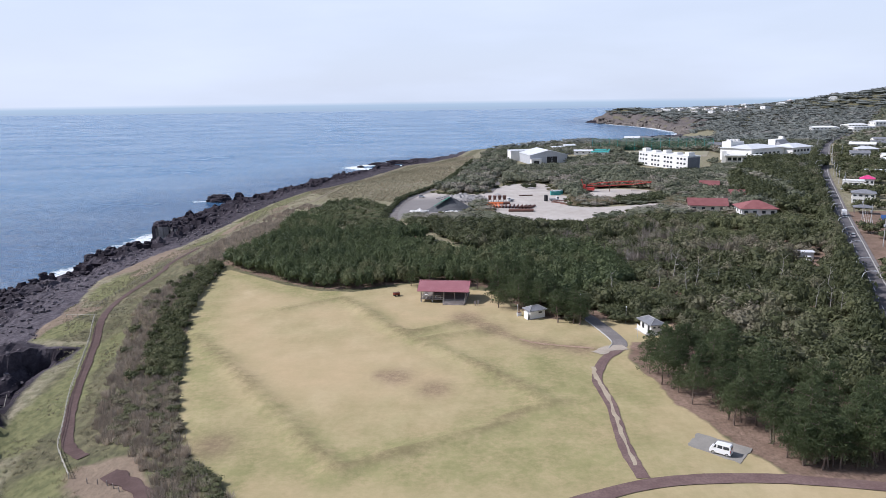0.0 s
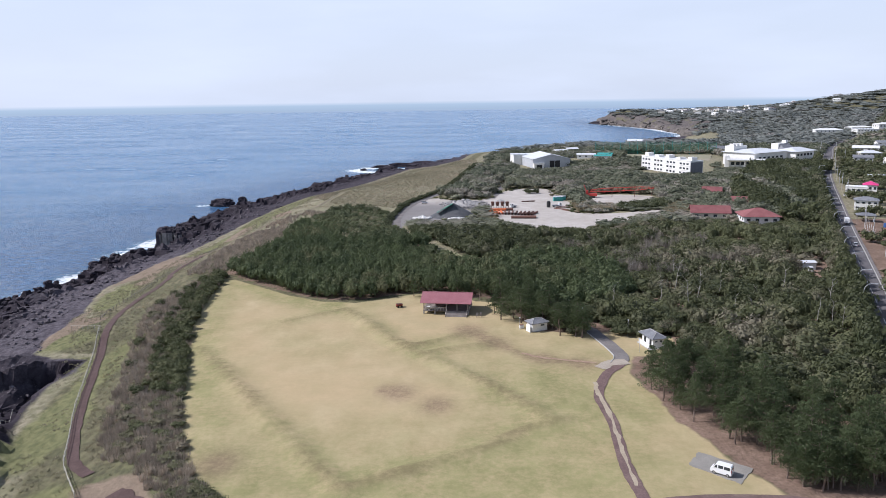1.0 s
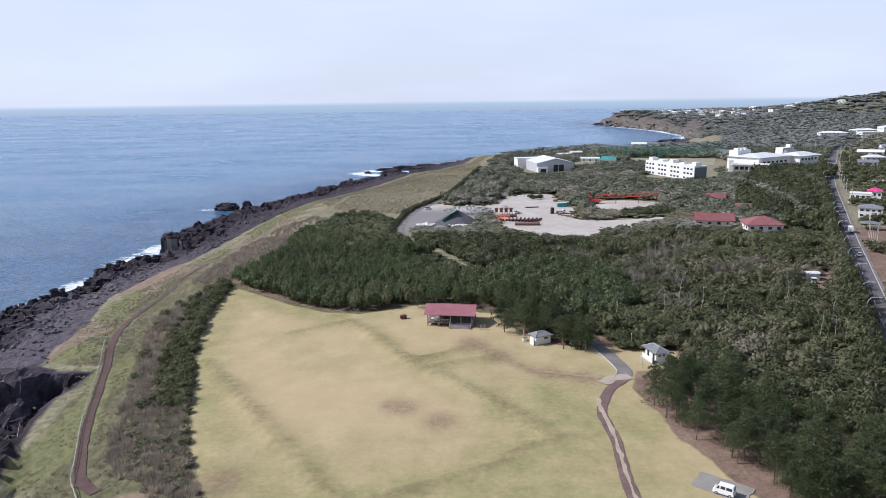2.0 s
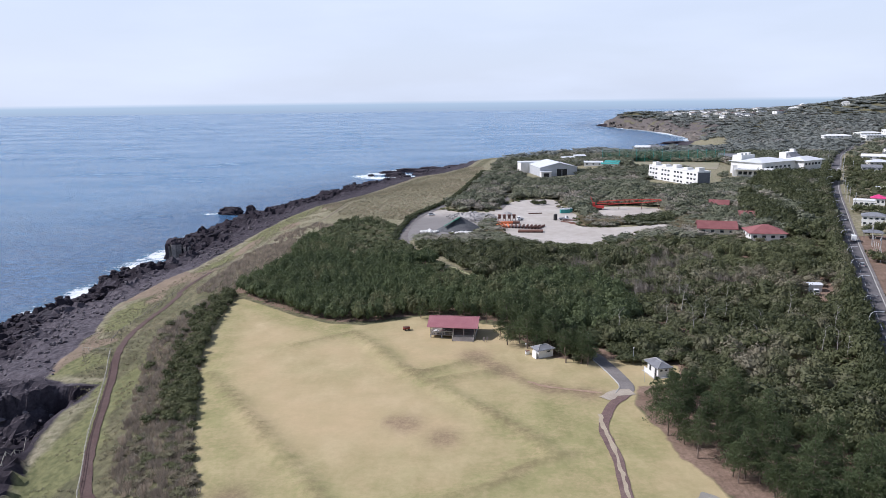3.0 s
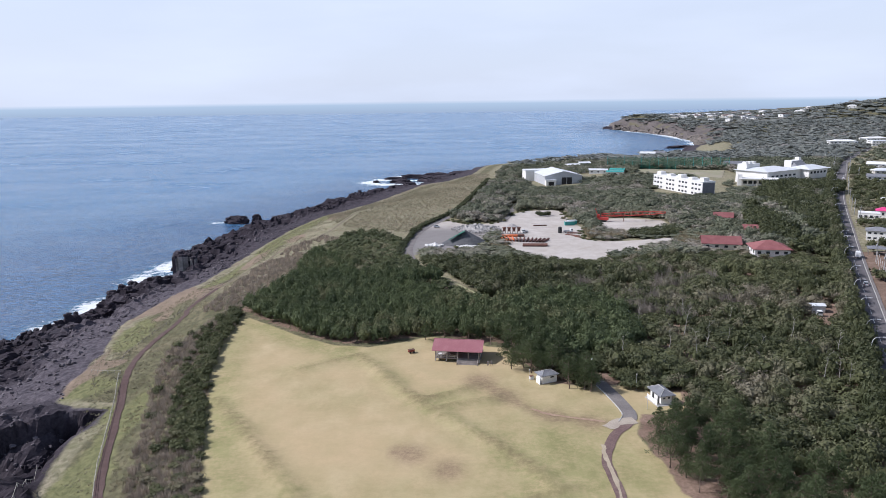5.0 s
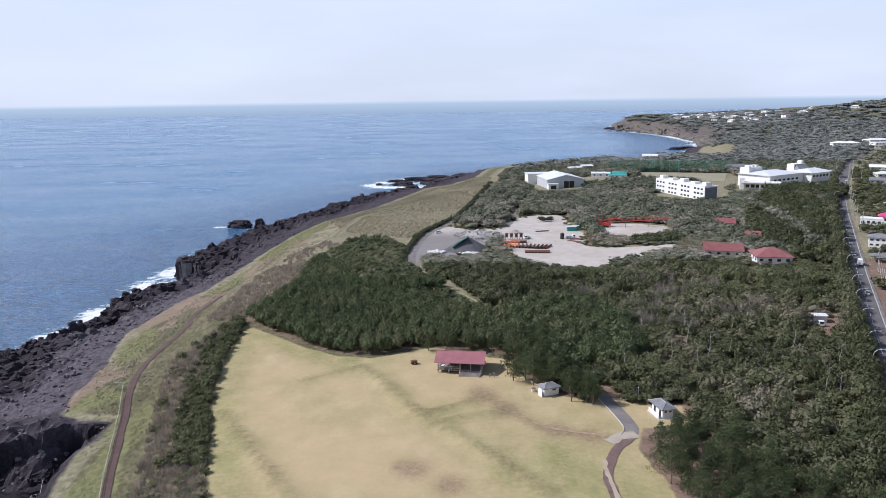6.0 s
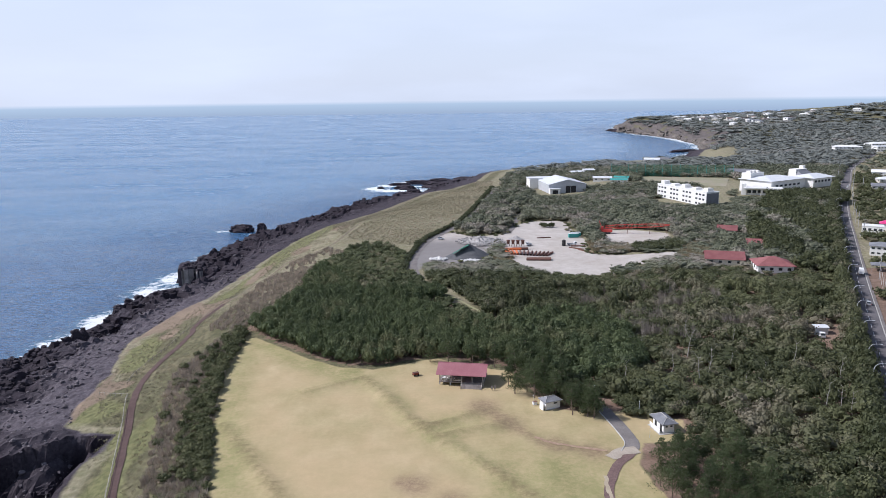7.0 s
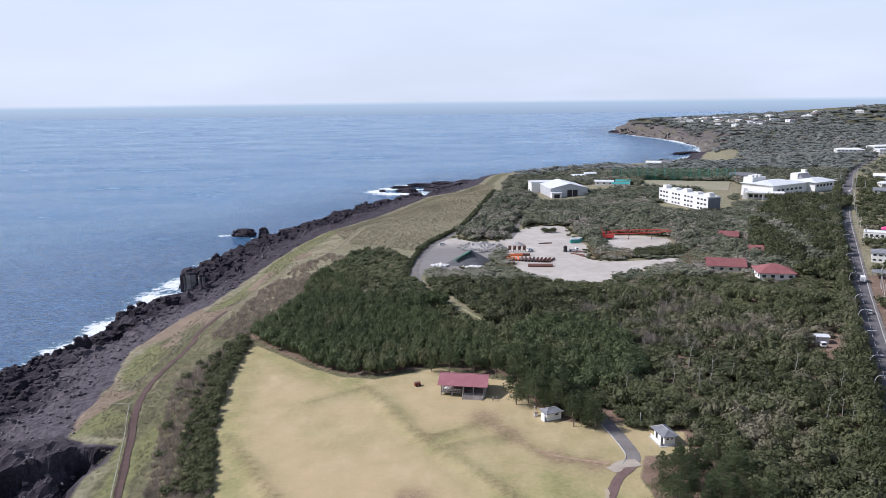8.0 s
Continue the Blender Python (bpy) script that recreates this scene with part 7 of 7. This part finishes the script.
RR = "red-roofed houses in the wood"
house("house", 148, 339, -8, 7.8, 6.8, 3.4, 3.2, M_WALL, M_TILE_RED, "single-storey white house with brick-red hipped roof among trees", "hip", 1.0, 4, RR)
house("house", 132, 358, -14, 8.6, 6.0, 3.2, 2.9, M_CREAM, M_TILE_RED, "long low house with brick-red gable roof among trees", "gable", 1.0, 4, RR)
house("house", 161.5, 390, -10, 5.5, 4.0, 2.6, 2.2, M_WALL, M_TILE_RED, "small house with brick-red roof half hidden by trees", "gable", 0.8, 3, RR)
house("house", 159.5, 431, -20, 5, 4.2, 2.8, 2.4, M_WALL, M_TILE_RED, "small house with brick-red roof half hidden by trees", "gable", 0.8, 3, RR)
sh = house("shed", 126.6, 247.5, -4, 2.4, 1.8, 2.7, 0.4, M_WALL, M_PALE_ROOF, "small white shed with pale metal roof in a clearing", "gable", 0.25, 0, category="shed")
truck(125.4, 243.0, 260, 3.0, "small white flat-bed truck parked before the shed", None, lift=0.0)

# school: three white storeys on a long front
def school():
    a, b = Vector((162, 598)), Vector((182, 538))
    d = (b - a)
    L = d.length
    yaw = math.degrees(math.atan2(d.y, d.x))
    z = min(ground_z(*a), ground_z(*b))
    t = thing("school", a.x, a.y, z, yaw, "long white three-storey school block with stair towers on its flat roof", "school")
    H, D = 10.6, 11.0
    part("wall", a_box(0, L, 0, D, -1, H), M_WALL, t)
    part("parapet", a_box(-0.2, L + 0.2, -0.2, D + 0.2, H, H + 0.55), M_WHITE, t)
    # added dark sheet gives the end wall its shade by colour
    part("end_wall", a_box(L, L + 0.12, 0.3, D - 0.3, 0, H - 0.6), M_GREY_ROOF, t, "dark grey sheet painting the end wall's shade")
    for k in range(5):
        x0 = 2 + k * (L - 8) / 4
        part("roof_tower", a_box(x0, x0 + 4.5, 2, 7, H + 0.5, H + 3.0 - (k % 2) * 0.9), M_WALL, t)
    for s in range(3):
        z0 = 0.7 + 3.4 * s
        part("ledge", a_box(0, L, -0.35, 0, z0 - 0.35, z0 - 0.15), M_WHITE, t)
        for k in range(15):
            if k % 4 == 3:
                continue
            x0 = 1.0 + k * (L - 2) / 15
            f = part("window", a_box(x0 + 0.4, x0 + 3.0, -0.1, 0, z0 + 0.3, z0 + 1.8), M_GREY_WALL, t)
            for q in range(2):
                part("pane", a_box(x0 + 0.5 + q * 1.25, x0 + 1.65 + q * 1.25, -0.14, -0.09, z0 + 0.4, z0 + 1.7), M_GLASS, f)
    return t


school()


def hotel():
    z = ground_z(285, 640)
    t = thing("community_hall", 285, 640, z, 33, "large white hall complex with low pale roofs and a tower", "hall")
    part("hall", a_box(-42, 2, -14, 16, -1, 10.5), M_WALL, t)
    part("hall_roof", hip_roof(bmesh.new(), 23.5, 16.5, 10.7, 2.6, 8), M_PALE_ROOF, t).location = (-20, 1, 0)
    part("stage_tower", a_box(-39, -21, 8, 17, 10, 15.5), M_WALL, t)
    for k in range(3):
        part("roof_box", a_box(-37 + 5 * k, -34 + 5 * k, 10, 14, 15.5, 17.2), M_WALL, t)
    part("link", a_box(2, 24, -2, 15, -1, 8.2), M_WALL, t)
    part("link_roof", a_box(1.5, 24.5, -2.6, 15.6, 8.2, 8.8), M_PALE_ROOF, t)
    part("wing", a_box(24, 52, -10, 10, -1, 8.4), M_WALL, t)
    part("wing_roof", hip_roof(bmesh.new(), 16, 12, 8.6, 3.0, 6), M_PALE_ROOF, t).location = (38, 0, 0)
    part("gable_tower", a_box(28, 45, 10, 17, -1, 14.6), M_WALL, t)
    part("gable_slope", solid(bmesh.new(), [(28, 3, 9.6), (45, 3, 9.6), (43, 10, 14.2), (30, 10, 14.2), (28, 10, 9.6), (45, 10, 9.6)], [(0, 1, 2, 3), (0, 3, 4), (1, 5, 2), (0, 4, 5, 1), (3, 2, 5, 4)]), M_GREY_ROOF, t)
    part("lift_box", a_box(42, 45, 12, 16, 14.6, 17), M_WALL, t)
    for k in range(6):
        f = part("window", a_box(-36 + 6 * k, -32.5 + 6 * k, -14.1, -14, 5.5, 7.2), M_GREY_WALL, t)
        part("pane", a_box(-35.9 + 6 * k, -32.6 + 6 * k, -14.14, -14.09, 5.6, 7.1), M_GLASS, f)
    for k in range(5):
        f = part("window", a_box(26 + 5 * k, 29 + 5 * k, -10.1, -10, 4.5, 6.6), M_GREY_WALL, t)
        part("pane", a_box(26.1 + 5 * k, 28.9 + 5 * k, -10.14, -10.09, 4.6, 6.5), M_GLASS, f)
    # entrance wing with a canopy on posts
    e = thing("entrance_wing", 247, 601, ground_z(247, 601), -17, "white entrance wing with a flat canopy on posts", "hall")
    part("wall", a_box(-13, 6, 0, 8, -1, 5.6), M_WALL, e)
    part("pylon", a_box(-14.5, -11, -1, 3, -1, 9.2), M_WALL, e)
    part("canopy", a_box(-13, 17, -5, 8, 5.6, 6.3), M_WHITE, e)
    for k in range(4):
        part("post", a_box(0 + 5 * k, 0.5 + 5 * k, -4.6, -4.1, -1, 5.6), M_WALL, e)
    for k in range(4):
        f = part("window", a_box(-10 + 4 * k, -7 + 4 * k, -0.1, 0, 1.5, 4.2), M_GREY_WALL, e)
        part("pane", a_box(-9.9 + 4 * k, -7.1 + 4 * k, -0.14, -0.09, 1.6, 4.1), M_GLASS, f)


hotel()


def gym():
    t = thing("works_hall", 93, 670, ground_z(93, 670), 8, "white metal-clad works hall with pale gable roof and dark open doors", "hall")
    hx, hy, w, r = 17, 20, 8.0, 4.2
    part("wall", a_box(-hx, hx, -hy, hy, -1, w), M_GREY_WALL, t)
    v = [(-hx - 0.6, -hy - 0.6, w), (0, -hy - 0.6, w + r), (0, hy + 0.6, w + r), (-hx - 0.6, hy + 0.6, w), (hx + 0.6, -hy - 0.6, w), (hx + 0.6, hy + 0.6, w)]
    lo = [(a, b, c - 0.3) for a, b, c in v]
    part("roof", solid(bmesh.new(), v + lo, [(0, 1, 2, 3), (1, 4, 5, 2), (9, 8, 7, 6), (8, 11, 10, 7), (0, 6, 7, 1), (1, 7, 10, 4), (3, 2, 8, 9), (2, 5, 11, 8), (0, 3, 9, 6), (4, 10, 11, 5)]), M_PALE_ROOF, t)
    part("gable", solid(bmesh.new(), [(-hx, -hy, w - 0.1), (hx, -hy, w - 0.1), (0, -hy, w + r - 0.3), (-hx, -hy + 0.3, w - 0.1), (hx, -hy + 0.3, w - 0.1), (0, -hy + 0.3, w + r - 0.3)], [(0, 1, 2), (5, 4, 3), (0, 3, 4, 1), (1, 4, 5, 2), (2, 5, 3, 0)]), M_GREY_WALL, t)
    # flat dark panels paint the shade inside the hall's doors
    part("doorway", a_box(-2, 8, -hy - 0.08, -hy, 0, 6.4), M_DARK, t, "flat dark panel painting the shade of an open doorway")
    for k in range(3):
        part("door_post", a_box(-2.2 + 5 * k, -1.8 + 5 * k, -hy - 0.2, -hy - 0.08, 0, 6.5), M_STEEL, t)
    part("annex", a_box(-hx - 0.1, -hx + 9, -hy - 5, -hy - 0.1, -1, 4.6), M_WALL, t)
    part("annex_door", a_box(-hx + 2, -hx + 7, -hy - 5.08, -hy - 5, 0, 3.4), M_DARK, t)
    part("annex_roof", a_box(-hx - 0.5, -hx + 9.4, -hy - 5.4, -hy - 0.1, 4.6, 4.9), M_PALE_ROOF, t)
    part("rear_hall", a_box(-hx - 8, 2, hy, hy + 14, -1, 9.0), M_WALL, t)
    part("rear_roof", a_box(-hx - 8.5, 2.4, hy - 0.4, hy + 14.5, 9.0, 9.6), M_PALE_ROOF, t)


gym()
for i, (px, py, yaw, a, b, h, rm) in enumerate([(124, 778, 10, 7, 5, 4.5, M_PALE_ROOF), (137, 785, 10, 6, 5, 5, M_PALE_ROOF), (126, 735, 5, 8, 4, 3.5, M_GREY_ROOF), (140, 720, -10, 9, 4, 3.5, M_PALE_ROOF), (152, 700, -10, 8, 3.5, 3, M_TEAL), (158, 716, -20, 7, 4, 3.5, M_TEAL)]):
    house("shed", px, py, yaw, a, b, h, 1.2, M_WALL, rm, "low workshop shed with " + ("teal" if rm == M_TEAL else "pale" if rm == M_PALE_ROOF else "grey") + " roof behind the hall", "gable", 0.4, 3, "workshop sheds", category="shed")

# sports ground and its netting
bm = bmesh.new()
zf = max(ground_z(*p) for p in FIELD) + 0.15
polygon_prism(bm, FIELD, zf - 3, zf)
M_CLAY = surface("sports_ground_clay", (0.32, 0.27, 0.22), (0.26, 0.24, 0.16), 0.05, 0.95, 10, (0.22, 0.24, 0.13), 0.1)
tagged(part("sports_ground", bm, M_CLAY), "bare clay sports ground of the school", "sports ground", kind="structure")
t = thing("ball_net", 186, 752, ground_z(186, 752), math.degrees(math.atan2(-18, 84)), "tall green ball-stop net on steel poles", "net")
for k in range(15):
    part("pole", rod(bmesh.new(), (-30 + 8.5 * k, 0, -1), (-30 + 8.5 * k, 0, 13), 0.2, 0.14), M_TEAL, t)
bm = bmesh.new()
for k in range(170):
    box(bm, -30 + 0.7 * k, -30 + 0.7 * k + 0.11, -0.03, 0.03, 0.5, 12.4)
for k in range(16):
    box(bm, -30, 89, 0.03, 0.06, 0.8 + 0.75 * k, 0.88 + 0.75 * k)
part("mesh", bm, M_NET, t)
house("house", 284, 742, -25, 12, 6, 5.5, 2.6, M_WALL, M_GREY_ROOF, "white clubhouse with grey roof beside the sports ground", "gable", 0.8, 5, category="house")

# ---- east of the road ----
HG = "houses along the road"
house("house", 246, 432, -30, 5.6, 4.0, 4.0, 0.4, M_WALL, M_WHITE, "white flat-roofed house beside the road", "flat", 0.3, 4, HG, 1)
house("house", 259, 440, -30, 3.6, 3.4, 4.2, 2.0, M_WALL, M_PINK_ROOF, "house with bright pink hipped roof", "hip", 0.7, 3, HG, 1)
house("house", 216, 369, -28, 5.2, 4.2, 5.0, 1.6, M_WALL, M_GREY_ROOF, "white two-storey house with grey roof beside the road", "hip", 0.6, 4, HG, 2)
house("house", 300, 492, -32, 11, 3.4, 3.2, 1.0, M_CREAM, M_PALE_ROOF, "long low cream building", "gable", 0.5, 6, HG, 1)
house("house", 330, 520, -20, 8, 5, 5.2, 2.2, M_WALL, M_GREY_ROOF, "white house with grey roof", "hip", 0.6, 4, HG, 2)
for i, (px, py, s, k) in enumerate([(345, 560, 9, "hip"), (350, 610, 9, "gable"), (372, 600, 10, "gable"), (384, 660, 11, "hip"), (420, 640, 11, "gable"), (415, 720, 14, "gable"), (445, 700, 10, "hip"), (478, 790, 14, "gable"),
                                    (500, 740, 10, "hip"), (540, 820, 13, "flat"), (455, 760, 9, "gable"), (610, 930, 14, "hip"), (300, 545 - 90, 7, "hip"), (390, 560, 8, "hip")]):
    house("house", px, py, -30 + 7 * (i % 5), s * 0.8, s * 0.5, 4.2 + 1.6 * (i % 2), 2.0, M_WALL if i % 3 else M_CREAM, (M_PALE_ROOF, M_GREY_ROOF, M_WHITE)[i % 3], "pale house with " + ("whitish", "grey", "white")[i % 3] + " roof among gardens", k, 0.6, 4, HG, 1 + i % 2)
FB = "large buildings in the distance"
for i, (px, py, a, b, h) in enumerate([(548, 1050, 18, 8, 7), (590, 1030, 14, 10, 7), (640, 1060, 18, 9, 12), (690, 1080, 20, 10, 8), (615, 1090, 18, 9, 6), (760, 1140, 22, 10, 9)]):
    house("large_building", px, py, -12 + 5 * i, a, b, h, 2.0, M_WALL, M_PALE_ROOF if i % 2 else M_WHITE, "large white building in the distance with pale roof", "flat" if i % 2 else "hip", 0.6, 7, FB, 2, category="building")
rng = np.random.default_rng(77)
VG = "far village across the bay"
for i in range(66):
    yy = rng.uniform(1700, 2550)
    xx = np.interp(yy, [1750, 2000, 2250, 2550], [600, 580, 560, 640]) + abs(rng.normal(0, 190)) + 40
    house("house", xx, yy, rng.uniform(-40, 40), rng.uniform(5, 11), rng.uniform(5, 8), rng.uniform(6, 9), 2.0, M_WALL if i % 3 else M_CREAM, (M_PALE_ROOF, M_GREY_ROOF, M_TILE_RED, M_WHITE)[i % 4], "far white village house above the bay", "hip" if i % 2 else "flat", 0.5, 2, VG, 2)
house("house", 236, 905, -20, 9, 5, 4.5, 2, M_WALL, M_PALE_ROOF, "small white farmhouse near the headland", "gable", 0.5, 3)
house("house", 252, 912, -20, 7, 4, 4.0, 2, M_GREY_WALL, M_GREY_ROOF, "small grey barn near the headland", "gable", 0.5, 2)


# ---- street furniture ----
ROAD_C = curve_points(ROAD, 1.0)
ROAD_D = np.gradient(ROAD_C, axis=0)
ROAD_D /= np.linalg.norm(ROAD_D, axis=1)[:, None]


def beside_road(yv, off):
    """A place beside the road's middle line (off to its right) and the road's heading."""
    i = int(np.argmin(np.abs(ROAD_C[:, 1] - yv)))
    d = ROAD_D[i]
    return ROAD_C[i, 0] + d[1] * off, ROAD_C[i, 1] - d[0] * off, math.degrees(math.atan2(d[1], d[0]))


def street_lamp():
    t = thing("street_lamp", 0, 0, 0, 0, "galvanised street lamp with a curved arm over the road", "street lamp", "street lamps along the road")
    bm = bmesh.new()
    pts = [Vector((0, 0, 0)), Vector((0, 0, 6.2)), Vector((0, -0.25, 7.2)), Vector((0, -0.9, 7.9)), Vector((0, -1.8, 8.15)), Vector((0, -2.7, 8.2))]
    for i in range(5):
        rod(bm, pts[i], pts[i + 1], 0.12 - 0.012 * i, 0.12 - 0.012 * (i + 1), 8)
    part("pole", bm, M_STEEL, t)
    h = part("lamp_head", a_box(-0.16, 0.16, -3.5, -2.6, 8.12, 8.32, bevel=0.05), M_STEEL, t)
    part("lens", a_box(-0.12, 0.12, -3.4, -2.8, 8.08, 8.12), M_LENS, h)
    part("base", rod(bmesh.new(), (0, 0, -0.3), (0, 0, 0.5), 0.2, 0.16), M_STEEL, t)
    return t


lamp = street_lamp()
for i, yv in enumerate((196, 212, 234, 256, 276, 312, 338, 352, 400, 440, 484, 520, 570, 620)):
    px, py, hd = beside_road(yv, -4.6)
    m = pose(px, py, ground_z(px, py), 0, 0, hd)
    if i == 0:
        lamp.matrix_world = m
    else:
        copy_thing(lamp, m)


def utility_pole():
    t = thing("utility_pole", 0, 0, 0, 0, "grey concrete utility pole with cross arms", "utility pole", "utility poles along the road")
    part("pole", rod(bmesh.new(), (0, 0, -0.5), (0, 0, 10.5), 0.18, 0.11), M_POLE, t)
    for z in (9.9, 9.1):
        part("cross_arm", a_box(-0.05, 0.05, -0.9, 0.9, z - 0.06, z + 0.06), M_STEEL, t)
    part("transformer", rod(bmesh.new(), (0.3, 0, 7.2), (0.3, 0, 8.1), 0.25), M_STEEL, t)
    return t


up = utility_pole()
for i, (yv, off) in enumerate(((262, 9.5), (296, 9), (322, 8.5), (420, 8), (452, 7), (470, 6.5), (500, 6.5), (540, 6.5), (585, 6.5), (630, 6.5), (680, 6.5), (730, 6.5), (770, 7), (650, 14), (700, -7), (760, -7))):
    px, py, hd = beside_road(yv, off)
    m = pose(px, py, ground_z(px, py), 0, 0, hd + 90)
    if i == 0:
        up.matrix_world = m
    else:
        copy_thing(up, m)
# kerbs, pavement, lines
RC = [tuple(p) for p in ROAD]
ribbon("kerb", RC, 0.12, 0.30, M_CONCRETE, "pale concrete kerb along the road", "kerb", 3.0, side=-3.45, across=1, thick=0.3)
ribbon("kerb", RC, 0.12, 0.30, M_CONCRETE, "pale concrete kerb along the road", "kerb", 3.0, side=3.45, across=1, thick=0.3)
ribbon("pavement", RC, 0.5, 0.28, M_OLD_ASPHALT, "narrow grey pavement beside the road", "pavement", 3.0, side=-4.1, across=1, thick=0.3)
bm = bmesh.new()
for i in range(0, len(ROAD_C) - 8, 10):
    if 150 < ROAD_C[i, 1] < 620:
        a, b = ROAD_C[i], ROAD_C[min(i + 5, len(ROAD_C) - 1)]
        d = ROAD_D[i]
        nx, ny = d[1] * 0.09, -d[0] * 0.09
        za, zb = ground_z(*a) + 0.18, ground_z(*b) + 0.18
        solid(bm, [(a[0] - nx, a[1] - ny, za), (a[0] + nx, a[1] + ny, za), (b[0] + nx, b[1] + ny, zb), (b[0] - nx, b[1] - ny, zb),
                   (a[0] - nx, a[1] - ny, za + 0.012), (a[0] + nx, a[1] + ny, za + 0.012), (b[0] + nx, b[1] + ny, zb + 0.012), (b[0] - nx, b[1] - ny, zb + 0.012)], [(4, 5, 6, 7), (0, 1, 5, 4), (2, 3, 7, 6), (1, 2, 6, 5), (3, 0, 4, 7)])
tagged(part("road_marking", bm, M_LINE), "dashed white centre line on the road", "road marking", kind="structure")
px, py, hd = beside_road(328, 1.7)
truck(px, py, hd, 5.6, "white box truck on the road", M_CAR_WHITE, 2.2)
px, py, hd = beside_road(277, 1.2)
car(px, py, hd, "silver car on the road", M_CAR_GREY)
for i, (px, py, yaw, lab) in enumerate([(157, 246, 70, "large white box truck parked beside the road"), (162, 250, 70, "large white box truck parked beside the road")]):
    truck(px, py, yaw, 7.5, lab, M_CAR_WHITE, 2.7, 0.0)
for i, (px, py) in enumerate([(345, 652), (338, 640), (232, 418)]):
    car(px, py, 60, "small white car parked near the houses", M_CAR_WHITE)
# yard of the roadside lot: court, sheet, shelter, poles
t = thing("tennis_court", 196, 306, ground_z(196, 306), -25, "red hard court with a blue windbreak", "court")
part("surface", a_box(-6, 6, -9, 9, -0.6, 0.1), M_COURT, t)
part("windbreak", a_box(-6.2, 6.2, 8.9, 9.1, 0.1, 2.2), M_BLUE, t)
for k in range(5):
    part("post", rod(bmesh.new(), (-6 + 3 * k, -9, -0.3), (-6 + 3 * k, -9, 3.0), 0.07), M_WHITE, t)
t = thing("open_shelter", 196, 334, ground_z(196, 334), -25, "grey-roofed open shelter on posts", "shelter")
part("roof", hip_roof(bmesh.new(), 4.2, 3.4, 3.2, 1.0, 1.0), M_GREY_ROOF, t)
for a in (-3.6, 3.6):
    for b in (-2.8, 2.8):
        part("post", a_box(a - 0.1, a + 0.1, b - 0.1, b + 0.1, -0.5, 3.15), M_OLD_WOOD, t)
for k in range(6):
    px, py, hd = beside_road(288 + 6 * k, 8.5)
    t = thing("flag_pole", px, py, ground_z(px, py), 0, "slim white pole beside the road", "pole", "white poles beside the road")
    part("pole", rod(bmesh.new(), (0, 0, -0.3), (0, 0, 5.5), 0.07, 0.05), M_WHITE, t)
    part("cap", rod(bmesh.new(), (0, 0, 5.5), (0, 0, 5.62), 0.1, 0.03), M_WHITE, t)

# street trees close to the road
rng = np.random.default_rng(91)
sx_, sy_ = [], []
for yv in np.arange(150, 640, 3.4):
    px, py, hd = beside_road(yv, -5.4 - rng.uniform(0, 2.2))
    sx_.append(px)
    sy_.append(py)
sx_, sy_ = np.array(sx_), np.array(sy_)
n = len(sx_)
plant_mesh("street_trees", rng, scrub_a, sx_, sy_, rng.uniform(5.0, 7.0, n), np.where(sy_ < 235, 9.0, 8.0) * rng.uniform(0.85, 1.2, n), M_SCRUB, rng.uniform(0, 0.8, n), "evergreen trees overhanging the road", "trees")
